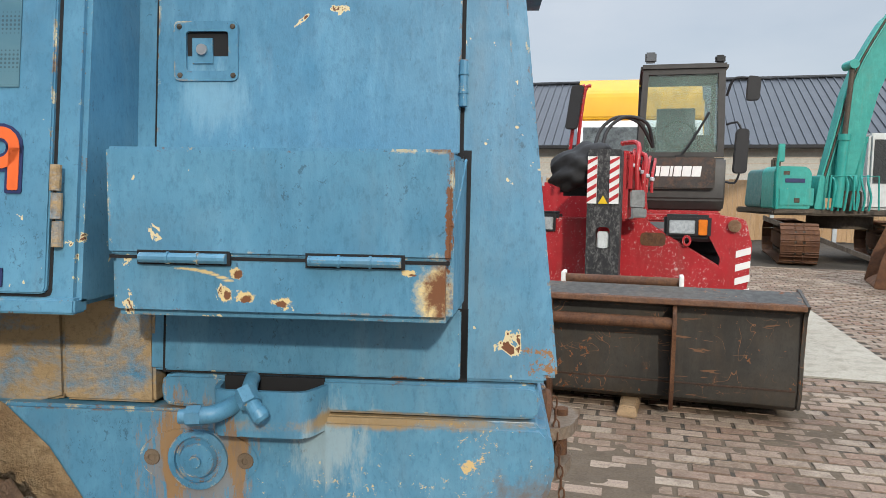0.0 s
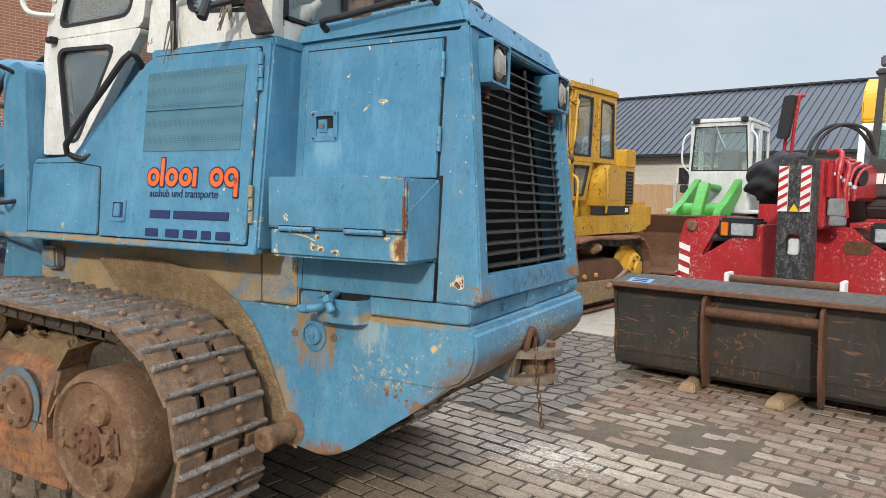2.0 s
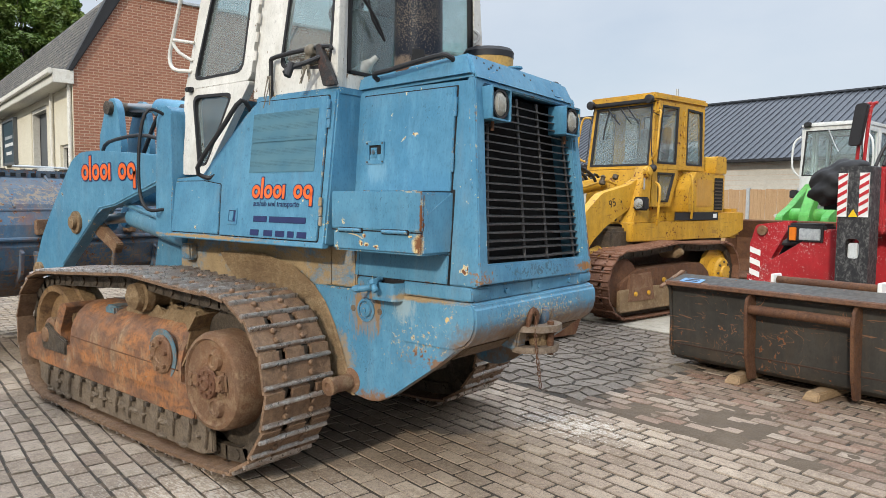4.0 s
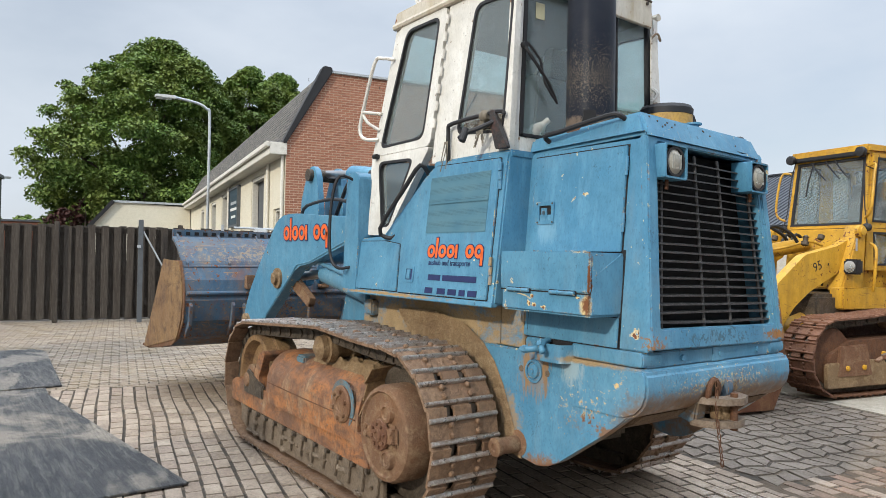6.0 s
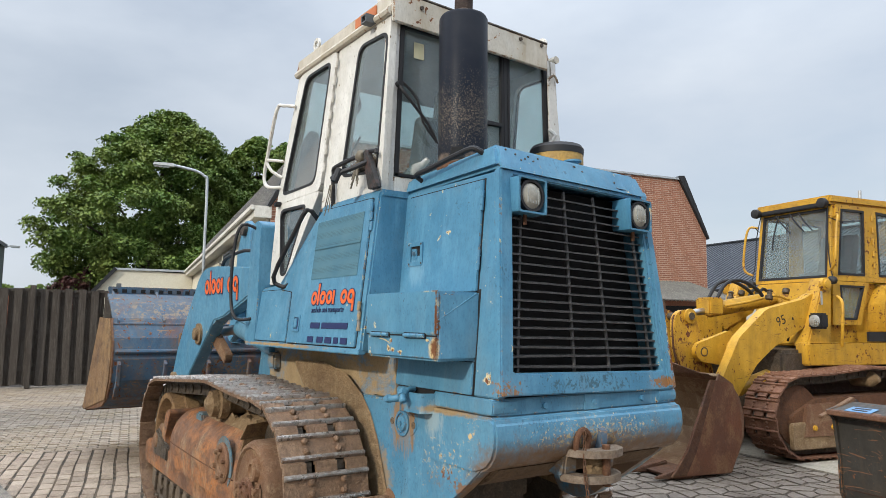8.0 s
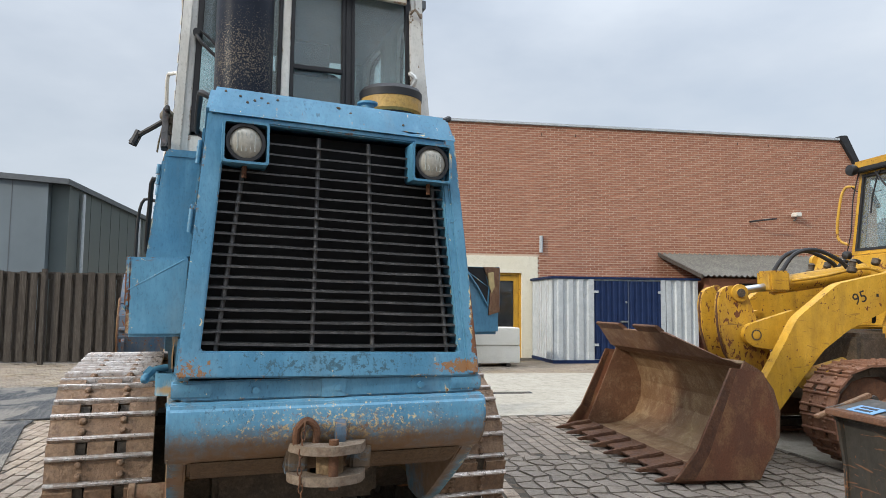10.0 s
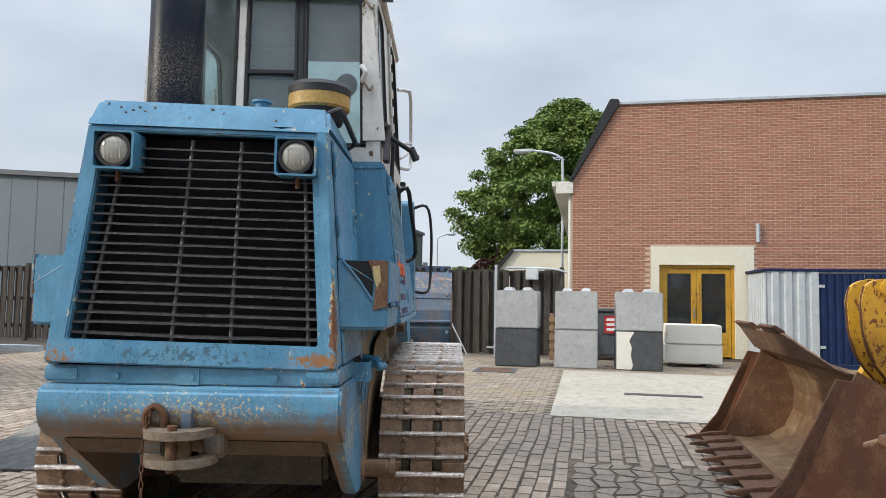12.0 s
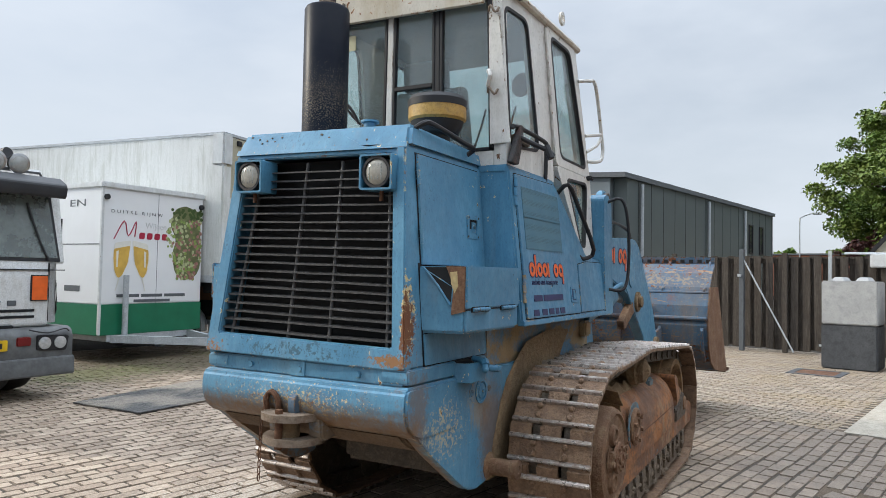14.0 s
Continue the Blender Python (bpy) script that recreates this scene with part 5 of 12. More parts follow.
OUT = track_path(-1.27, 0.53, 0.47, -3.42, 0.51, 0.455, [(-1.6, 1.01), (-2.15, 1.045), (-2.7, 1.01), (-3.1, 0.985)], 0.047)
for s in (-1, 1):
    yc = side(s, 0.885)
    build_track(loader, OUT, 37, yc, 0.44, TRACKS, POLISHED, GREASE, "dirt-caked rusty steel track")
    yo = side(s, 1.10)                       # outer face of the track frame
    # roller frame: long side beam with a nose, a rounded cover on it, a bracket before the cover
    beam = [(-3.80, 0.29), (-3.83, 0.42), (-3.74, 0.485), (-3.30, 0.50), (-3.05, 0.47), (-1.62, 0.47), (-1.50, 0.44), (-1.47, 0.27)]
    frame_ = part("track_frame", prism(B(), rounded(beam, 0.04, 3), 'y', side(s, 0.72), side(s, 1.066), 0.016), FRAMERUST, loader, "orange-rusted track roller frame")
    bm = B()
    ends = ((-3.02, 0.0, 0.97), (-2.94, 0.006, 1.0), (-2.30, 0.010, 1.0), (-1.76, 0.004, 1.02), (-1.62, -0.012, 0.99))
    sect = [(0.72, 0.40), (1.074, 0.40), (1.076, 0.53), (1.070, 0.60), (1.050, 0.665), (1.015, 0.725), (0.965, 0.772), (0.90, 0.795), (0.80, 0.80), (0.72, 0.79)]
    rings_ = [[bm.verts.new((x, side(s, h + dh * (h > 0.8)), 0.40 + (z - 0.40) * kz)) for h, z in sect] for x, dh, kz in ends]
    for r0, r1 in zip(rings_, rings_[1:]):
        for i in range(len(sect)):
            j = (i + 1) % len(sect)
            bm.faces.new((r0[i], r0[j], r1[j], r1[i]))
    bm.faces.new(rings_[0][::-1])
    bm.faces.new(rings_[-1])
    part("recoil_cover", bm, FRAMERUST, frame_, "rounded rusty cover over the recoil spring")
    part("cover_seam", tube(B(), [(-3.0, side(s, 1.076), 0.555), (-2.3, side(s, 1.084), 0.545), (-1.64, side(s, 1.072), 0.535)], 0.0045, 6, 2), DKRUST, frame_)
    part("bracket", prism(B(), rounded([(-3.36, 0.47), (-3.20, 0.74), (-3.12, 0.775), (-3.085, 0.75), (-3.20, 0.56), (-3.16, 0.47)], 0.02, 3), 'y', side(s, 0.80), side(s, 1.068), 0.008), FRAMERUST, frame_)
    part("bracket_web", box(B(), -3.17, -3.02, side(s, 0.74), side(s, 0.97), 0.42, 0.74, 0.02), GREASE, frame_)
    cap = B()
    lathe(cap, [(0.115, 0), (0.115, 0.012), (0.105, 0.022), (0.05, 0.024), (0.045, 0.016), (0.01, 0.016)], (-1.80, side(s, 1.072), 0.605), (0, s, 0), 26)
    for k in range(6):
        a = k * math.pi / 3 + 0.3
        cyl(cap, (-1.80 + 0.082 * math.cos(a), side(s, 1.09), 0.605 + 0.082 * math.sin(a)), (-1.80 + 0.082 * math.cos(a), side(s, 1.112), 0.605 + 0.082 * math.sin(a)), 0.015, seg=6)
    part("frame_cap", cap, BROWNRUST, frame_, "round bolted cap")
    trace = worn("blue_trace_over_rust", (0.07, 0.20, 0.27), (0.13, 0.10, 0.07), (0.24, 0.115, 0.05), 9, 20, 0.7, 0, 0.4, 0.004, amount=0.8) if "blue_trace_over_rust" not in bpy.data.materials else bpy.data.materials["blue_trace_over_rust"]
    part("cap_seat", lathe(B(), [(0.02, 0.0), (0.150, 0.0), (0.150, 0.006), (0.02, 0.006)], (-1.80, side(s, 1.068), 0.605), (0, s, 0), 26), trace, frame_, "traces of blue paint round the cap")
    part("cover_lug", box(B(), -2.66, -2.52, side(s, 0.86), side(s, 1.0), 0.74, 0.80, 0.012), trace, frame_)
    # bent guard flap before the drive drum
    fl = B()
    arc_ = [(-1.70, 0.56), (-1.60, 0.60), (-1.555, 0.70), (-1.545, 0.80), (-1.50, 0.885)]
    for (xa, za), (xb, zb) in zip(arc_, arc_[1:]):
        hull8(fl, [(xa, side(s, 0.79), za), (xa, side(s, 1.07), za - 0.03), (xa + 0.014, side(s, 1.07), za - 0.03), (xa + 0.014, side(s, 0.79), za)],
              [(xb, side(s, 0.79), zb), (xb, side(s, 1.05), zb - 0.03), (xb + 0.014, side(s, 1.05), zb - 0.03), (xb + 0.014, side(s, 0.79), zb)])
    bmesh.ops.remove_doubles(fl, verts=fl.verts, dist=0.0005)
    part("scraper_flap", fl, BEDIRT, loader, "bent rusty flap before the drum")
    # dried earth on the cover: a lumpy crust
    mr = random.Random(40 + s)
    bm = B()
    nx, ny = 34, 10
    vs = {}
    for i in range(nx + 1):
        for j in range(ny + 1):
            x, yy = -2.55 + 0.95 * i / nx, 0.74 + 0.24 * j / ny
            rim = min(i, nx - i, 3) / 3 * min(j, ny - j, 2) / 2
            vs[i, j] = bm.verts.new((x + mr.uniform(-0.008, 0.008), side(s, yy), 0.755 + rim * (0.058 + 0.022 * math.sin(i * 0.9) * math.sin(j * 1.3 + i * 0.2) + mr.uniform(-0.012, 0.012) + 0.05 * (i / nx) ** 2)))
    for i in range(nx):
        for j in range(ny):
            bm.faces.new((vs[i, j], vs[i + 1, j], vs[i + 1, j + 1], vs[i, j + 1]))
    bmesh.ops.recalc_face_normals(bm, faces=bm.faces[:])
    part("dirt_crust", bm, EARTH, loader, "dried earth lying on the frame")
    bm = B()
    prism(bm, [(-3.62, 0.29), (-1.44, 0.30), (-1.34, 0.27), (-1.33, 0.12), (-1.45, 0.085), (-3.45, 0.085), (-3.62, 0.15)], 'y', side(s, 1.02), side(s, 1.048), 0.006)
    guard = part("roller_guard", bm, GUARDMUD, loader, "earth-covered roller guard")
    for k, x in enumerate(np.arange(-3.52, -1.45, 0.172)):
        part("guard_rib", prism(B(), [(x, 0.28), (x + 0.10, 0.28), (x + 0.075, 0.13), (x + 0.055, 0.13)], 'y', side(s, 1.046), side(s, 1.066), 0.004), GUARDMUD, guard)
        part("guard_bolt", cyl(B(), (x + 0.13, side(s, 1.04), 0.265), (x + 0.13, side(s, 1.075), 0.265), 0.018, seg=6), GREASE, guard)
    # lumps of mud caught along the foot of the guard
    for k in range(26):
        x = mr.uniform(-3.55, -1.40)
        lb_ = B()
        bmesh.ops.create_icosphere(lb_, subdivisions=2, radius=1.0)
        rx_, rz_ = mr.uniform(0.02, 0.055), mr.uniform(0.012, 0.03)
        for v in lb_.verts:
            q = 1 + 0.25 * math.sin(v.co.x * 5 + k) * math.cos(v.co.z * 6 + k * 2)
            v.co = Vector((x + v.co.x * rx_ * q, side(s, 1.05) + v.co.y * 0.02 * q, 0.10 + (0.09 if k % 3 else 0.0) + v.co.z * rz_ * q))
        part("mud_lump", lb_, GUARDMUD, guard)
    for x in (-3.15, -2.83, -2.51, -2.19, -1.87, -1.62):
        part("track_roller", lathe(B(), [(0.05, -0.12), (0.11, -0.115), (0.11, -0.07), (0.085, -0.06), (0.085, 0.06), (0.11, 0.07), (0.11, 0.115), (0.05, 0.12)], (x, yc, 0.17), (0, 1, 0), 18), GREASE, loader)
    idler = part("idler_wheel", lathe(B(), [(0.05, -0.10), (0.12, -0.10), (0.14, -0.05), (0.28, -0.05), (0.31, -0.125), (0.35, -0.125), (0.36, -0.05), (0.39, -0.045), (0.39, 0.045), (0.36, 0.05), (0.35, 0.125), (0.31, 0.125), (0.28, 0.05), (0.14, 0.05), (0.12, 0.10), (0.05, 0.10)], (-3.42, yc, 0.51), (0, 1, 0), 40), BEDIRT, loader)
    part("idler_hub", lathe(B(), [(0.12, 0), (0.12, 0.04), (0.07, 0.06), (0.05, 0.09)], (-3.42, yc + s * 0.115, 0.51), (0, s, 0), 18), RUSTY, idler)
    part("idler_arm", prism(B(), [(-3.5, 0.46), (-3.42, 0.60), (-3.1, 0.5), (-3.1, 0.4), (-3.48, 0.4)], 'y', side(s, 1.05), side(s, 1.08), 0.01), GREASE, loader)
    part("sprocket", lathe(B(), [(0.2, -0.05), (0.385, -0.045), (0.385, 0.045), (0.2, 0.05)], (-1.27, yc, 0.53), (0, 1, 0), 27), GREASE, loader)
    drum = part("final_drive", lathe(B(), [(0.20, 0), (0.265, 0.01), (0.272, 0.04), (0.27, 0.20), (0.255, 0.23), (0.235, 0.237), (0.225, 0.225), (0.11, 0.225), (0.10, 0.235)], (-1.27, side(s, 0.865), 0.535), (0, s, 0), 40), RUSTY, loader, "rust-brown final drive drum")
    bm = B()
    DX, DZ = -1.27, 0.535
    for a, r0, w0 in ((math.pi, 0.185, 0.052), (0.10, 0.155, 0.060)):
        m = Matrix.Translation((DX, side(s, 1.098), DZ)) @ Matrix.Rotation(-a, 4, 'Y')
        box(bm, 0.0, r0, -0.022, 0.022, -w0, w0, 0.02, m)
        for q in (-0.024, 0.024):
            lathe(bm, [(0.018, 0.0), (0.016, 0.012), (0.006, 0.013)], m @ Vector((r0 - 0.035, s * 0.020, q)), (0, s, 0), 10)
    for a in (1.22, -1.15):
        m = Vector((DX + 0.135 * math.cos(a), side(s, 1.088), DZ + 0.135 * math.sin(a)))
        lathe(bm, [(0.062, 0.0), (0.054, 0.026), (0.036, 0.030), (0.030, 0.020), (0.008, 0.020)], m, (0, s, 0), 18)
    part("drive_boss", bm, RUSTY, drum)
    bm = B()
    lathe(bm, [(0.088, 0), (0.084, 0.018), (0.040, 0.020), (0.036, 0.030), (0.022, 0.032), (0.018, 0.024)], (DX, side(s, 1.110), DZ), (0, s, 0), 24)
    for k in range(8):
        a = k * math.pi / 4 + 0.2
        cyl(bm, (DX + 0.062 * math.cos(a), side(s, 1.125), DZ + 0.062 * math.sin(a)), (DX + 0.062 * math.cos(a), side(s, 1.140), DZ + 0.062 * math.sin(a)), 0.0105, seg=6)
    part("hub_bolts", bm, BROWNRUST, drum, "rust-brown bolted hub")
    roller = part("carrier_roller", lathe(B(), [(0.03, -0.13), (0.1, -0.12), (0.1, -0.06), (0.075, -0.05), (0.075, 0.05), (0.1, 0.06), (0.1, 0.11), (0.085, 0.12), (0.08, 0.16), (0.05, 0.175), (0.03, 0.19)], (-2.2, yc, 0.90), (0, s, 0), 22), EARTH, loader)
    part("roller_stand", box(B(), -2.24, -2.12, side(s, 0.74), side(s, 0.80), 0.7, 0.9), GREASE, loader)

# chassis, side skirts and rear bumper
bm = B()
box(bm, -3.2, -0.80, C - 0.40, C + 0.40, 0.42, 1.0, 0.03)
part("belly", bm, GREASE, loader, "earth-brown underbody")
box_y = 0.675
for s in (-1, 1):
    part("axle_housing", cyl(B(), (-1.27, side(s, 0.4), 0.55), (-1.27, side(s, 0.70), 0.55), 0.2), GREASE, loader)
    part("cross_beam", box(B(), -2.9, -2.6, side(s, 0.4), side(s, 0.72), 0.42, 0.62, 0.02), GREASE, loader)
    prof = [(-0.02, 1.04), (0.085, 1.04), (0.10, 0.90), (0.06, 0.85), (-0.12, 0.715), (-0.42, 0.51), (-0.50, 0.47), (-0.58, 0.455), (-0.70, 0.47), (-0.74, 0.53), (-0.775, 0.66), (-0.85, 0.83), (-0.93, 0.94), (-1.02, 1.02), (-1.10, 1.04)]
    skirt = part("side_skirt", prism(B(), prof, 'y', side(s, 0.53), side(s, 0.593), 0.008), BLUE, loader)
    # inner arch plate behind the track, thick with dried mud
    arc = [(-0.70, 0.47), (-0.74, 0.53), (-0.775, 0.66), (-0.85, 0.83), (-0.93, 0.94), (-1.02, 1.02), (-1.20, 1.12), (-1.5, 1.17), (-1.9, 1.15)]
    rim_ = random.Random(61 + s)
    bm = B()
    rows_ = []
    for i, (x, z) in enumerate(arc):
        row = []
        for f, h in ((-0.035, 0.596), (0.0, 0.604), (0.10, 0.600), (0.30, 0.597), (0.60, 0.59)):
            px, pz = x + (-1.27 - x) * f, z + (0.53 - z) * f
            row.append(bm.verts.new((px + rim_.uniform(-0.006, 0.006), side(s, h + rim_.uniform(-0.003, 0.004)), pz + rim_.uniform(-0.006, 0.006))))
        row.append(bm.verts.new((x + (-1.27 - x) * 0.60, side(s, 0.47), z + (0.53 - z) * 0.60)))
        rows_.append(row)
    for r0, r1 in zip(rows_, rows_[1:]):
        for i in range(5):
            bm.faces.new((r0[i], r0[i + 1], r1[i + 1], r1[i]))
    part("mud_edge", bm, EARTH, loader, "dried mud caked on the inner arch plate")
    part("jack_stub", lathe(B(), [(0.072, 0), (0.070, 0.016), (0.043, 0.026), (0.043, 0.145), (0.049, 0.15), (0.049, 0.175), (0.022, 0.18), (0.018, 0.172)], (-0.72, side(s, 0.58), 0.54), (0, s, 0), 20), RUSTY, loader, "rusty steel stub")
    oval = [(-0.60 + 0.125 * math.cos(i * math.pi / 14), 0.94 + 0.064 * math.sin(i * math.pi / 14)) for i in range(28)]
    part("cap_flange", prism(B(), oval, 'y', side(s, 0.591), side(s, 0.5955), 0.0015), BLUE, loader)
    for dx in (-0.098, 0.098):
        part("flange_bolt", lathe(B(), [(0.017, 0), (0.016, 0.003), (0.007, 0.004), (0.006, 0.001)], (-0.60 + dx, side(s, 0.5955), 0.94), (0, s, 0), 14), BLUE_H, loader)
    part("round_cap", lathe(B(), [(0.062, 0), (0.062, 0.010), (0.048, 0.012), (0.048, 0.004), (0.040, 0.004), (0.035, 0.014), (0.012, 0.018), (0.012, 0.024)], (-0.60, side(s, 0.592), 0.94), (0, s, 0), 28), BLUE_P, loader)
    # upper frame band, dusty
    bm = B()
    prism(bm, [(-2.45, 0.92), (-1.25, 0.92), (-1.02, 1.03), (-0.90, 1.045), (-0.90, 1.265), (-2.45, 1.265)], 'y', side(s, 0.50), side(s, 0.565), 0.008)
    part("frame_band", bm, BLUE_D, loader, "blue frame band under a film of dust")
    part("band_seam_plate", box(B(), -0.895, -0.70, side(s, 0.52), side(s, 0.575), 1.045, 1.262, 0.006), BLUE_D, loader)
    part("pin_lug", box(B(), -2.36, -2.24, side(s, 0.56), side(s, 0.62), 1.10, 1.21, 0.012), BLUE_D, loader)
    # rear frame beam with pocket and bolts
    bm = B()
    prism(bm, rounded([(-0.68, 1.045), (0.085, 1.045), (0.085, 1.112), (-0.68, 1.112)], 0.02, 2), 'y', side(s, 0.45), side(s, 0.588), 0.006)
    part("frame_beam", bm, BLUE, loader)
    pk = ring(B(), rounded([(-0.56, side(s, 0.57)), (-0.545, side(s, 0.655)), (-0.36, side(s, 0.655)), (-0.325, side(s, 0.57))], 0.025, 3), rounded([(-0.548, side(s, 0.578)), (-0.536, side(s, 0.645)), (-0.368, side(s, 0.645)), (-0.338, side(s, 0.578))], 0.02, 3), 'z', 1.012, 1.102)
    pocket = part("bolt_pocket", pk, BLUE, loader)
    part("pocket_floor", prism(B(), [(-0.55, side(s, 0.572)), (-0.538, side(s, 0.648)), (-0.366, side(s, 0.648)), (-0.335, side(s, 0.572))], 'z', 1.010, 1.030), DARK, pocket)
    part("pocket_mouth", box(B(), -0.545, -0.342, side(s, 0.580), side(s, 0.591), 1.040, 1.1135), DARK, pocket)
    bb = tube(B(), [(-0.495, side(s, 0.61), 1.080), (-0.505, side(s, 0.665), 1.074), (-0.525, side(s, 0.692), 1.068), (-0.548, side(s, 0.698), 1.066)], 0.017, 14, 4)
    cyl(bb, (-0.546, side(s, 0.698), 1.066), (-0.573, side(s, 0.700), 1.064), 0.020, seg=6)
    cyl(bb, (-0.572, side(s, 0.700), 1.064), (-0.588, side(s, 0.701), 1.063), 0.014, seg=12)
    part("elbow_fitting", bb, BLUE_P, pocket, "blue elbow fitting with bare edges")
    bb = tube(B(), [(-0.480, side(s, 0.61), 1.115), (-0.470, side(s, 0.655), 1.108), (-0.458, side(s, 0.682), 1.092), (-0.440, side(s, 0.695), 1.074)], 0.015, 14, 4)
    cyl(bb, (-0.474, side(s, 0.672), 1.108), (-0.455, side(s, 0.690), 1.088), 0.021, seg=6)
    lathe(bb, [(0.0175, 0.0), (0.0175, 0.014), (0.013, 0.021), (0.003, 0.023)], (-0.442, side(s, 0.695), 1.078), (0.62, 0.1 * s, -0.78), 16)
    part("elbow_fitting", bb, BLUE_P, pocket, "blue elbow fitting with bare edges")
prof = [(-0.35, 1.038), (0.09, 1.038), (0.108, 1.02), (0.118, 0.97), (0.115, 0.92), (0.095, 0.87), (0.055, 0.83), (-0.02, 0.80), (-0.35, 0.80)]
part("rear_bumper", prism(B(), prof, 'y', C - 0.60, C + 0.60, 0.012), BLUE, loader, "rounded steel bumper with chipped blue paint")
part("bumper_belly", prism(B(), [(-0.75, 0.81), (0.045, 0.825), (-0.03, 0.765), (-0.12, 0.725), (-0.75, 0.72)], 'y', C - 0.525, C + 0.525, 0.012), worn("mud_brown_steel", (0.11, 0.07, 0.04), (0.15, 0.10, 0.06), (0.07, 0.045, 0.03), 3, 12, 0.9, 0, 0.6, 0.008), loader, "mud-brown underside")
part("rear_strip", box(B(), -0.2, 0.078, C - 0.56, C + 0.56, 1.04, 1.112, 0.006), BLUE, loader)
for y in (C - 0.30, C + 0.0, C + 0.33):
    part("strip_bolt", cyl(B(), (0.075, y, 1.075), (0.09, y, 1.075), 0.014, seg=6), BLUE, loader)
part("strip_joint", box(B(), 0.078, 0.084, C - 0.06, C + 0.03, 1.042, 1.11), BLUE, loader)
# tow hitch
bm = B()
hitch = part("tow_hitch", box(bm, -0.05, 0.095, C - 0.16, C + 0.20, 0.80, 0.838, 0.010), BLUE_H, loader, "grimy blue-grey forked tow hitch")
for y0, y1 in ((C - 0.155, C - 0.075), (C + 0.085, C + 0.165)):
    part("hitch_cheek", prism(B(), [(-0.10, 0.72), (0.06, 0.685), (0.085, 0.70), (0.10, 0.80), (0.06, 0.80), (-0.10, 0.80)], 'y', y0, y1, 0.010), BLUE_H, hitch)
for z, g in ((0.675, 0.0), (0.785, 0.015)):
    ringpts = [(0.04, C - 0.15), (0.11, C - 0.15), (0.19 + g, C - 0.10), (0.225 + g, C), (0.19 + g, C + 0.10), (0.11, C + 0.14), (0.04, C + 0.14)]
    innerp = [(0.04, C - 0.08), (0.10, C - 0.08), (0.14, C - 0.05), (0.155, C), (0.14, C + 0.04), (0.10, C + 0.07), (0.04, C + 0.07)]
    bm = ring(B(), rounded(ringpts, 0.03, 3), rounded(innerp, 0.02, 3), 'z', z, z + 0.032)
    part("hitch_jaw", bm, HITCHRUST, hitch, "rust-grey forked jaw plate")
bm = lathe(B(), [(0.0, 0), (0.05, 0.0), (0.05, 0.075), (0.0, 0.08)], (0.12, C, 0.705), (0, 0, 1), 14)
part("packed_dirt", bm, EARTH, hitch)
part("shackle", tube(B(), [(0.13, C - 0.125, 0.815), (0.14, C - 0.125, 0.87), (0.14, C - 0.09, 0.90), (0.14, C - 0.055, 0.87), (0.13, C - 0.055, 0.815)], 0.014, 8, 3), DKRUST, hitch, "rusty shackle")
bm = B()
cyl(bm, (0.19, C - 0.0, 0.66), (0.19, C - 0.0, 0.835), 0.018)
part("hitch_pin", bm, DKRUST, hitch)
bm = B()
prev = Vector((0.16, C - 0.10, 0.895))
for k in range(13):
    p = prev + Vector((0.003, -0.004 if k < 5 else 0.002, -0.030))
    m = Matrix.Translation((prev + p) / 2) @ Matrix.Rotation(math.pi / 2 * (k % 2), 4, 'Z')
    ringv = [m @ Vector((0.0075 * math.cos(a), 0, 0.018 * math.sin(a))) for a in [j * math.pi / 4 for j in range(8)]]
    tube(bm, ringv + [ringv[0]], 0.0026, 5, 1)
    prev = p
part("chain", bm, DKRUST, hitch, "thin rusty hanging chain")
for ob in (hitch, *hitch.children_recursive):
    ob.data.transform(pose(-0.01, -0.03, 0.065))
bm = B()
prism(bm, rounded([(0.09, 0.85), (0.125, 0.86), (0.142, 0.90), (0.138, 0.955), (0.10, 0.97)], 0.015, 2), 'y', C - 0.015, C + 0.025, 0.006)
part("lifting_eye", bm, BLUE_B, loader)

# engine hood with a recessed grille
HB, HT = 0.575, 0.498                        # half widths at z 1.112 and 2.075
def hood_y(s, z, d=0.0):
    return C + s * (HB + (HT - HB) * (z - 1.112) / 0.963 + d)
def hood_x(z):
    return 0.099 - 0.099 * (z - 1.112) / 0.963
for s in (-1, 1):
    bm = B()
    lo = [(-0.74, hood_y(s, 1.112), 1.115), (hood_x(1.115), hood_y(s, 1.112), 1.115), (hood_x(1.115), hood_y(s, 1.112, -0.05), 1.115), (-0.74, hood_y(s, 1.112, -0.05), 1.115)]
    hi = [(-0.80, hood_y(s, 2.09), 2.09), (hood_x(2.09), hood_y(s, 2.09), 2.09), (hood_x(2.09), hood_y(s, 2.09, -0.05), 2.09), (-0.80, hood_y(s, 2.09, -0.05), 2.09)]
    part("hood_side", hull8(bm, lo, hi, 0.006), BLUE, loader)
def hood_ring(d, zlo, zhi):
    return [(hood_y(-1, zlo, -d), zlo), (hood_y(1, zlo, -d), zlo), (hood_y(1, zhi, -d), zhi), (hood_y(-1, zhi, -d), zhi)]
bm = ring(B(), hood_ring(0.0, 1.115, 2.092), hood_ring(0.072, 1.208, 2.066), 'x', 0.0, 0.045)
for v in bm.verts:
    v.co.x += hood_x(v.co.z) - 0.040
bmesh.ops.bevel(bm, geom=bm.edges[:], offset=0.006, segments=2, affect='EDGES', clamp_overlap=True)
part("rear_frame", bm, BLUE, loader, "blue hood surround, chipped along the lower edge")
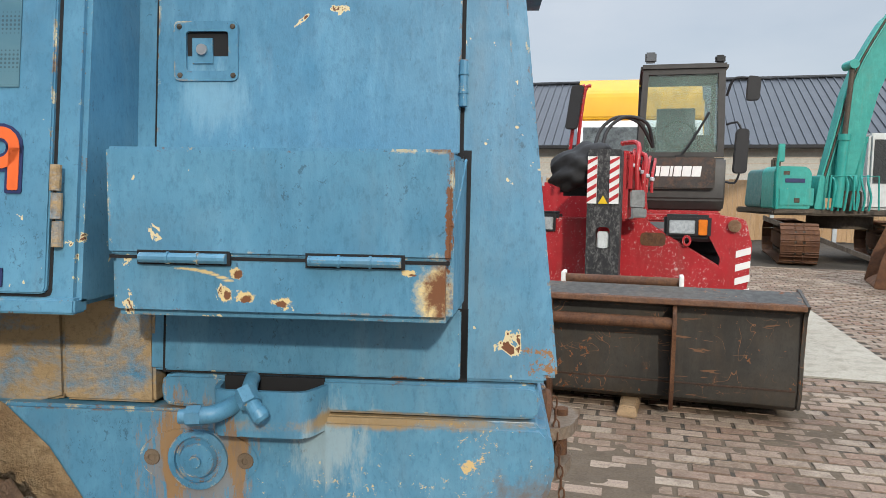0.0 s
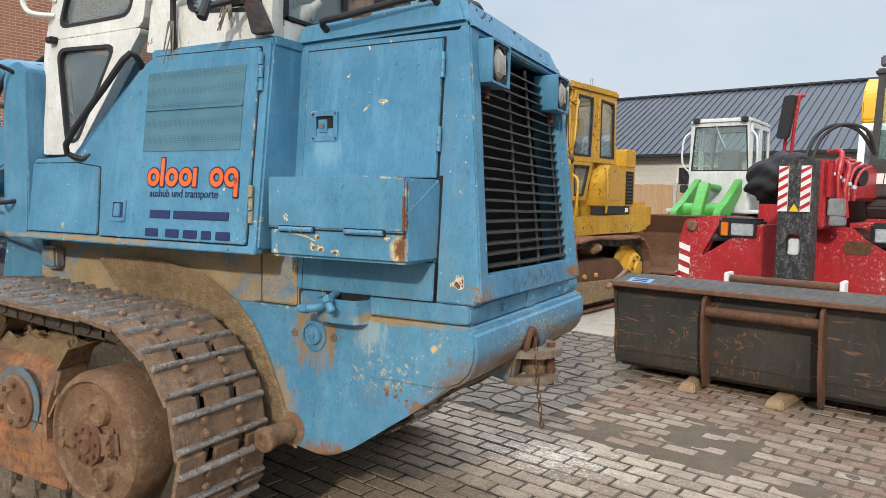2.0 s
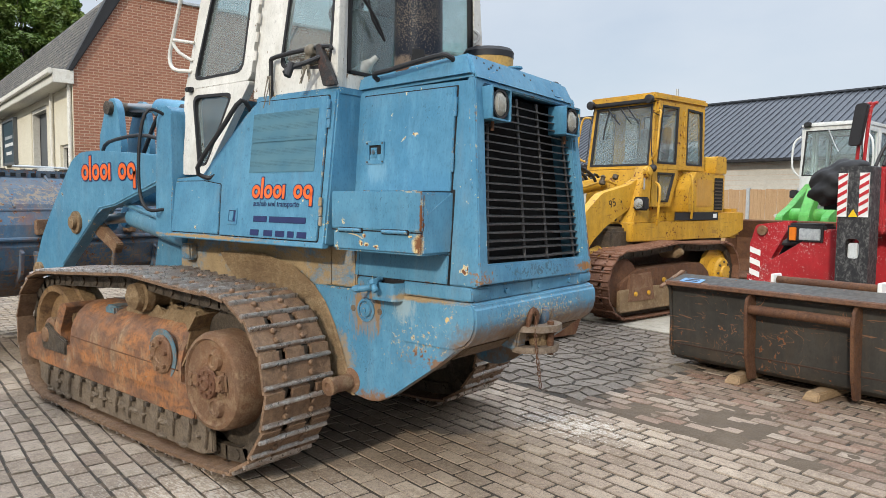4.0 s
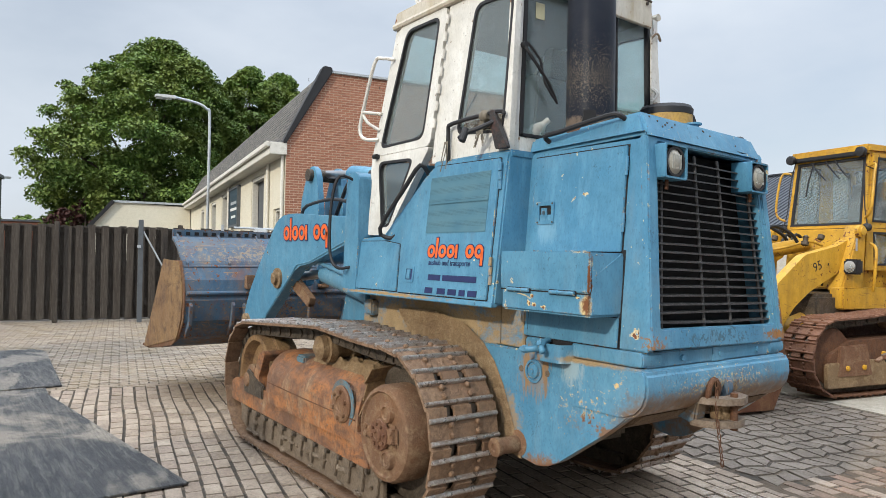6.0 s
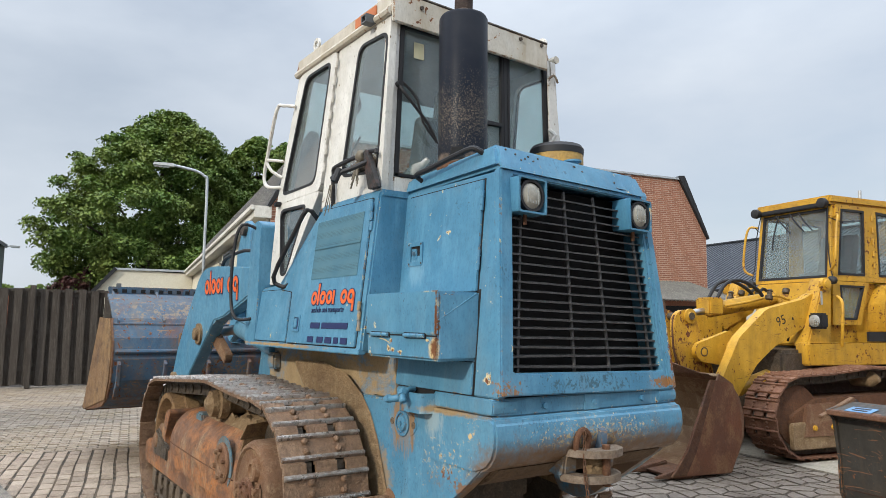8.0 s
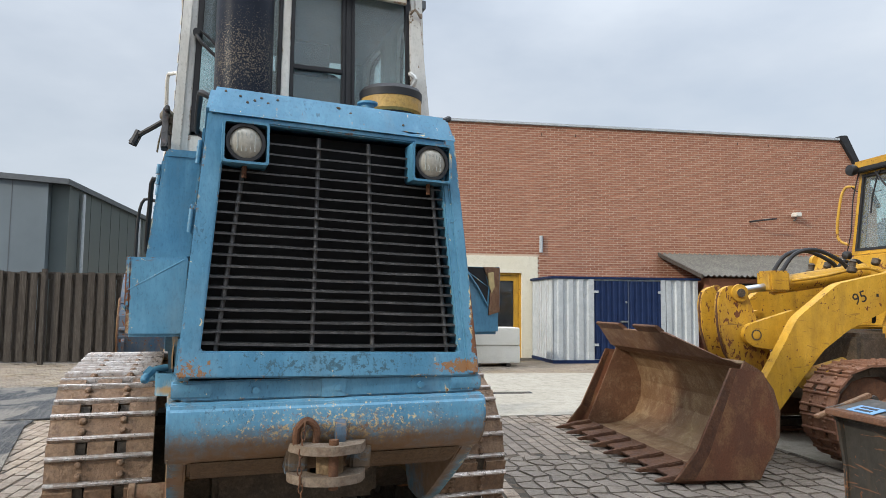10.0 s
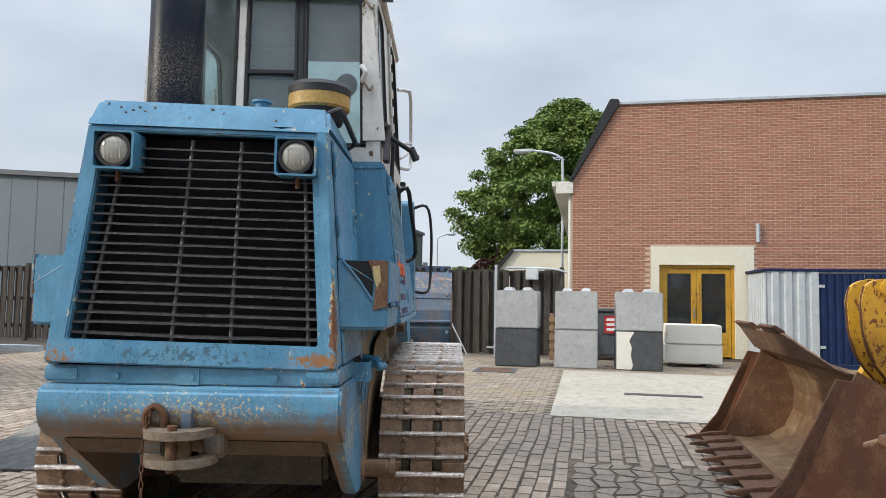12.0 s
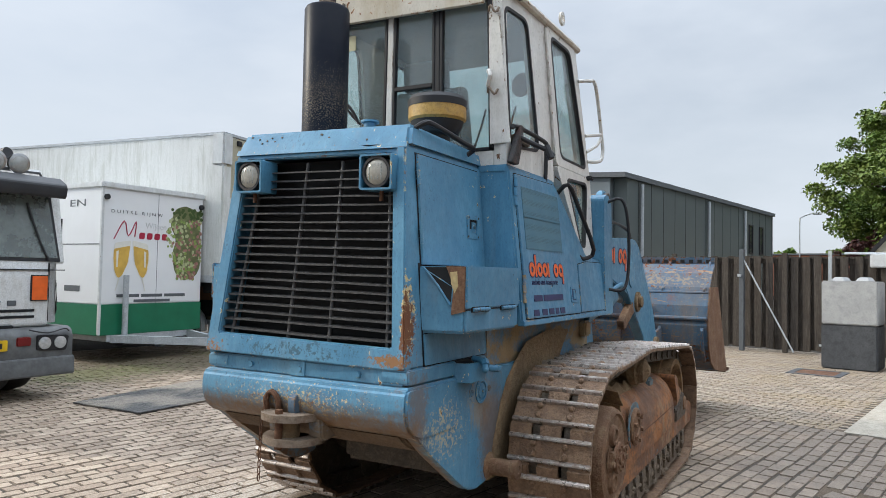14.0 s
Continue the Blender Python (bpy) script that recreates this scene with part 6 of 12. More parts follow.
part("radiator", hull8(B(), [(-0.72, C - 0.512, 1.12), (-0.04, C - 0.512, 1.12), (-0.04, C + 0.512, 1.12), (-0.72, C + 0.512, 1.12)], [(-0.72, C - 0.438, 2.07), (-0.13, C - 0.438, 2.07), (-0.13, C + 0.438, 2.07), (-0.72, C + 0.438, 2.05)]), DARK, loader, "black radiator behind the grille")
bm = B()
lo = [(-0.78, hood_y(-1, 2.09, 0.004), 2.088), (0.008, hood_y(-1, 2.09, 0.010), 2.094), (0.008, hood_y(1, 2.09, 0.014), 2.094), (-0.78, hood_y(1, 2.09, 0.004), 2.088)]
hi = [(-0.78, hood_y(-1, 2.09, -0.02), 2.178), (-0.046, hood_y(-1, 2.09, -0.012), 2.212), (-0.046, hood_y(1, 2.09, -0.008), 2.208), (-0.78, hood_y(1, 2.09, -0.02), 2.178)]
part("hood_top", hull8(bm, lo, hi, 0.018), BLUE, loader)
# the pressed lip of the lid: a wavy step across its rear face
bm = B()
lip = [0.018, 0.022, 0.020, 0.010, 0.002, 0.012, 0.040, 0.062, 0.066, 0.060, 0.050, 0.046, 0.044, 0.048, 0.056, 0.060, 0.052, 0.034, 0.020, 0.016, 0.018]
ly0, ly1 = hood_y(-1, 2.09, -0.004), hood_y(1, 2.09, 0.004)
for i in range(20):
    q = []
    for j in (i, i + 1):
        yy, zz = ly0 + (ly1 - ly0) * j / 20, 2.098 + lip[20 - j]
        q.append((yy, zz))
    (ya_, za_), (yb_, zb_) = q
    hull8(bm, [(0.001, ya_, 2.090), (0.013, ya_, 2.090), (0.013, yb_, 2.090), (0.001, yb_, 2.090)],
          [(0.004 - 0.45 * (za_ - 2.094), ya_, za_), (0.012 - 0.45 * (za_ - 2.094), ya_, za_), (0.012 - 0.45 * (zb_ - 2.094), yb_, zb_), (0.004 - 0.45 * (zb_ - 2.094), yb_, zb_)])
bmesh.ops.remove_doubles(bm, verts=bm.verts, dist=0.0003)
part("lid_lip", bm, BLUE, loader)
rb_ = random.Random(77)
for k in range(14):
    yy, zz = C + rb_.uniform(-0.46, 0.46), 2.112 + rb_.random() * 0.08
    part("lid_rivet", lathe(B(), [(0.006, 0), (0.005, 0.004), (0.001, 0.005)], (0.006 - 0.45 * (zz - 2.094), yy, zz), (1, 0, 0.3), 8), GREASE, loader)
rng = random.Random(3)
for k in range(20):
    z = 1.236 + k * 0.0402
    a, b = hood_y(-1, z, -0.066), hood_y(1, z, -0.066)
    bm = B()
    x = hood_x(z) - 0.030
    n = 8
    sag = rng.uniform(-0.004, 0.002) * (2.2 if k < 6 else 0.7)
    top, bot = [], []
    for i in range(n + 1):
        u = i / n
        dz = sag * math.sin(math.pi * u) + rng.uniform(-0.0012, 0.0012)
        y = a + (b - a) * u
        top.append([bm.verts.new((x + 0.014, y, z + dz + 0.001)), bm.verts.new((x - 0.016, y, z + dz + 0.007))])
        bot.append([bm.verts.new((x + 0.014, y, z + dz - 0.006)), bm.verts.new((x - 0.016, y, z + dz + 0.000))])
    for i in range(n):
        bm.faces.new((top[i][0], top[i + 1][0], top[i + 1][1], top[i][1]))
        bm.faces.new((bot[i][0], bot[i][1], bot[i + 1][1], bot[i + 1][0]))
        bm.faces.new((top[i][0], bot[i][0], bot[i + 1][0], top[i + 1][0]))
        bm.faces.new((top[i][1], top[i + 1][1], bot[i + 1][1], bot[i][1]))
    part("grille_slat", bm, BARS, loader)
for y0, y1 in ((1.514, 1.59), (1.844, 1.862), (2.073, 2.066), (2.374, 2.33)):
    part("grille_bar", tube(B(), [(hood_x(1.2) - 0.036, y0 + (y0 - y1) * 0.3, 1.205), (hood_x(2.04) - 0.036, y1, 2.045)], 0.009, 8, 1), BARS, loader)
# rear lamps
for s in (-1, 1):
    y, ZL, XL = C + s * 0.370 + 0.009, 1.976, -0.045
    lamp = part("lamp_box", ring(B(), rounded([(y - 0.085, ZL - 0.08), (y + 0.085, ZL - 0.08), (y + 0.085, ZL + 0.08), (y - 0.085, ZL + 0.08)], 0.012, 2), rounded([(y - 0.076, ZL - 0.071), (y + 0.076, ZL - 0.071), (y + 0.076, ZL + 0.071), (y - 0.076, ZL + 0.071)], 0.010, 2), 'x', XL, XL + 0.115), BLUE, loader)
    part("lamp_back", box(B(), XL, XL + 0.05, y - 0.076, y + 0.076, ZL - 0.071, ZL + 0.071), DARK, lamp)
    part("lamp_rim", lathe(B(), [(0.070, 0), (0.075, 0.03), (0.072, 0.05), (0.060, 0.05), (0.056, 0.03)], (XL + 0.06, y, ZL), (1, 0, 0), 28), BLACK, lamp)
    part("lamp_glass", lathe(B(), [(0.058, 0.0), (0.058, 0.014), (0.04, 0.026), (0.01, 0.031)], (XL + 0.088, y, ZL), (1, 0, 0), 28), plain("pale_lamp_glass", (0.33, 0.315, 0.27), 0.16, 0.0, 0.3, 60), lamp, "ribbed pale glass lens")
    for k in range(5):
        part("lens_rib", box(B(), XL + 0.112, XL + 0.117, y - 0.034 + k * 0.016, y - 0.030 + k * 0.016, ZL - 0.035, ZL + 0.035), LENS, lamp)
    part("lamp_stud", cyl(B(), (XL + 0.06, y, ZL - 0.125), (XL + 0.06, y, ZL - 0.08), 0.009, seg=8), DKRUST, lamp)
for ob in list(loader.children_recursive):
    if ob.type == 'MESH' and ob.name.split(".")[0] in ("rear_frame", "radiator", "hood_top", "lid_lip", "lid_rivet", "grille_slat", "grille_bar", "lamp_box", "lamp_back", "lamp_rim", "lamp_glass", "lens_rib", "lamp_stud"):
        for v in ob.data.vertices:
            w_ = min(1.0, max(0.0, (v.co.x + 0.45) / 0.40))
            v.co.x -= 0.030 * (v.co.y - C) * w_
            v.co.z -= 0.020 * (v.co.y - C) * w_
# side doors of the hood, lower panels, tool boxes
for s in (-1, 1):
    def leaf(x0, x1, z0, z1, d, name, mat=BLUE, lab="", th=0.012):
        return part(name, hull8(B(), [(x0, hood_y(s, z0, d - th), z0), (x1, hood_y(s, z0, d - th), z0), (x1, hood_y(s, z0, d), z0), (x0, hood_y(s, z0, d), z0)],
                                [(x0, hood_y(s, z1, d - th), z1), (x1, hood_y(s, z1, d - th), z1), (x1, hood_y(s, z1, d), z1), (x0, hood_y(s, z1, d), z1)], 0.003), mat, loader, lab)
    leaf(-0.708, -0.074, 1.554, 2.069, 0.0012, "door_gap", DARK, "", 0.001)
    door = leaf(-0.70, -0.082, 1.562, 2.062, 0.012, "hood_door")
    leaf(-0.682, -0.058, 1.113, 1.258, 0.0012, "panel_gap", DARK, "", 0.001)
    leaf(-0.675, -0.072, 1.118, 1.255, 0.008, "lower_panel", BLUE)
    part("seam", hull8(B(), [(-0.070, hood_y(s, 1.12, -0.02), 1.12), (-0.060, hood_y(s, 1.12, -0.02), 1.12), (-0.060, hood_y(s, 1.12, 0.0012), 1.12), (-0.070, hood_y(s, 1.12, 0.0012), 1.12)], [(-0.074, hood_y(s, 1.57, -0.02), 1.57), (-0.058, hood_y(s, 1.57, -0.02), 1.57), (-0.058, hood_y(s, 1.57, 0.0012), 1.57), (-0.074, hood_y(s, 1.57, 0.0012), 1.57)]), DARK, loader)
    for z in (1.70, 1.965):
        h = B()
        cyl(h, (-0.076, hood_y(s, z - 0.045, 0.016), z - 0.045), (-0.076, hood_y(s, z + 0.045, 0.016), z + 0.045), 0.0085, seg=10)
        for q in (-0.018, 0.018):
            cyl(h, (-0.076, hood_y(s, z + q, 0.016), z + q - 0.002), (-0.076, hood_y(s, z + q, 0.016), z + q + 0.002), 0.0105, seg=10)
        part("door_hinge", h, BLUE, door)
    ly = lambda d: hood_y(s, 1.76, d)
    latch = part("latch_plate", ring(B(), rounded([(-0.662, 1.704), (-0.530, 1.704), (-0.530, 1.822), (-0.662, 1.822)], 0.012, 3), rounded([(-0.637, 1.724), (-0.549, 1.724), (-0.549, 1.802), (-0.637, 1.802)], 0.008, 3), 'y', ly(0.010), ly(0.020)), BLUE_P, door)
    part("latch_recess", box(B(), -0.638, -0.548, ly(0.0), ly(0.0125), 1.723, 1.803), DARK, latch)
    part("latch_paddle", box(B(), -0.630, -0.578, ly(0.0), ly(0.017), 1.734, 1.794, 0.005), BLUE_P, latch)
    part("lock_barrel", cyl(B(), (-0.604, ly(0.015), 1.766), (-0.604, ly(0.023), 1.766), 0.011, seg=16), CHROME, latch)
    for x in (-0.650, -0.540):
        for z in (1.715, 1.811):
            part("screw", lathe(B(), [(0.006, 0.0), (0.005, 0.003), (0.001, 0.004)], (x, ly(0.019), z), (0, s, 0), 10), GREASE, latch)
    # tool box hung on the side: sloped end, lid with hinges
    yi, yo = side(s, 0.545), side(s, 0.755)
    xe = -0.066 if s < 0 else -0.06
    xo = -0.078 if s < 0 else -0.105
    bm = B()
    hull8(bm, [(-0.685, yi, 1.262), (xe, yi, 1.262), (xo, yo, 1.262), (-0.685, yo, 1.262)],
          [(-0.685, yi - s * 0.01, 1.556), (xe, yi - s * 0.01, 1.556), (xo, yo, 1.556), (-0.685, yo, 1.556)], 0.012)
    tb = part("tool_box", bm, BLUE, loader, "blue side tool box with a rust-chipped corner")
    part("lid", box(B(), -0.686, xo - 0.001, yo - s * 0.012, yo + s * 0.006, 1.372, 1.559, 0.005), BLUE, tb)
    part("lid_gap", box(B(), -0.685, xo - 0.005, yo - s * 0.002, yo + s * 0.0015, 1.364, 1.370), DARK, tb)
    for x0, x1 in ((-0.625, -0.47), (-0.325, -0.165)):
        h = B()
        cyl(h, (x0, yo + s * 0.010, 1.367), (x1, yo + s * 0.010, 1.367), 0.009, seg=10)
        for q in (0.33, 0.67):
            cyl(h, (x0 + (x1 - x0) * q - 0.002, yo + s * 0.010, 1.367), (x0 + (x1 - x0) * q + 0.002, yo + s * 0.010, 1.367), 0.011, seg=10)
        part("hinge", h, BLUE, tb)
        part("hinge_gap", box(B(), x0 - 0.006, x1 + 0.006, yo - s * 0.002, yo + s * 0.0068, 1.355, 1.380), DARK, tb)
    part("weld_edge", tube(B(), [(xe - 0.002, yi + s * 0.015, 1.55), (xo - 0.002, yo + s * 0.002, 1.43)], 0.003, 6, 1), BLUE, tb)
    if s > 0:                               # the far box has its end torn open at the top
        def on_end(y, z, d):
            u = (y - yi) / (yo - yi)
            return (-0.06 - 0.045 * u + d, y, z)
        def end_patch(name, pts, d, mat, lab=""):
            bm = B()
            a0 = [bm.verts.new(on_end(y, z, d)) for y, z in pts]
            b0 = [bm.verts.new(on_end(y, z, -0.004)) for y, z in pts]
            bm.faces.new(a0)
            bm.faces.new(b0[::-1])
            for i in range(len(pts)):
                bm.faces.new((a0[i], b0[i], b0[(i + 1) % len(pts)], a0[(i + 1) % len(pts)]))
            bmesh.ops.recalc_face_normals(bm, faces=bm.faces[:])
            part(name, bm, mat, tb, lab)
        end_patch("torn_opening", [(yi + 0.02, 1.553), (yi + 0.13, 1.553), (yi + 0.15, 1.47), (yi + 0.145, 1.40)], 0.002, DARK, "dark hole where the end plate is torn")
        end_patch("bent_flap", [(yi + 0.125, 1.556), (yo - 0.002, 1.556), (yo - 0.002, 1.36), (yi + 0.15, 1.345), (yi + 0.16, 1.47)], 0.008, BROWNRUST, "bent rusty flap of the end plate")
        end_patch("bare_primer", [(yi + 0.145, 1.53), (yi + 0.175, 1.535), (yi + 0.18, 1.47), (yi + 0.165, 1.44), (yi + 0.15, 1.48)], 0.0105, plain("cream_primer", (0.55, 0.42, 0.20), 0.6, 0, 0.35, 40), "bare cream primer")
        part("torn_edge", tube(B(), [on_end(yi + 0.02, 1.553, 0.005), on_end(yi + 0.09, 1.47, 0.006), on_end(yi + 0.145, 1.385, 0.006)], 0.005, 6, 2), BLUE, tb)

# side cabinets below the cab, leaning inward
LEAN_K, LZ = 0.115, 1.28
for s in (-1, 1):
    k = -s * LEAN_K
    yo, yi = side(s, 0.757), side(s, 0.40)
    prof = [(-0.745, 1.272), (-0.745, 2.09), (-1.38, 2.10), (-1.50, 2.04), (-1.93, 1.645), (-2.36, 1.64), (-2.36, 1.272)]
    cab_side = part("side_cabinet", sheared(prism(B(), prof, 'y', yi, yo, 0.010), LEAN_K, LZ, -s), BLUE, loader)
    part("sill_rail", sheared(box(B(), -2.36, -0.745, yo - s * 0.03, yo + s * 0.012, 1.262, 1.290, 0.004), LEAN_K, LZ, -s), BLUE, cab_side)
    d1 = [(-0.80, 1.297), (-0.80, 2.06), (-1.40, 2.07), (-1.50, 2.0), (-1.70, 1.81), (-1.68, 1.297)]
    part("door_gap", sheared(prism(B(), rounded(inset(d1, -0.006), 0.012, 2), 'y', yo - s * 0.001, yo + s * 0.0012), LEAN_K, LZ, -s), DARK, loader)
    dr = part("service_door", sheared(prism(B(), rounded(d1, 0.012, 2), 'y', yo - s * 0.002, yo + s * 0.010, 0.003), LEAN_K, LZ, -s), BLUE, loader)
    d2 = [(-1.70, 1.30), (-1.72, 1.60), (-1.90, 1.62), (-2.34, 1.62), (-2.34, 1.30)]
    part("door_gap", sheared(prism(B(), rounded(inset(d2, -0.005), 0.012, 2), 'y', yo - s * 0.001, yo + s * 0.0012), LEAN_K, LZ, -s), DARK, loader)
    part("front_flap", sheared(prism(B(), rounded(d2, 0.012, 2), 'y', yo - s * 0.002, yo + s * 0.008, 0.003), LEAN_K, LZ, -s), BLUE, loader)
    mesh_bm = sheared(box(B(), -1.43, -0.865, yo + s * 0.0095, yo + s * 0.0125, 1.665, 2.0), LEAN_K, LZ, -s)
    mm, nt, bb = shader("perforated_panel", 0.6)
    c = blend(nt, span(nt, noise_of(nt, 5, 5, 0.6, (1, 1, 2)), 0.3, 0.7), (0.045, 0.13, 0.185), (0.075, 0.165, 0.205))
    vor = nt.nodes.new("ShaderNodeTexVoronoi"); vor.inputs["Scale"].default_value = 130; vor.inputs["Randomness"].default_value = 0.0
    gg = nt.nodes.new("ShaderNodeNewGeometry"); nt.links.new(gg.outputs["Position"], vor.inputs["Vector"])
    c = blend(nt, span(nt, vor.outputs["Distance"], 0.28, 0.36, 0.55, 0.0), c, (0.012, 0.02, 0.028))
    nt.links.new(c, bb.inputs["Base Color"])
    screen = part("perforated_screen", mesh_bm, mm, dr, "finely perforated blue vent screen")
    part("screen_rib", sheared(box(B(), -1.43, -0.865, yo + s * 0.012, yo + s * 0.016, 1.835, 1.850, 0.003), LEAN_K, LZ, -s), mm, screen)
    for z in (1.45, 1.96):
        h = B()
        for q in range(3):
            cyl(h, (-0.785, yo + s * (0.014 - LEAN_K * (z - LZ)), z + q * 0.05 - 0.07), (-0.785, yo + s * (0.014 - LEAN_K * (z + 0.045 - LZ)), z + q * 0.05 - 0.024), 0.010, seg=10)
        part("door_hinge", h, BLUE_D if z < 1.5 else BLUE, dr)
    lt = part("latch_plate", sheared(ring(B(), rounded([(-1.61, 1.365), (-1.51, 1.365), (-1.51, 1.462), (-1.61, 1.462)], 0.008, 2), rounded([(-1.595, 1.38), (-1.525, 1.38), (-1.525, 1.447), (-1.595, 1.447)], 0.005, 2), 'y', yo + s * 0.009, yo + s * 0.015), LEAN_K, LZ, -s), BLUE, dr)
    part("latch_recess", sheared(box(B(), -1.595, -1.525, yo, yo + s * 0.0112, 1.38, 1.447), LEAN_K, LZ, -s), NAVY, lt)
    part("latch_paddle", sheared(box(B(), -1.59, -1.548, yo, yo + s * 0.016, 1.385, 1.442, 0.003), LEAN_K, LZ, -s), BLUE, lt)
    # recess wall between cabinet and hood, top deck
    part("deck", box(B(), -1.45, -0.74, side(s, 0.45), side(s, 0.66), 2.06, 2.105, 0.01), BLUE, loader)
    # front column with hose and handrail
    part("front_column", sheared(prism(B(), rounded([(-2.42, 1.26), (-2.22, 1.26), (-2.22, 1.66), (-2.24, 2.08), (-2.32, 2.12), (-2.42, 2.06)], 0.03, 3), 'y', side(s, 0.50), side(s, 0.765), 0.01), 0.03, LZ, -s), BLUE, loader)
    part("grab_rail", tube(B(), [(-2.33, side(s, 0.70), 2.04), (-2.36, side(s, 0.83), 2.08), (-2.40, side(s, 0.87), 1.9), (-2.42, side(s, 0.87), 1.58), (-2.36, side(s, 0.85), 1.44), (-2.32, side(s, 0.75), 1.44)], 0.011, 8, 4), BLACK, loader, "worn black grab rail")
    part("door_rail", tube(B(), [(-1.50, side(s, 0.66), 2.03), (-1.48, side(s, 0.74), 2.08), (-1.62, side(s, 0.76), 1.95), (-1.88, side(s, 0.78), 1.70), (-1.86, side(s, 0.72), 1.64), (-1.80, side(s, 0.70), 1.66)], 0.014, 8, 3), BLACK, loader, "bent black grab rail by the door")
    part("deck_rail", tube(B(), [(-1.31, side(s, 0.655), 2.08), (-1.305, side(s, 0.66), 2.27), (-1.25, side(s, 0.665), 2.312), (-0.84, side(s, 0.665), 2.32), (-0.80, side(s, 0.66), 2.30)], 0.0125, 8, 3), BLACK, loader)
    part("deck_bracket", box(B(), -1.06, -0.84, side(s, 0.62), side(s, 0.66), 2.245, 2.28, 0.005), GREASE, loader)
    part("hood_rail", tube(B(), [(-0.62, side(s, 0.48), 2.14), (-0.62, side(s, 0.525), 2.17), (-0.5, side(s, 0.53), 2.18), (-0.20, side(s, 0.525), 2.215), (-0.13, side(s, 0.515), 2.21), (-0.12, side(s, 0.46), 2.18)], 0.013, 8, 3), BLACK, loader)
    mir = part("folded_mirror", prism(B(), rounded([(-0.84, 2.11), (-0.74, 2.11), (-0.77, 2.16), (-0.865, 2.335), (-0.895, 2.33), (-0.89, 2.27)], 0.012, 2), 'y', side(s, 0.655), side(s, 0.685), 0.006), worn("scuffed_black_bracket", (0.02, 0.02, 0.021), (0.035, 0.033, 0.032), (0.12, 0.045, 0.03), 5, 16, 0.6), loader, "folded black mirror bracket")
    part("mirror_arm", tube(B(), [(-0.86, side(s, 0.67), 2.27), (-0.90, side(s, 0.73), 2.235), (-0.96, side(s, 0.80), 2.20), (-0.97, side(s, 0.83), 2.17)], 0.013, 8, 3), BLACK, mir)
    part("mirror_clamp", cyl(B(), (-0.96, side(s, 0.79), 2.225), (-0.96, side(s, 0.82), 2.155), 0.020, seg=10), BLACK, mir)

# lettering on the cabinet: plain rounded shapes for the firm's mark, a readable line below
def mark_shapes(parent, x0, dirn, z, k, place, label):
    """Rounded rings and bars in orange on a dark outline; place(x, z, lift) gives the point on the panel."""
    xx = 0.0
    for kind in "olodi  oq":
        if kind == " ":
            xx += 0.024 * k
            continue
        r, t = 0.039 * k, 0.021 * k
        for mat_, grow, lift in ((NAVY, 0.006 * k, 0.0), (ORANGE, 0.0, 0.0014)):
            bm = B()
            if kind in "odq":
                a = [(xx + r + (r + grow) * math.cos(i * math.pi / 9), z + (r + grow) * math.sin(i * math.pi / 9)) for i in range(18)]
                b = [(xx + r + (r - t - grow) * math.cos(i * math.pi / 9), z + (r - t - grow) * math.sin(i * math.pi / 9)) for i in range(18)]
                ring(bm, a, b, 'y', 0, 1)
            if kind in "li":
                prism(bm, rounded([(xx - grow, z - r - grow), (xx + t + grow, z - r - grow), (xx + t + grow, z + r * (2.1 if kind == "l" else 1) + grow), (xx - grow, z + r * (2.1 if kind == "l" else 1) + grow)], 0.004 * k, 2), 'y', 0, 1)
            if kind == "q":
                prism(bm, rounded([(xx + 2 * r - t - grow, z - r * 2.0 - grow), (xx + 2 * r + grow, z - r * 2.0 - grow), (xx + 2 * r + grow, z + grow), (xx + 2 * r - t - grow, z + grow)], 0.004 * k, 2), 'y', 0, 1)
            for v in bm.verts:
                v.co = place(x0 + dirn * v.co.x, v.co.z, lift + 0.0022 * v.co.y)
            part("mark_shape", bm, mat_, parent, label if mat_ is ORANGE else "")
        xx += (2 * r + 0.006 * k) if kind in "odq" else (t + 0.010 * k) * (1 if kind == "l" else 1.6)
    return xx


for s, x_start, dirn in ((-1, -1.385, 1), (1, -0.875, -1)):
    yb = side(s, 0.757) + s * 0.0108
    def on_door(x, z, lift, s=s, yb=yb):
        return Vector((x, yb + s * lift - s * LEAN_K * (z - LZ), z))
    mark_shapes(loader, x_start, dirn, 1.556, 0.972, on_door, "orange shape of the firm's mark")
    m = Matrix(((dirn, 0, 0, x_start + dirn * 0.02), (0, 0, -1, 0), (0, 1, 0, 1.474), (0, 0, 0, 1)))
    if s > 0:
        m = Matrix(((-1, 0, 0, x_start - 0.02), (0, 0, 1, 0), (0, 1, 0, 1.474), (0, 0, 0, 1)))
    txt = text_part("lettering", "aushub und transporte", 0.048, NAVY, loader, m, "small dark lettering on the blue door", 0.001, 0.40)
    for v in txt.data.vertices:
        v.co.y += yb + s * 0.001 - s * LEAN_K * (v.co.z - LZ)
    for z, words in ((1.402, ((0.02, 0.145), (0.165, 0.48))), (1.325, ((0.0, 0.08), (0.125, 0.205), (0.23, 0.31), (0.335, 0.39), (0.415, 0.495)))):
        for a, b in words:
            bm = box(B(), x_start + dirn * (a + 0.01), x_start + dirn * (b + 0.01), yb, yb + s * 0.002, z - 0.017, z + 0.017, 0.004)
            part("plain_bar", sheared(bm, LEAN_K, LZ, -s), NAVY, loader)

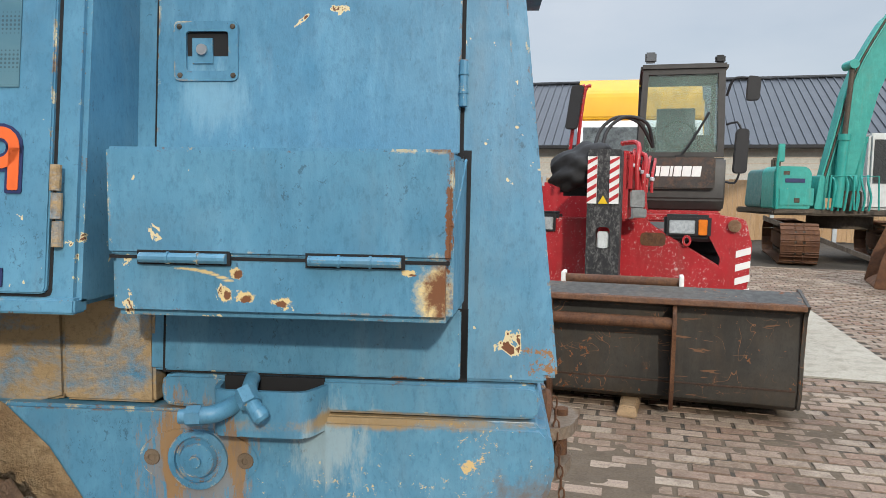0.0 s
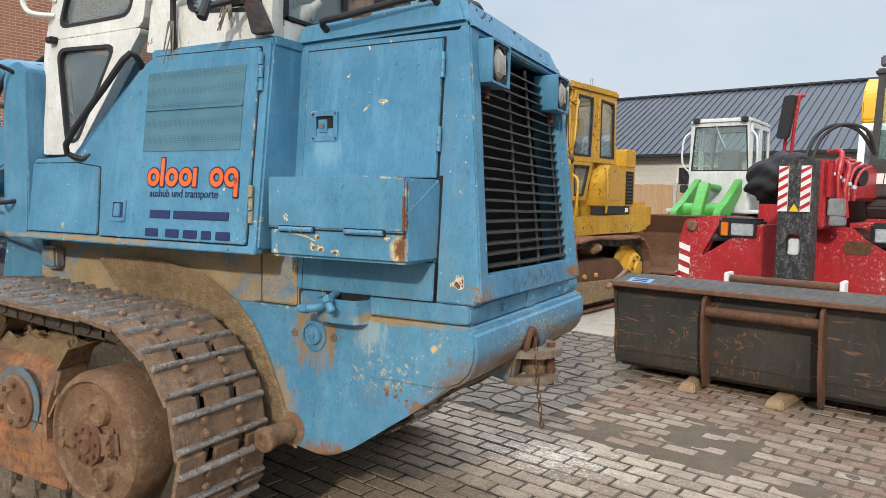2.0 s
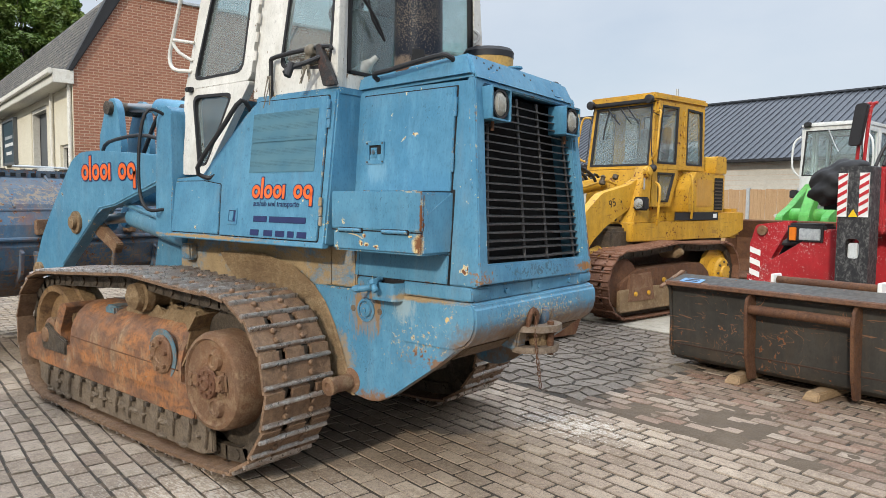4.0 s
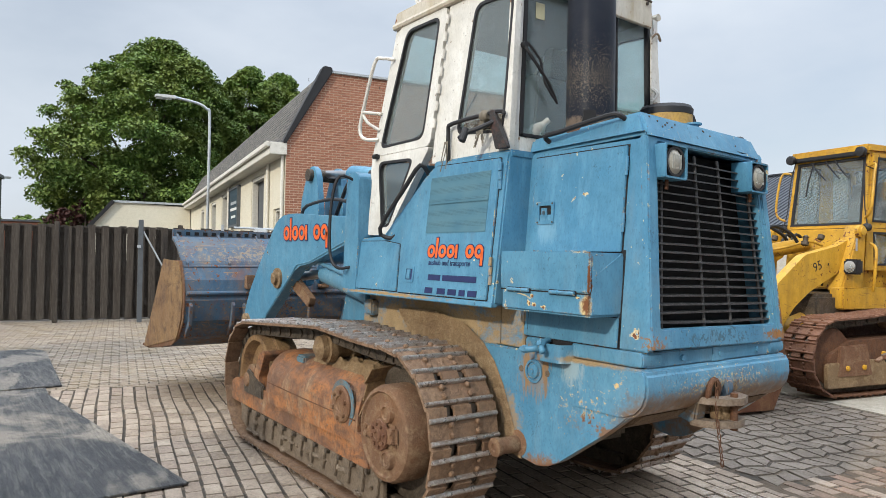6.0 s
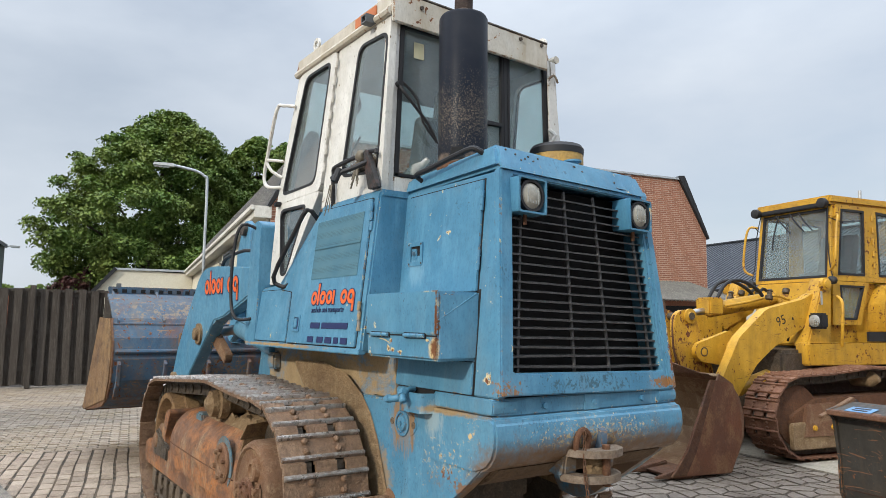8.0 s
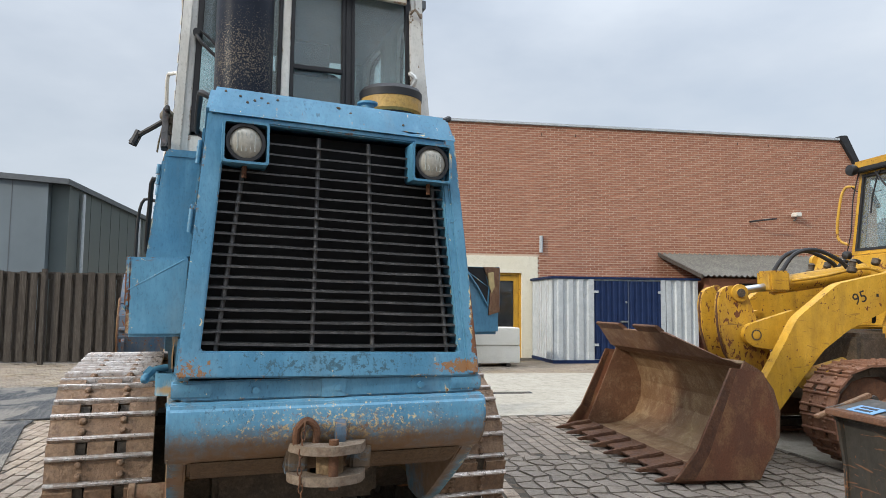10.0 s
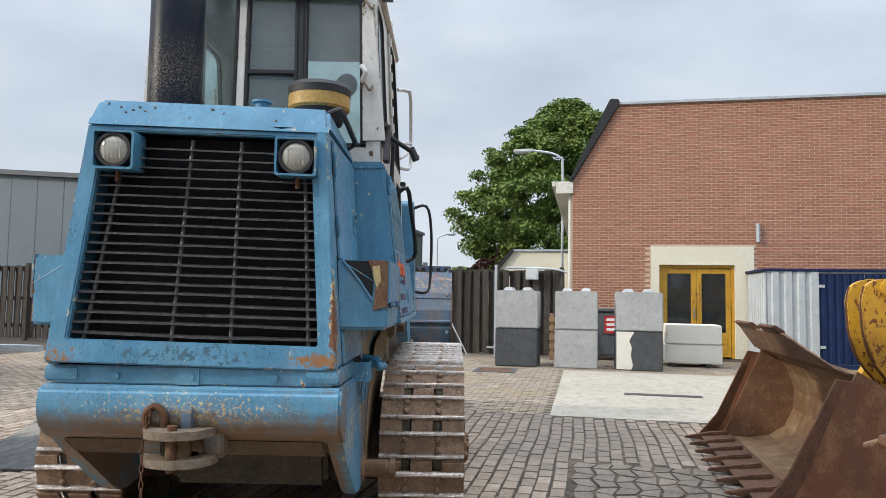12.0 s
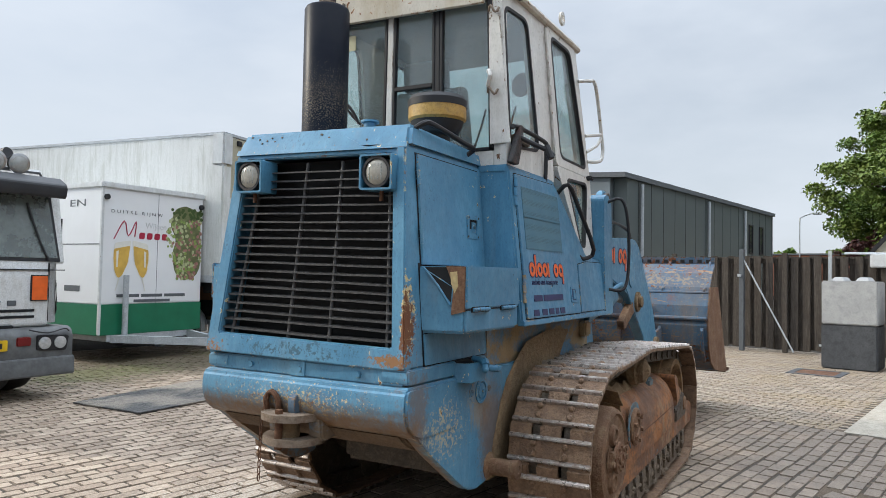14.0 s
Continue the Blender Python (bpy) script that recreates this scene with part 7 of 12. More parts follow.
# frayed rope end tied to the deck rail
rr = random.Random(8)
rope = part("rope_knot", lathe(B(), [(0.012, 0), (0.03, 0.01), (0.035, 0.035), (0.02, 0.06)], (-0.98, C - 0.668, 2.31), (1, 0, 0), 12), plain("frayed_rope", (0.20, 0.175, 0.135), 0.9, 0, 0.5, 60), loader, "grey frayed rope")
for k in range(14):
    x = (-0.955 if k < 10 else -1.30) + rr.uniform(-0.025, 0.025)
    hz = 2.31 if k < 10 else 2.21
    part("rope_strand", tube(B(), [(x, C - 0.675, hz), (x + rr.uniform(-0.02, 0.02), C - 0.69, hz - 0.07), (x + rr.uniform(-0.04, 0.04), C - 0.70 - rr.uniform(0, 0.01), hz - 0.15 + rr.uniform(-0.03, 0.03))], 0.003, 5, 2), plain("frayed_rope", (0.30, 0.25, 0.17), 0.9) if k == 0 else bpy.data.materials["frayed_rope"], rope)

# cab of the blue loader
CAB_K, CAB_Z = 0.045, 2.2
def cab_side_part(name, bm, mat_, s, parent=None, label=""):
    return part(name, sheared(bm, CAB_K, CAB_Z, -s), mat_, loader if parent is None else parent, label)
for s in (-1, 1):
    y1, y0 = side(s, 0.637), side(s, 0.597)
    up_o = [(-2.195, 2.215), (-1.515, 2.215), (-1.40, 3.065), (-1.955, 3.065)]
    up_i = [(-2.115, 2.270), (-1.600, 2.275), (-1.478, 3.015), (-1.850, 3.020)]
    lo_o = [(-2.235, 1.665), (-1.965, 1.665), (-1.515, 2.213), (-2.195, 2.213)]
    lo_i = [(-2.045, 1.725), (-1.960, 1.725), (-1.700, 2.150), (-2.125, 2.165)]
    qu_o = [(-1.500, 2.10), (-0.775, 2.10), (-0.775, 3.065), (-1.392, 3.065)]
    qu_i = [(-1.252, 2.255), (-0.835, 2.215), (-0.800, 2.975), (-1.125, 2.995)]
    door = cab_side_part("cab_door", ring(B(), rounded(up_o, 0.05), rounded(up_i, 0.07), 'y', y0, y1 + s * 0.012), WHITE, s, None, "white cab door with two panes")
    cab_side_part("door_foot", ring(B(), rounded(lo_o, 0.04), rounded(lo_i, 0.06), 'y', y0, y1 + s * 0.012), WHITE, s, door)
    cab_side_part("quarter_panel", ring(B(), rounded(qu_o, 0.01), rounded(qu_i, 0.09), 'y', y0, y1), WHITE, s)
    for pts, nm in ((up_i, "door_pane"), (lo_i, "foot_pane"), (qu_i, "quarter_pane")):
        pane = cab_side_part(nm, prism(B(), rounded(inset(pts, -0.004), 0.07), 'y', side(s, 0.626), side(s, 0.630)), GLASS, s, door if nm != "quarter_pane" else None)
        cab_side_part("rubber_seal", ring(B(), rounded(inset(pts, -0.008), 0.07), rounded(inset(pts, 0.009), 0.065), 'y', side(s, 0.622), y1 + s * (0.014 if nm != "quarter_pane" else 0.003)), BLACK, s, pane)
    for k in range(7):
        z = 2.32 + k * 0.105
        x = -1.50 + (z - 2.215) * 0.135
        cab_side_part("door_hinge", cyl(B(), (x + 0.012, y1 + s * 0.018, z), (x + 0.020, y1 + s * 0.018, z + 0.055), 0.011, seg=8), WHITE, s, door)
    cab_side_part("door_latch", box(B(), -2.17, -2.12, y1, y1 + s * 0.05, 2.195, 2.225, 0.006), BLACK, s, door)
    part("cab_grab_rail", tube(B(), [(-1.98, side(s, 0.63), 2.855), (-2.05, side(s, 0.68), 2.87), (-2.11, side(s, 0.71), 2.845), (-2.254, side(s, 0.71), 2.55), (-2.30, side(s, 0.71), 2.42), (-2.26, side(s, 0.70), 2.345), (-2.15, side(s, 0.64), 2.33)], 0.0125, 8, 4), WHITE, loader, "white tubular grab rail")
    part("cab_rail_rung", tube(B(), [(-2.25, side(s, 0.71), 2.53), (-2.12, side(s, 0.64), 2.505)], 0.011, 8, 1), WHITE, loader)
    part("cab_rail_rung", tube(B(), [(-2.255, side(s, 0.71), 2.51), (-2.22, side(s, 0.69), 2.45), (-2.14, side(s, 0.64), 2.395)], 0.011, 8, 2), WHITE, loader)
    cab_side_part("front_post", prism(B(), [(-2.28, 1.66), (-2.237, 1.66), (-2.197, 2.215), (-1.957, 3.065), (-2.01, 3.065), (-2.25, 2.2)], 'y', side(s, 0.55), y1 - s * 0.002), WHITE, s)
    part("roof_gutter", tube(B(), [(-2.02, side(s, 0.605), 3.085), (-0.77, side(s, 0.605), 3.085)], 0.024, 8, 1), ROOFWHITE, loader, "grimy roof gutter")
    for x in (-1.74, -0.89):
        part("lifting_eye", ring(B(), [(x + 0.045 * math.cos(i * math.pi / 6), 3.215 + 0.045 * math.sin(i * math.pi / 6)) for i in range(12)], [(x + 0.022 * math.cos(i * math.pi / 6), 3.215 + 0.022 * math.sin(i * math.pi / 6)) for i in range(12)], 'y', side(s, 0.585), side(s, 0.600)), WHITE, loader)
# rear wall of the cab with three panes
RX = -0.785
HALF_B, HALF_T = 0.632, 0.598
def cab_y(u, z):
    """u from 0 (left end) to 1 across the rear wall."""
    h = HALF_B + (HALF_T - HALF_B) * (z - 2.12) / 0.95
    return C - h + 2 * h * u
def rear_strip(u0, u1, z0, z1, name, mat_, th=0.04, x=RX, parent=None):
    return part(name, hull8(B(), [(x - th, cab_y(u0, z0), z0), (x, cab_y(u0, z0), z0), (x, cab_y(u1, z0), z0), (x - th, cab_y(u1, z0), z0)],
                            [(x - th, cab_y(u0, z1), z1), (x, cab_y(u0, z1), z1), (x, cab_y(u1, z1), z1), (x - th, cab_y(u1, z1), z1)], 0.004), mat_, loader if parent is None else parent)
rear_strip(0.0, 0.055, 2.10, 3.07, "rear_post", WHITE, 0.05)
rear_strip(0.945, 1.0, 2.10, 3.07, "rear_post", WHITE, 0.05)
rear_strip(0.055, 0.945, 3.035, 3.07, "rear_header", WHITE)
rear_strip(0.055, 0.945, 2.10, 2.19, "rear_sill", WHITE)
PANES = ((0.075, 0.375), (0.435, 0.640), (0.690, 0.925))
for u0, u1 in PANES:
    rear_strip(u0 - 0.004, u1 + 0.004, 2.21, 3.02, "rear_pane", GLASS, 0.006, RX - 0.015)
for u0, u1 in ((0.055, 0.078), (0.372, 0.388), (0.422, 0.438), (0.637, 0.652), (0.678, 0.693), (0.922, 0.945)):
    rear_strip(u0, u1, 2.19, 3.035, "pane_seal", BLACK, 0.03, RX + 0.004)
for z in (2.19, 3.016):
    rear_strip(0.056, 0.944, z, z + 0.02, "pane_seal", BLACK, 0.03, RX + 0.004)
rear_strip(0.388, 0.422, 2.19, 3.035, "rear_mullion", WHITE, 0.03, RX + 0.002)
rear_strip(0.652, 0.678, 2.19, 3.035, "rear_mullion", BLACK, 0.03, RX + 0.002)
rear_strip(0.435, 0.640, 2.575, 2.60, "pane_divider", BLACK, 0.025, RX + 0.008)
part("wiper", tube(B(), [(RX + 0.02, C - 0.545, 2.68), (RX + 0.035, C - 0.52, 2.635), (RX + 0.03, C - 0.37, 2.50), (RX + 0.03, C - 0.31, 2.405)], 0.009, 6, 2), BLACK, loader, "black window wiper")
part("wiper_blade", tube(B(), [(RX + 0.025, C - 0.53, 2.70), (RX + 0.03, C - 0.44, 2.62), (RX + 0.028, C - 0.40, 2.50), (RX + 0.028, C - 0.30, 2.40)], 0.007, 6, 2), BLACK, loader)
part("wiper_motor", cyl(B(), (RX, C - 0.545, 2.69), (RX + 0.03, C - 0.545, 2.69), 0.017, seg=12), BLACK, loader)
part("pane_sticker", box(B(), RX - 0.012, RX - 0.010, C - 0.44, C - 0.375, 2.865, 2.955), plain("yellowed_paper", (0.55, 0.52, 0.34), 0.7), loader, "yellowed paper sticker")
for u in (0.93,):
    part("window_catch", tube(B(), [(RX + 0.02, cab_y(u, 2.55), 2.62), (RX + 0.05, cab_y(u + 0.02, 2.55), 2.58), (RX + 0.03, cab_y(u, 2.5), 2.53)], 0.012, 6, 3), WHITE, loader)
bm = hull8(B(), [(-2.03, C - 0.615, 3.07), (-0.755, C - 0.605, 3.07), (-0.755, C + 0.535, 3.06), (-2.03, C + 0.58, 3.07)],
           [(-2.0, C - 0.610, 3.180), (-0.76, C - 0.603, 3.192), (-0.76, C + 0.50, 3.155), (-2.0, C + 0.56, 3.160)], 0.008)
roof = part("cab_roof", bm, ROOFWHITE, loader, "grimy white cab roof")
part("roof_rear_board", hull8(B(), [(-0.765, C - 0.604, 3.018), (-0.742, C - 0.604, 3.018), (-0.742, C + 0.505, 2.985), (-0.765, C + 0.505, 2.985)], [(-0.765, C - 0.604, 3.188), (-0.742, C - 0.604, 3.188), (-0.742, C + 0.50, 3.150), (-0.765, C + 0.50, 3.150)], 0.005), ROOFWHITE, roof)
part("drip_edge", tube(B(), [(-0.746, C - 0.606, 3.192), (-0.746, C + 0.50, 3.154)], 0.008, 6, 1), GREASE, roof)
part("post_flap", hull8(B(), [(-0.775, C + 0.545, 2.22), (-0.765, C + 0.545, 2.22), (-0.765, C + 0.665, 2.22), (-0.775, C + 0.665, 2.22)], [(-0.775, C + 0.525, 2.965), (-0.765, C + 0.525, 2.965), (-0.765, C + 0.585, 2.965), (-0.775, C + 0.585, 2.965)], 0.003), WHITE, loader, "white edge plate of the cab post")
for z_ in (2.50, 2.94):
    part("post_clip", tube(B(), [(-0.76, C + 0.53, z_), (-0.735, C + 0.55, z_ + 0.02), (-0.735, C + 0.58, z_ - 0.02), (-0.758, C + 0.59, z_ + 0.01)], 0.007, 6, 3), HITCHRUST, loader)
for y in (C - 0.43, C - 0.1, C + 0.28, C + 0.45):
    part("roof_bolt", cyl(B(), (-0.744, y, 3.13), (-0.732, y, 3.13), 0.012, seg=8), GREASE, roof)
part("orange_decal", box(B(), -1.16, -0.92, C - 0.617, C - 0.607, 3.11, 3.165), plain("faded_orange", (0.5, 0.16, 0.06), 0.6), roof)
for s in (-1, 1):
    part("roof_lamp_stub", ring(B(), [(-0.985, 3.062), (-0.925, 3.062), (-0.925, 3.108), (-0.985, 3.108)], [(-0.977, 3.07), (-0.933, 3.07), (-0.933, 3.10), (-0.977, 3.10)], 'y', side(s, 0.61), side(s, 0.672)), PLASTIC, loader)
# windscreen and inside
bm = hull8(B(), [(-2.225, C - 0.56, 2.2), (-2.215, C - 0.56, 2.2), (-2.215, C + 0.56, 2.2), (-2.225, C + 0.56, 2.2)],
           [(-1.985, C - 0.54, 3.06), (-1.975, C - 0.54, 3.06), (-1.975, C + 0.54, 3.06), (-1.985, C + 0.54, 3.06)])
part("windscreen", bm, GLASS, loader)
part("front_cowl", hull8(B(), [(-2.30, C - 0.58, 1.3), (-2.22, C - 0.58, 1.3), (-2.22, C + 0.58, 1.3), (-2.30, C + 0.58, 1.3)], [(-2.235, C - 0.57, 2.2), (-2.205, C - 0.57, 2.2), (-2.205, C + 0.57, 2.2), (-2.235, C + 0.57, 2.2)]), BLUE, loader)
part("cab_floor", box(B(), -2.2, -0.80, C - 0.56, C + 0.56, 1.62, 1.66), DARK, loader)
part("headliner", box(B(), -1.98, -0.80, C - 0.57, C + 0.57, 3.052, 3.066), plain("grey_headlining", (0.30, 0.30, 0.30), 0.9), loader)
part("rear_bulkhead", box(B(), -0.85, -0.82, C - 0.56, C + 0.56, 1.66, 2.15), PLASTIC, loader)
bm = B()
prism(bm, rounded([(-1.55, 1.95), (-1.05, 1.95), (-0.98, 2.62), (-1.10, 2.65), (-1.20, 2.10), (-1.55, 2.08)], 0.05, 3), 'y', C - 0.24, C + 0.24, 0.03)
part("driver_seat", bm, PLASTIC, loader, "dark driver's seat")
part("seat_headrest", prism(B(), rounded([(-1.06, 2.62), (-0.98, 2.62), (-0.96, 2.80), (-1.04, 2.80)], 0.03, 3), 'y', C - 0.14, C + 0.14, 0.02), PLASTIC, loader)
part("seat_post", box(B(), -1.45, -1.1, C - 0.15, C + 0.15, 1.66, 1.95), DARK, loader)
part("cab_mirror", lathe(B(), [(0.02, 0), (0.09, 0.01), (0.09, 0.03), (0.02, 0.04)], (-1.75, C - 0.35, 2.88), (1, 0.3, 0), 16), BLACK, loader)
part("cab_mirror", lathe(B(), [(0.02, 0), (0.08, 0.01), (0.08, 0.03), (0.02, 0.04)], (-1.80, C + 0.30, 2.82), (1, -0.3, 0), 16), BLACK, loader)
for y in (C - 0.1, C + 0.14):
    part("screen_wiper", tube(B(), [(-2.05, y, 2.75), (-2.12, y - 0.12, 2.5), (-2.16, y - 0.28, 2.35)], 0.008, 6, 2), BLACK, loader)
bm = B()
lathe(bm, [(0.035, 0), (0.045, 0.01), (0.045, 0.14), (0.02, 0.18), (0.016, 0.22)], (-0.90, C - 0.45, 2.16), (0.5, 0.3, 0.5), 14)
part("plastic_bottle", bm, LENS, loader, "empty clear bottle behind the rear pane")
# exhaust and air pre-cleaner
EX, EY = -0.475, 1.595
ex = part("exhaust_silencer", lathe(B(), [(0.10, 2.12), (0.128, 2.14), (0.130, 2.2), (0.126, 2.24), (0.126, 2.985), (0.118, 3.0), (0.045, 3.004)], (EX, EY, 0), (0, 0, 1), 36), SOOT, loader, "sooty black exhaust silencer with bare patches")
part("exhaust_collar", lathe(B(), [(0.10, 2.15), (0.133, 2.155), (0.133, 2.215), (0.10, 2.22)], (EX, EY, 0), (0, 0, 1), 36), DKRUST, ex)
part("drain_hole", hull8(B(), [(EX + 0.06, EY - 0.125, 2.225), (EX + 0.115, EY - 0.075, 2.225), (EX + 0.09, EY - 0.05, 2.225), (EX + 0.03, EY - 0.1, 2.225)], [(EX + 0.07, EY - 0.12, 2.285), (EX + 0.11, EY - 0.08, 2.285), (EX + 0.09, EY - 0.05, 2.285), (EX + 0.03, EY - 0.1, 2.285)]), DARK, ex)
part("tail_pipe", tube(B(), [(EX, EY, 2.99), (EX, EY, 3.07), (EX + 0.008, EY, 3.14), (EX + 0.04, EY + 0.005, 3.21), (EX + 0.095, EY + 0.015, 3.255)], 0.048, 16, 5), PIPEBLACK, ex, "rust-brown bent tail pipe")
part("pipe_bore", cyl(B(), (EX + 0.093, EY + 0.0145, 3.2535), (EX + 0.098, EY + 0.0155, 3.2575), 0.042, seg=20), DARK, ex)
part("pipe_clamp", lathe(B(), [(0.049, 3.005), (0.055, 3.01), (0.055, 3.03), (0.049, 3.035)], (EX, EY, 0), (0, 0, 1), 24), HITCHRUST, ex)
FX0, FY0 = -0.52, 2.295
pc = part("air_precleaner", lathe(B(), [(0.06, 2.09), (0.07, 2.195), (0.11, 2.205), (0.13, 2.24), (0.138, 2.27)], (FX0, FY0, 0.035), (0, 0, 1), 32), BLACK, loader, "black air pre-cleaner with yellow bowl")
part("yellow_bowl", lathe(B(), [(0.139, 2.268), (0.150, 2.28), (0.150, 2.345), (0.135, 2.36)], (FX0, FY0, 0.035), (0, 0, 1), 32), worn("dusty_ochre_bowl", (0.42, 0.24, 0.05), (0.48, 0.30, 0.09), (0.26, 0.17, 0.07), 6, 22, 0.5, 0, 0.2), pc, "scuffed yellow bowl")
part("cap", lathe(B(), [(0.152, 2.34), (0.154, 2.375), (0.14, 2.395), (0.06, 2.405), (0.02, 2.406)], (FX0, FY0, 0.035), (0, 0, 1), 32), BLACK, pc)
bm = B()
lathe(bm, [(0.055, 2.16), (0.055, 2.185), (0.03, 2.19), (0.03, 2.215), (0.045, 2.216), (0.045, 2.225)], (-0.20, 2.10, 0.04), (0, 0, 1), 16)
box(bm, -0.24, -0.16, 2.06, 2.14, 2.18, 2.215, 0.008)
part("filler_cap", bm, BLUE, loader)

# lift arms, linkage and bucket
for s in (-1, 1):
    ya, yb = (side(s, 0.60), side(s, 0.695)) if s < 0 else (side(s, 0.53), side(s, 0.61))
    pr = [(-2.40, 1.80), (-2.44, 1.62), (-3.12, 1.45), (-3.36, 1.42), (-3.52, 1.30), (-4.02, 0.95), (-4.20, 0.78), (-4.48, 0.74), (-4.62, 0.86), (-4.42, 1.18), (-4.20, 1.42), (-3.82, 1.80), (-3.66, 1.86), (-3.4, 1.865)]
    arm = part("lift_arm", prism(B(), rounded(pr, 0.06, 3), 'y', ya, yb, 0.008), BLUE, loader, "blue lift arm with worn paint")
    pin = part("arm_pin", lathe(B(), [(0.09, 0), (0.09, 0.02), (0.05, 0.022), (0.05, 0.05), (0.02, 0.055)], (-3.75, yb, 1.31), (0, s, 0), 20), EARTH, arm)
    part("bucket_pin", lathe(B(), [(0.08, 0), (0.08, 0.03), (0.03, 0.035)], (-4.48, yb, 0.87), (0, s, 0), 20), EARTH, arm)
    part("lift_cylinder", lathe(B(), [(0.06, 0), (0.085, 0.01), (0.085, 0.80), (0.07, 0.82)], (-2.36, side(s, 0.52), 1.235), (-0.985, 0, 0.17), 22), BLUE, loader)
    part("cylinder_rod", cyl(B(), (-3.15, side(s, 0.52), 1.37), (-3.72, side(s, 0.52), 1.465 - 0.14), 0.04, seg=16), CHROME, loader)
    part("cylinder_pipe", tube(B(), [(-2.40, side(s, 0.62), 1.33), (-2.7, side(s, 0.62), 1.39), (-3.18, side(s, 0.62), 1.47), (-3.24, side(s, 0.58), 1.44)], 0.018, 8, 3), BLUE, loader)
    part("arm_valve", box(B(), -2.66, -2.44, side(s, 0.50), side(s, 0.60), 1.66, 1.95, 0.02), BLUE, loader)
    part("hose", tube(B(), [(-2.40, side(s, 0.66), 2.02), (-2.50, side(s, 0.64), 2.05), (-2.56, side(s, 0.60), 1.92), (-2.52, side(s, 0.56), 1.7)], 0.02, 8, 4), BLACK, loader)
    part("arm_guard_rail", tube(B(), [(-2.62, side(s, 0.60), 1.92), (-2.9, side(s, 0.62), 1.96), (-3.35, side(s, 0.62), 1.93), (-3.45, side(s, 0.62), 1.86)], 0.014, 8, 3), BLACK, loader)
    def on_arm(x, z, lift, s=s, yb=yb):
        return Vector((x, yb + s * (lift + 0.0015), z))
    mark_shapes(loader, -3.64 if s < 0 else -2.52, -s * 1.0, 1.70, 1.55, on_arm, "orange shape of the firm's mark on the arm")
part("cross_tube", cyl(B(), (-3.55, C - 0.62, 1.55), (-3.55, C + 0.62, 1.55), 0.11, seg=20), BLUE, loader)
part("front_frame", prism(B(), [(-3.1, 0.95), (-2.4, 0.95), (-2.4, 1.95), (-2.62, 1.95), (-2.95, 1.5)], 'y', C - 0.42, C + 0.42, 0.02), BLUE, loader)
bell = [(-4.50, 2.02), (-4.34, 2.36), (-4.22, 2.40), (-4.14, 2.30), (-4.08, 1.95), (-4.2, 1.5), (-4.6, 1.2), (-4.72, 1.28), (-4.45, 1.65)]
for dy in (-0.16, 0.10):
    part("tilt_lever", prism(B(), rounded(bell, 0.05, 3), 'y', C + dy, C + dy + 0.06, 0.01), BLUE, loader)
part("lever_pin", cyl(B(), (-4.26, C - 0.2, 2.30), (-4.26, C + 0.2, 2.30), 0.06, seg=18), GREASE, loader)
part("tilt_cylinder", lathe(B(), [(0.06, 0), (0.085, 0.01), (0.085, 1.0), (0.06, 1.02)], (-2.7, C, 2.14), (-0.985, 0, 0.13), 22), BLUE, loader)
part("tilt_rod", cyl(B(), (-3.68, C, 2.27), (-4.26, C, 2.32), 0.04, seg=16), CHROME, loader)
part("tilt_link", box(B(), -4.95, -4.6, C - 0.06, C + 0.06, 1.2, 1.30, 0.02), BLUE, loader)

# hoses and fittings over the arms
for k, (y0, y1) in enumerate(((-0.34, -0.10), (-0.26, 0.02), (0.22, 0.08), (0.36, 0.14))):
    part("linkage_hose", tube(B(), [(-2.55, C + y0, 1.95), (-2.75, C + y0, 2.16 + 0.02 * k), (-3.0, C + (y0 + y1) / 2, 2.20), (-3.25, C + y1, 2.12)], 0.020, 8, 4), BLACK, loader)
for s in (-1, 1):
    yb = side(s, 0.695 if s < 0 else 0.61)
    part("hose_union", lathe(B(), [(0.025, 0), (0.04, 0.01), (0.04, 0.05), (0.025, 0.06), (0.025, 0.09)], (-2.52, side(s, 0.55), 1.96), (0, 0, 1), 10), GREASE, loader)
    part("hose_union", lathe(B(), [(0.025, 0), (0.038, 0.01), (0.038, 0.05), (0.02, 0.07)], (-2.60, side(s, 0.55), 1.96), (-0.3, 0, 1), 10), BLUE, loader)
    part("arm_hose", tube(B(), [(-2.52, side(s, 0.55), 2.05), (-2.62, side(s, 0.57), 2.12), (-2.85, side(s, 0.52), 2.05), (-3.15, side(s, 0.45), 1.85)], 0.016, 8, 4), BLACK, loader)
    part("arm_rib", box(B(), -3.52, -3.46, side(s, 0.40), side(s, 0.60), 1.44, 1.66, 0.01), BLUE, loader)
    part("arm_stop", prism(B(), rounded([(-3.62, 1.22), (-3.30, 1.08), (-3.26, 1.16), (-3.58, 1.32)], 0.02, 2), 'y', side(s, 0.56), side(s, 0.62), 0.006), RUSTY, loader, "rusty steel stay")
    part("arm_edge_weld", tube(B(), [(-2.46, yb + s * 0.002, 1.64), (-3.12, yb + s * 0.002, 1.465), (-3.36, yb + s * 0.002, 1.435), (-3.52, yb + s * 0.002, 1.315), (-4.02, yb + s * 0.002, 0.965)], 0.006, 6, 1), BLUE, loader)
part("lever_hose", tube(B(), [(-3.7, C + 0.1, 2.24), (-3.55, C + 0.16, 2.38), (-3.3, C + 0.12, 2.36), (-3.1, C + 0.05, 2.22)], 0.018, 8, 4), BLACK, loader)


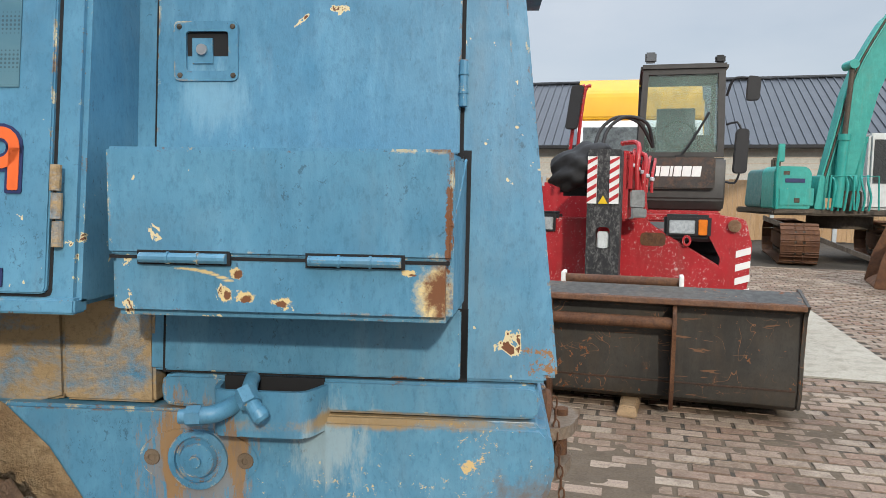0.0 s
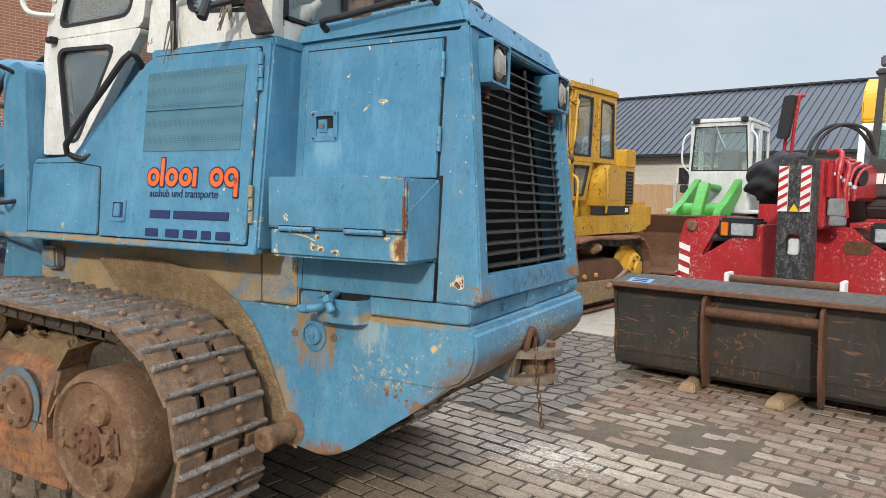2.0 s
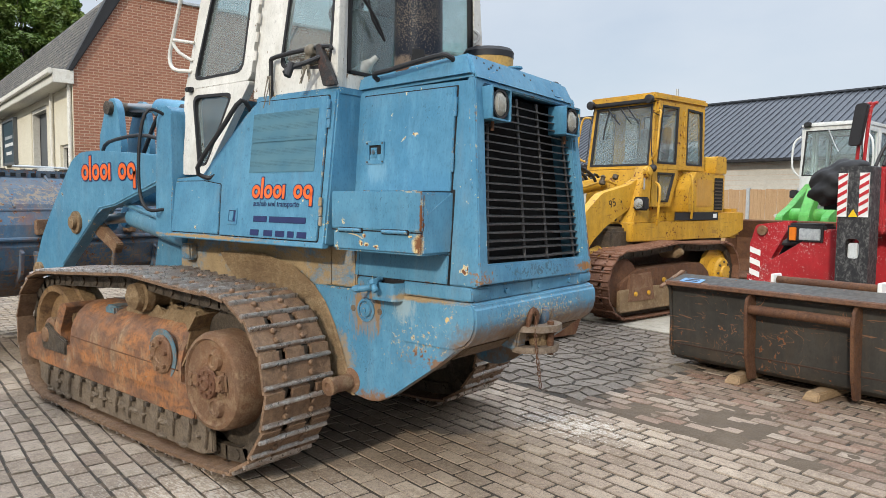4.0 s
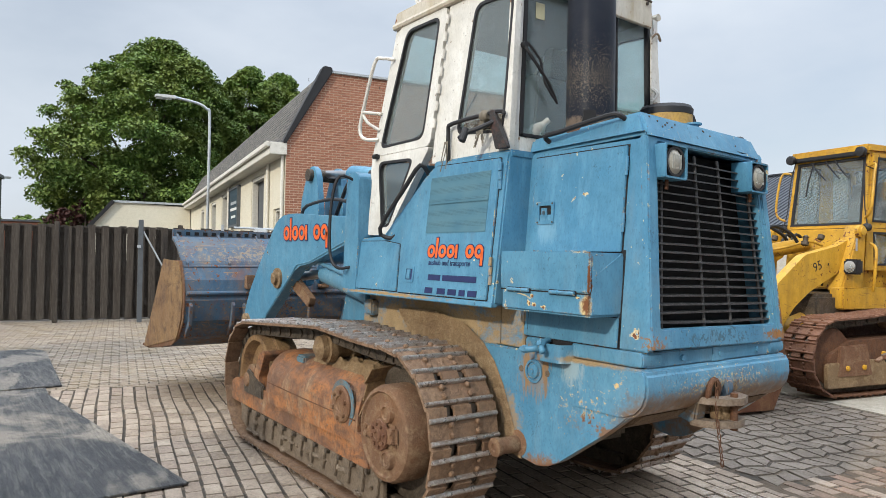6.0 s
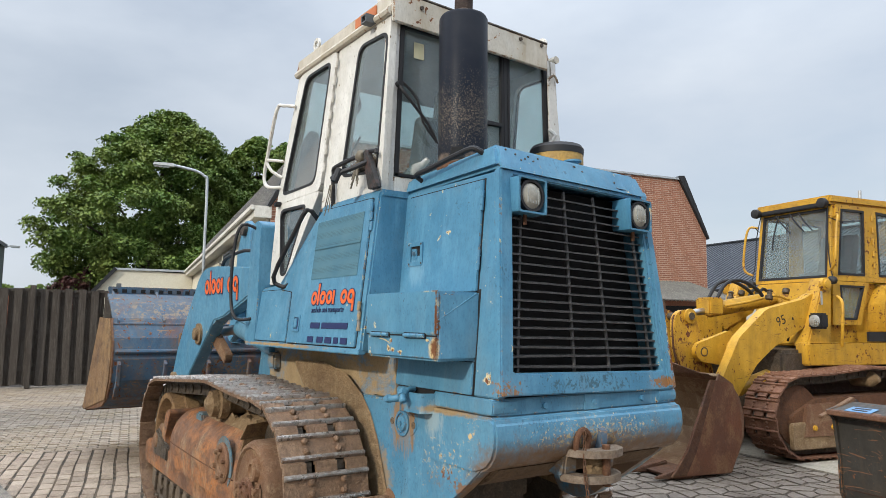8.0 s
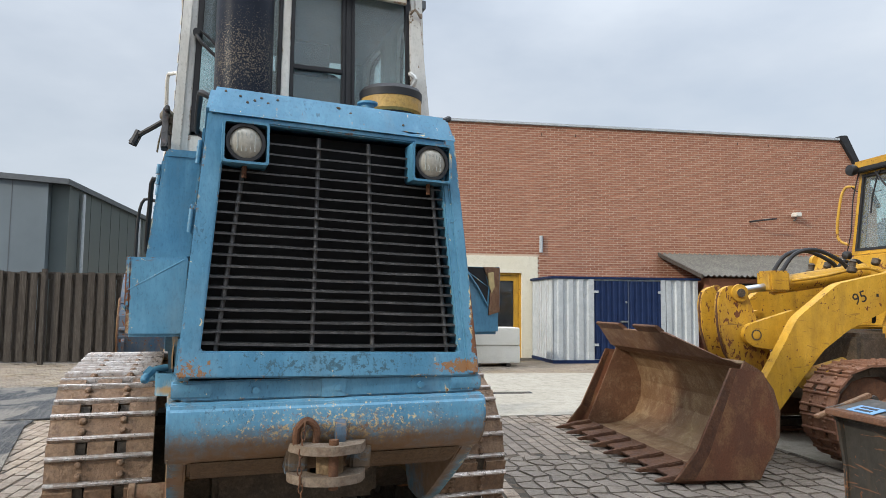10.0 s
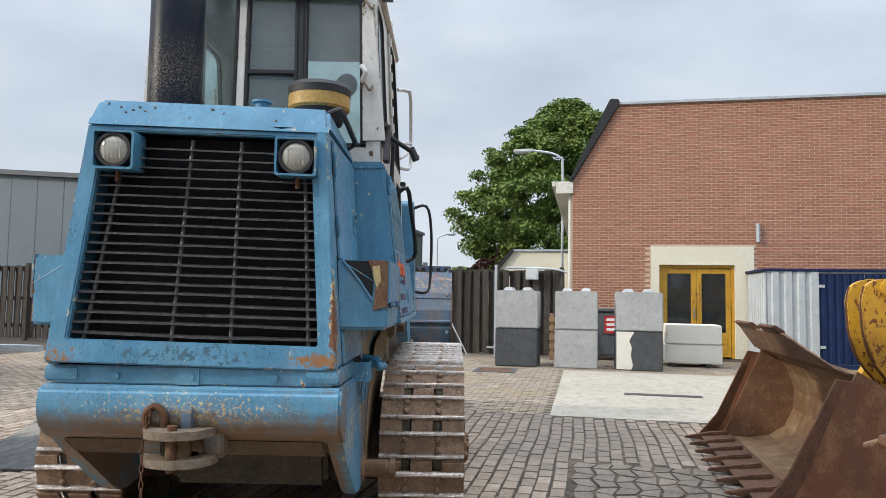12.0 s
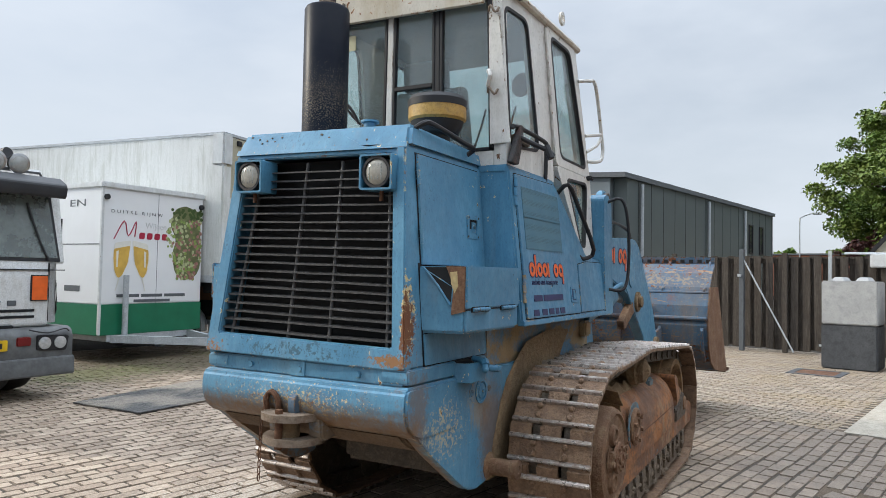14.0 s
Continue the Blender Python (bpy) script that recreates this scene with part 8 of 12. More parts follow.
def build_bucket(parent, prof, y0, y1, th, mat_out, mat_side, teeth=0, lip=0.0, cut=None):
    """A loader bucket: prof is the inner curve (x, z) from cutting edge round the back to the top lip; opening to -x."""
    P = [Vector(p) for p in prof]
    outer = []
    for i, p in enumerate(P):
        d = (P[min(i + 1, len(P) - 1)] - P[max(i - 1, 0)]).normalized()
        outer.append(p + Vector((d.y, -d.x)) * th)
    pts = [tuple(p) for p in P] + [tuple(p) for p in reversed(outer)]
    bm = B()
    n = len(P)
    for i in range(n - 1):
        q = [pts[i], pts[i + 1], tuple(outer[i + 1]), tuple(outer[i])]
        prism(bm, q, 'y', y0 + 0.01, y1 - 0.01)
    bmesh.ops.remove_doubles(bm, verts=bm.verts, dist=0.0005)
    shell = part("bucket_shell", bm, mat_out, parent)
    for a, b in ((y0, y0 + 0.025), (y1 - 0.025, y1)):
        cheek = [tuple(p) for p in outer] + [tuple(P[-1])]
        if cut:
            f = (cut - P[0].y) / (P[-1].y - P[0].y)
            cheek = [q for q in cheek if q[1] < cut] + [(P[0].x + (P[-1].x - P[0].x) * f, cut)]
        # the cheek follows the back curve and closes along a straight front edge
        part("bucket_cheek", prism(B(), cheek, 'y', a, b, 0.004), mat_side, parent)
    part("cutting_edge", prism(B(), [tuple(P[0] + Vector((-0.20, -0.005))), tuple(P[0] + Vector((0.1, 0.03))), tuple(P[0] + Vector((0.1, -0.03))), tuple(P[0] + Vector((-0.19, -0.03)))], 'y', y0, y1, 0.004), DKRUST, parent)
    for k in range(teeth):
        y = y0 + 0.05 + (y1 - y0 - 0.10) * k / (teeth - 1)
        bm = B()
        x, z = P[0]
        hull8(bm, [(x - 0.10, y - 0.05, z - 0.045), (x + 0.05, y - 0.05, z - 0.045), (x + 0.05, y + 0.05, z - 0.045), (x - 0.10, y + 0.05, z - 0.045)],
              [(x - 0.10, y - 0.045, z + 0.035), (x + 0.05, y - 0.045, z + 0.06), (x + 0.05, y + 0.045, z + 0.06), (x - 0.10, y + 0.045, z + 0.035)], 0.01)
        hull8(bm, [(x - 0.36, y - 0.02, z - 0.03), (x - 0.08, y - 0.045, z - 0.045), (x - 0.08, y + 0.045, z - 0.045), (x - 0.36, y + 0.02, z - 0.03)],
              [(x - 0.36, y - 0.018, z - 0.015), (x - 0.08, y - 0.04, z + 0.045), (x - 0.08, y + 0.04, z + 0.045), (x - 0.36, y + 0.018, z - 0.015)], 0.006)
        part("tooth", bm, DKRUST, parent, "rusty bucket tooth")
    return shell


# bucket of the blue loader, raised and rolled back
BY0, BY1 = 0.765, 2.985
bprof = [(-6.35, 0.47), (-5.75, 0.54), (-5.35, 0.60), (-5.10, 0.70), (-4.97, 0.86), (-4.93, 1.05), (-4.97, 1.24), (-5.08, 1.42), (-5.24, 1.56), (-5.42, 1.66)]
build_bucket(loader, bprof, BY0, BY1, 0.03, BLUE_B, BROWNRUST, 0, cut=1.44)
part("bucket_guard", box(B(), -5.47, -5.43, BY0 + 0.02, BY1 - 0.02, 1.64, 1.76, 0.006), BLUE_B, loader, "rusted top spill guard")
for k in range(24):
    y = BY0 + 0.08 + k * (BY1 - BY0 - 0.16) / 23
    part("guard_slot", box(B(), -5.432, -5.425, y - 0.022, y + 0.022, 1.70, 1.735), DARK, loader)
for k in range(6):
    y = BY0 + 0.06 + k * (BY1 - BY0 - 0.12) / 5
    part("bucket_rib", prism(B(), [(-5.43, 1.72), (-5.02, 1.42), (-5.02, 1.36), (-5.10, 1.36), (-5.43, 1.60)], 'y', y - 0.012, y + 0.012, 0.003), BLUE_B, loader)
    part("bucket_rib", prism(B(), [(-4.93, 1.05), (-4.86, 1.0), (-4.90, 0.80), (-5.05, 0.66), (-4.99, 0.84)], 'y', y - 0.015, y + 0.015, 0.003), BLUE_B, loader)
part("bucket_bar", tube(B(), [(-4.90, BY0 + 0.02, 1.12), (-4.90, BY1 - 0.02, 1.12)], 0.022, 8, 1), BLUE_B, loader)
part("bucket_bar", tube(B(), [(-5.03, BY0 + 0.02, 1.38), (-5.03, BY1 - 0.02, 1.38)], 0.018, 8, 1), BLUE_B, loader)
for y in (BY0 + 0.65, BY1 - 0.75):
    part("bucket_lug", box(B(), -4.93, -4.84, y - 0.05, y + 0.05, 1.16, 1.30, 0.01), RUSTY, loader)
for s in (-1, 1):
    part("bucket_hinge", prism(B(), [(-4.98, 1.02), (-4.55, 0.98), (-4.42, 0.88), (-4.5, 0.78), (-5.04, 0.72)], 'y', side(s, 0.56), side(s, 0.59), 0.006), BLUE_B, loader)
part("wear_edge", prism(B(), [(-5.66, 1.45), (-5.12, 1.43), (-4.98, 1.24), (-4.94, 1.05), (-4.99, 0.84), (-5.12, 0.66), (-6.38, 0.44), (-6.42, 0.47)], 'y', BY0 - 0.012, BY0, 0.002), BEDIRT, loader, "bare rusty side plate")

# ---- yellow track loader ----
# built pointing to -x round its own centre line, then turned to face the yard
ycat = thing("track_loader", "yellow track loader with rusty bucket lowered to the ground", "track loader", "track loaders", m=YARD @ pose(-4.05, 0, 0, 0, 0, 90))
YOUT = track_path(8.80, 0.50, 0.43, 6.50, 0.48, 0.42, [(8.3, 0.93), (7.6, 0.965), (6.9, 0.91)], 0.05)
for s in (-1, 1):
    yc = s * 0.90
    build_track(ycat, YOUT, 37, yc, 0.42, YTRACK, YTRACK, GREASE, "rust-brown steel track")
    part("track_frame", prism(B(), rounded([(6.35, 0.22), (6.35, 0.50), (6.75, 0.66), (8.2, 0.68), (8.45, 0.5), (8.4, 0.22)], 0.06, 3), 'y', s * 0.72, s * 1.08, 0.025), DKRUST, ycat, "muddy track frame")
    part("frame_guard", prism(B(), rounded([(6.3, 0.14), (6.3, 0.42), (6.9, 0.44), (8.2, 0.40), (8.2, 0.14)], 0.03, 2), 'y', s * 1.06, s * 1.11, 0.01), EARTH, ycat)
    part("idler_wheel", lathe(B(), [(0.05, -0.13), (0.31, -0.11), (0.35, -0.05), (0.35, 0.05), (0.31, 0.11), (0.05, 0.13)], (6.50, yc, 0.48), (0, 1, 0), 32), DKRUST, ycat)
    drum = part("final_drive", lathe(B(), [(0.36, 0), (0.36, 0.05), (0.22, 0.06), (0.22, 0.16), (0.19, 0.19), (0.10, 0.20), (0.09, 0.23)], (8.80, s * 0.90, 0.50), (0, s, 0), 32), YELLOW, ycat, "yellow final drive hub with bolts")
    for k in range(8):
        a = k * math.pi / 4
        part("hub_bolt", cyl(B(), (8.8 + 0.155 * math.cos(a), s * 1.08, 0.5 + 0.155 * math.sin(a)), (8.8 + 0.155 * math.cos(a), s * 1.11, 0.5 + 0.155 * math.sin(a)), 0.018, seg=6), GREASE, drum)
    part("carrier_roller", lathe(B(), [(0.03, -0.12), (0.09, -0.11), (0.09, 0.11), (0.07, 0.14), (0.03, 0.2)], (7.7, yc, 0.84), (0, s, 0), 18), EARTH, ycat)
part("chassis", box(B(), 6.7, 9.5, -0.68, 0.68, 0.45, 1.16, 0.04), GREASE, ycat)
for s in (-1, 1):
    part("deck_side", prism(B(), rounded([(7.0, 0.98), (9.55, 0.98), (9.95, 1.08), (9.95, 1.36), (9.2, 1.36), (9.2, 1.24), (7.0, 1.24)], 0.03, 2), 'y', s * 0.60, s * 0.78, 0.01), YELLOW, ycat)
    part("black_stripe", box(B(), 8.0, 9.15, s * 0.765, s * 0.79, 1.255, 1.37, 0.003), BLACK, ycat, "black decal band along the body")
    part("plain_badge", box(B(), 9.0, 9.1, s * 0.79, s * 0.793, 1.285, 1.345), SIGNWHITE, ycat)
    part("engine_side", prism(B(), rounded([(8.35, 1.37), (9.35, 1.37), (9.35, 1.93), (8.55, 1.96), (8.35, 1.7)], 0.02, 2), 'y', s * 0.50, s * 0.765, 0.012), YELLOW, ycat)
    part("side_panel", box(B(), 8.55, 8.98, s * 0.762, s * 0.772, 1.45, 1.85, 0.004), paint("dull_yellow", (0.46, 0.22, 0.03), (0.50, 0.27, 0.05), 0.3, 0.6, 0.6), ycat)
    vent_p = part("vent", box(B(), 9.05, 9.28, s * 0.762, s * 0.775, 1.40, 1.88), DARK, ycat)
    for k in range(9):
        part("vent_slat", box(B(), 9.05, 9.28, s * 0.775, s * 0.783, 1.42 + k * 0.05, 1.44 + k * 0.05), GREASE, vent_p)
    # front post with lamp
    part("front_post", prism(B(), [(7.05, 1.2), (7.45, 1.2), (7.50, 1.98), (7.38, 2.0)], 'y', s * 0.52, s * 0.72, 0.015), YELLOW, ycat)
    lamp = part("head_lamp", box(B(), 7.10, 7.22, s * 0.70, s * 0.88, 1.40, 1.58, 0.02), BLACK, ycat)
    part("lamp_glass", lathe(B(), [(0.07, 0), (0.07, 0.01), (0.03, 0.03)], (7.10, s * 0.79, 1.49), (-1, 0, 0), 20), LENS, lamp)
    part("grab_rail", tube(B(), [(8.38, s * 0.80, 1.28), (8.34, s * 0.84, 1.5), (8.30, s * 0.84, 1.85), (8.36, s * 0.78, 1.9)], 0.018, 8, 3), YELLOW, ycat)
    part("step_rail", tube(B(), [(7.55, s * 0.78, 1.20), (7.50, s * 0.83, 1.4), (7.52, s * 0.83, 1.7), (7.58, s * 0.72, 1.78)], 0.018, 8, 3), YELLOW, ycat)
part("engine_hood", box(B(), 8.98, 9.75, -0.55, 0.55, 1.36, 2.0, 0.05), YELLOW, ycat)
part("rear_guard", box(B(), 9.7, 9.98, -0.72, 0.72, 0.95, 1.42, 0.05), YELLOW, ycat)
part("rear_mast", prism(B(), rounded([(9.25, 1.95), (9.6, 1.95), (9.58, 2.22), (9.3, 2.22)], 0.03, 2), 'y', -0.66, -0.40, 0.01), YELLOW, ycat)
# cab
CY = -0.06
part("cab_base", prism(B(), [(7.45, 1.2), (8.95, 1.2), (8.95, 1.97), (7.55, 1.97)], 'y', CY - 0.48, CY + 0.48, 0.02), YELLOW, ycat)
for s in (-1, 1):
    y1, y0 = CY + s * 0.56, CY + s * 0.52
    fo, fi = [(7.66, 1.98), (8.30, 1.98), (8.36, 2.92), (7.78, 2.92)], [(7.76, 2.06), (8.22, 2.06), (8.26, 2.86), (7.86, 2.86)]
    door = part("cab_door", ring(B(), fo, fi, 'y', y0, y1), YELLOW, ycat, "yellow cab door with two panes")
    part("door_pane", prism(B(), fi, 'y', CY + s * 0.535, CY + s * 0.540), GLASS, door)
    part("pane_seal", ring(B(), inset(fi, -0.01), inset(fi, 0.018), 'y', CY + s * 0.53, y1 + s * 0.004), BLACK, door)
    lo_, li = [(7.62, 1.45), (8.12, 1.45), (8.30, 1.975), (7.66, 1.975)], [(7.80, 1.52), (8.04, 1.52), (8.20, 1.92), (7.78, 1.92)]
    part("door_foot", ring(B(), lo_, li, 'y', y0, y1), YELLOW, door)
    part("foot_pane", prism(B(), li, 'y', CY + s * 0.535, CY + s * 0.54), GLASS, door)
    part("pane_seal", ring(B(), inset(li, -0.01), inset(li, 0.015), 'y', CY + s * 0.53, y1 + s * 0.004), BLACK, door)
    qo, qi = [(8.30, 1.98), (8.99, 1.98), (8.96, 2.92), (8.36, 2.92)], [(8.50, 2.06), (8.92, 2.06), (8.89, 2.84), (8.50, 2.86)]
    part("quarter_panel", ring(B(), qo, qi, 'y', y0, y1), YELLOW, ycat)
    part("quarter_pane", prism(B(), qi, 'y', CY + s * 0.535, CY + s * 0.54), GLASS, ycat)
    part("pane_seal", ring(B(), inset(qi, -0.01), inset(qi, 0.018), 'y', CY + s * 0.53, y1 + s * 0.004), BLACK, ycat)
    for k in range(5):
        part("door_hinge", cyl(B(), (8.40, y1 + s * 0.012, 2.15 + k * 0.15), (8.405, y1 + s * 0.012, 2.22 + k * 0.15), 0.012, seg=8), YELLOW, door)
    part("roof_lamp", lathe(B(), [(0.05, 0), (0.065, 0.04), (0.06, 0.08), (0.02, 0.09)], (7.66, CY + s * 0.50, 2.93), (-1, 0, 0), 16), BLACK, ycat)
    part("cab_rail", tube(B(), [(7.70, CY + s * 0.56, 2.75), (7.66, CY + s * 0.66, 2.76), (7.60, CY + s * 0.68, 2.6), (7.55, CY + s * 0.68, 2.2), (7.60, CY + s * 0.57, 2.1)], 0.016, 8, 4), YELLOW, ycat)
    part("mirror_stub", lathe(B(), [(0.02, 0), (0.05, 0.01), (0.05, 0.06), (0.02, 0.08)], (7.63, CY + s * 0.60, 1.98), (-1, 0, 0), 12), BLACK, ycat)
wo = [(CY - 0.56, 1.98), (CY + 0.56, 1.98), (CY + 0.53, 2.92), (CY - 0.53, 2.92)]
wi = [(CY - 0.50, 2.03), (CY + 0.50, 2.03), (CY + 0.475, 2.87), (CY - 0.475, 2.87)]
for nm, xb, xt, out in (("screen_frame", 7.62, 7.74, -1), ("rear_screen_frame", 9.0, 8.96, 1)):
    bm = ring(B(), wo, wi, 'x', 0, 0.05)
    for v in bm.verts:
        v.co.x = v.co.x * -out + xb + (xt - xb) * (v.co.z - 1.98) / 0.94
    fr = part(nm, bm, YELLOW, ycat)
    bm = prism(B(), wi, 'x', 0.02, 0.025)
    for v in bm.verts:
        v.co.x = v.co.x * -out + xb + (xt - xb) * (v.co.z - 1.98) / 0.94
    part("pane", bm, GLASS, fr)
    bm = ring(B(), inset(wi, -0.01), inset(wi, 0.02), 'x', -0.004, 0.03)
    for v in bm.verts:
        v.co.x = v.co.x * -out + xb + (xt - xb) * (v.co.z - 1.98) / 0.94
    part("pane_seal", bm, BLACK, fr)
part("cab_roof", box(B(), 7.66, 9.04, CY - 0.57, CY + 0.57, 2.92, 3.03, 0.03), YELLOW, ycat)
part("roof_visor", box(B(), 7.66, 7.74, CY - 0.52, CY + 0.52, 2.90, 2.96, 0.01), BLACK, ycat)
part("beacon_post", cyl(B(), (8.3, CY - 0.5, 3.03), (8.3, CY - 0.5, 3.14), 0.02), GALV, ycat)
part("front_wiper", tube(B(), [(7.71, CY + 0.22, 2.88), (7.67, CY + 0.28, 2.6), (7.66, CY + 0.30, 2.42)], 0.010, 6, 2), BLACK, ycat)
part("driver_seat", prism(B(), rounded([(8.05, 1.97), (8.5, 1.97), (8.62, 2.62), (8.52, 2.64), (8.42, 2.15), (8.05, 2.12)], 0.05, 3), 'y', CY - 0.24, CY + 0.24, 0.03), PLASTIC, ycat)
# arms, linkage, bucket
for s in (-1, 1):
    pr = [(7.62, 1.96), (7.13, 1.74), (6.55, 1.62), (6.12, 1.30), (5.96, 1.03), (5.73, 0.66), (5.50, 0.44), (5.55, 0.28), (5.77, 0.30), (6.13, 0.72), (6.37, 1.0), (6.64, 1.19), (7.1, 1.40), (7.6, 1.62)]
    part("lift_arm", prism(B(), rounded(pr, 0.06, 3), 'y', s * 0.50, s * 0.62, 0.012), YELLOW, ycat, "yellow lift arm, scraped near the bucket")
    part("worn_mark", box(B(), 6.94, 6.965, s * 0.62, s * 0.623, 1.50, 1.53, 0.002), BLACK, ycat)
    part("arm_boss", lathe(B(), [(0.11, 0), (0.11, 0.03), (0.05, 0.035)], (7.45, s * 0.61, 1.78), (0, s, 0), 20), YELLOW, ycat)
    part("lift_cylinder", cyl(B(), (7.1, s * 0.45, 0.95), (6.25, s * 0.45, 0.72), 0.085, seg=20), YELLOW, ycat)
    part("hood_pipe", cyl(B(), (7.3, s * 0.60, 1.02), (6.55, s * 0.60, 0.80), 0.07, seg=18), YELLOW, ycat)
_c, _s = math.cos(radians(20)), math.sin(radians(20))
text_part("number", "95", 0.155, BLACK, ycat, Matrix(((_c, -_s, 0, 6.71), (0, 0, -1, -0.6205), (_s, _c, 0, 1.415), (0, 0, 0, 1))), "black painted number", 0.001)
part("cross_tube", cyl(B(), (6.35, -0.6, 1.15), (6.35, 0.6, 1.15), 0.12), YELLOW, ycat)
YCHIP = paint("chipped_yellow_paint", (0.50, 0.262, 0.016), (0.58, 0.335, 0.035), 2.9, 1.6, 0.75, (0.16, 0.09, 0.03), (0.11, 0.05, 0.028), 0.45, (), 0.6, 0.5)
for dy in (-0.20, 0.12):
    lever = rounded([(5.72, 1.605), (5.84, 1.60), (5.90, 1.50), (5.98, 1.29), (6.12, 0.98), (6.12, 0.78), (5.96, 0.66), (5.84, 0.71), (5.67, 0.93), (5.60, 1.17), (5.585, 1.44), (5.62, 1.56)], 0.05, 3)
    part("tilt_lever", prism(B(), lever, 'y', dy, dy + 0.08, 0.012), YCHIP, ycat, "yellow tilt lever with chipped paint")
    part("lever_edge", tube(B(), [(5.615, dy + 0.04, 1.54), (5.592, dy + 0.04, 1.40), (5.602, dy + 0.04, 1.17), (5.67, dy + 0.04, 0.94), (5.83, dy + 0.04, 0.73)], 0.014, 6, 3), DKRUST, ycat, "rusty front edge of the lever")
for s_ in (-1, 1):
    lug = rounded([(5.80, 1.22), (6.34, 1.38), (6.42, 1.10), (6.22, 0.97), (5.86, 1.02), (5.77, 1.10)], 0.06, 4)
    part("lever_lug", prism(B(), lug, 'y', s_ * 0.24, s_ * 0.31, 0.012), YELLOW, ycat)
    ringpts = [(5.905 + 0.052 * math.cos(i * math.pi / 10), 1.13 + 0.052 * math.sin(i * math.pi / 10)) for i in range(20)]
    boltpts = [(5.905 + 0.041 * math.cos(i * math.pi / 10), 1.13 + 0.041 * math.sin(i * math.pi / 10)) for i in range(20)]
    part("pin_ring", ring(B(), ringpts, boltpts, 'y', s_ * 0.308, s_ * 0.316), GREASE, ycat)
    part("lever_pin", lathe(B(), [(0.040, 0), (0.040, 0.008), (0.02, 0.011)], (5.905, s_ * 0.308, 1.13), (0, s_, 0), 18), YELLOW, ycat)
    part("pin_boss", lathe(B(), [(0.085, 0), (0.085, 0.03), (0.05, 0.034), (0.045, 0.045)], (5.80, s_ * 0.20, 1.53), (0, s_, 0), 20), YELLOW, ycat)
part("lever_pin", cyl(B(), (5.80, -0.25, 1.53), (5.80, 0.25, 1.53), 0.042), GREASE, ycat)
part("tilt_rod", cyl(B(), (5.84, 0, 1.54), (6.35, 0, 1.62), 0.04), CHROME, ycat)
part("tilt_cylinder", cyl(B(), (6.30, 0, 1.61), (7.35, 0, 1.77), 0.09, seg=20), YELLOW, ycat)
part("cylinder_head", box(B(), 6.2, 6.42, -0.12, 0.12, 1.55, 1.76, 0.02), YELLOW, ycat)
for dy in (-0.08, 0.06):
    part("hose", tube(B(), [(6.35, dy, 1.75), (6.5, dy, 1.93), (6.75, dy + 0.02, 1.98), (7.0, dy, 1.88), (7.1, dy, 1.78)], 0.022, 8, 4), BLACK, ycat)
    part("hose", tube(B(), [(7.2, dy + 0.2, 1.75), (7.35, dy + 0.22, 1.9), (7.5, dy + 0.2, 1.8)], 0.02, 8, 4), BLACK, ycat)
yb_prof = [(4.78, 0.055), (5.05, 0.06), (5.22, 0.09), (5.37, 0.19), (5.45, 0.36), (5.46, 0.55), (5.41, 0.72), (5.31, 0.86), (5.17, 0.94)]
build_bucket(ycat, yb_prof, -1.25, 1.28, 0.025, BOWL, BROWNRUST, 8)
for a, b in ((-1.275, -1.25), (1.28, 1.305)):
    part("side_cutter", prism(B(), [(4.55, 0.04), (5.28, 0.03), (5.41, 0.28), (5.43, 0.46), (5.40, 0.66), (5.33, 0.87), (5.05, 0.91), (4.93, 0.66), (4.75, 0.27)], 'y', a, b, 0.006), CHEEKRUST, ycat, "orange-brown rusty side plate")
    o_ = -0.008 if a < 0 else 0.008
    part("wear_plate", prism(B(), [(4.56, 0.05), (4.72, 0.05), (4.84, 0.24), (5.10, 0.90), (5.045, 0.91), (4.93, 0.66), (4.75, 0.27)], 'y', min(a, b) + min(0, o_), max(a, b) + max(0, o_), 0.004), DKRUST, ycat, "dark worn front plate")
guard = hull8(B(), [(5.17, -1.22, 0.92), (5.19, -1.22, 0.90), (5.19, 1.28, 0.90), (5.17, 1.28, 0.92)], [(5.10, -1.18, 0.96), (5.12, -1.18, 0.955), (5.12, 1.28, 0.955), (5.10, 1.28, 0.96)])
part("lip_base", guard, BROWNRUST, ycat)
part("spill_guard", hull8(B(), [(5.105, -1.15, 0.95), (5.125, -1.15, 0.945), (5.125, 1.28, 0.945), (5.105, 1.28, 0.95)], [(4.97, -0.30, 1.15), (4.99, -0.30, 1.16), (4.99, 1.28, 1.16), (4.97, 1.28, 1.15)], 0.004), BROWNRUST, ycat)
for a, b in ((-0.22, 0.28), (0.62, 1.26)):
    part("lip_wear", prism(B(), [(4.99, 1.13), (4.91, 1.20), (4.94, 1.22), (5.02, 1.165)], 'y', a, b, 0.006), DKRUST, ycat)

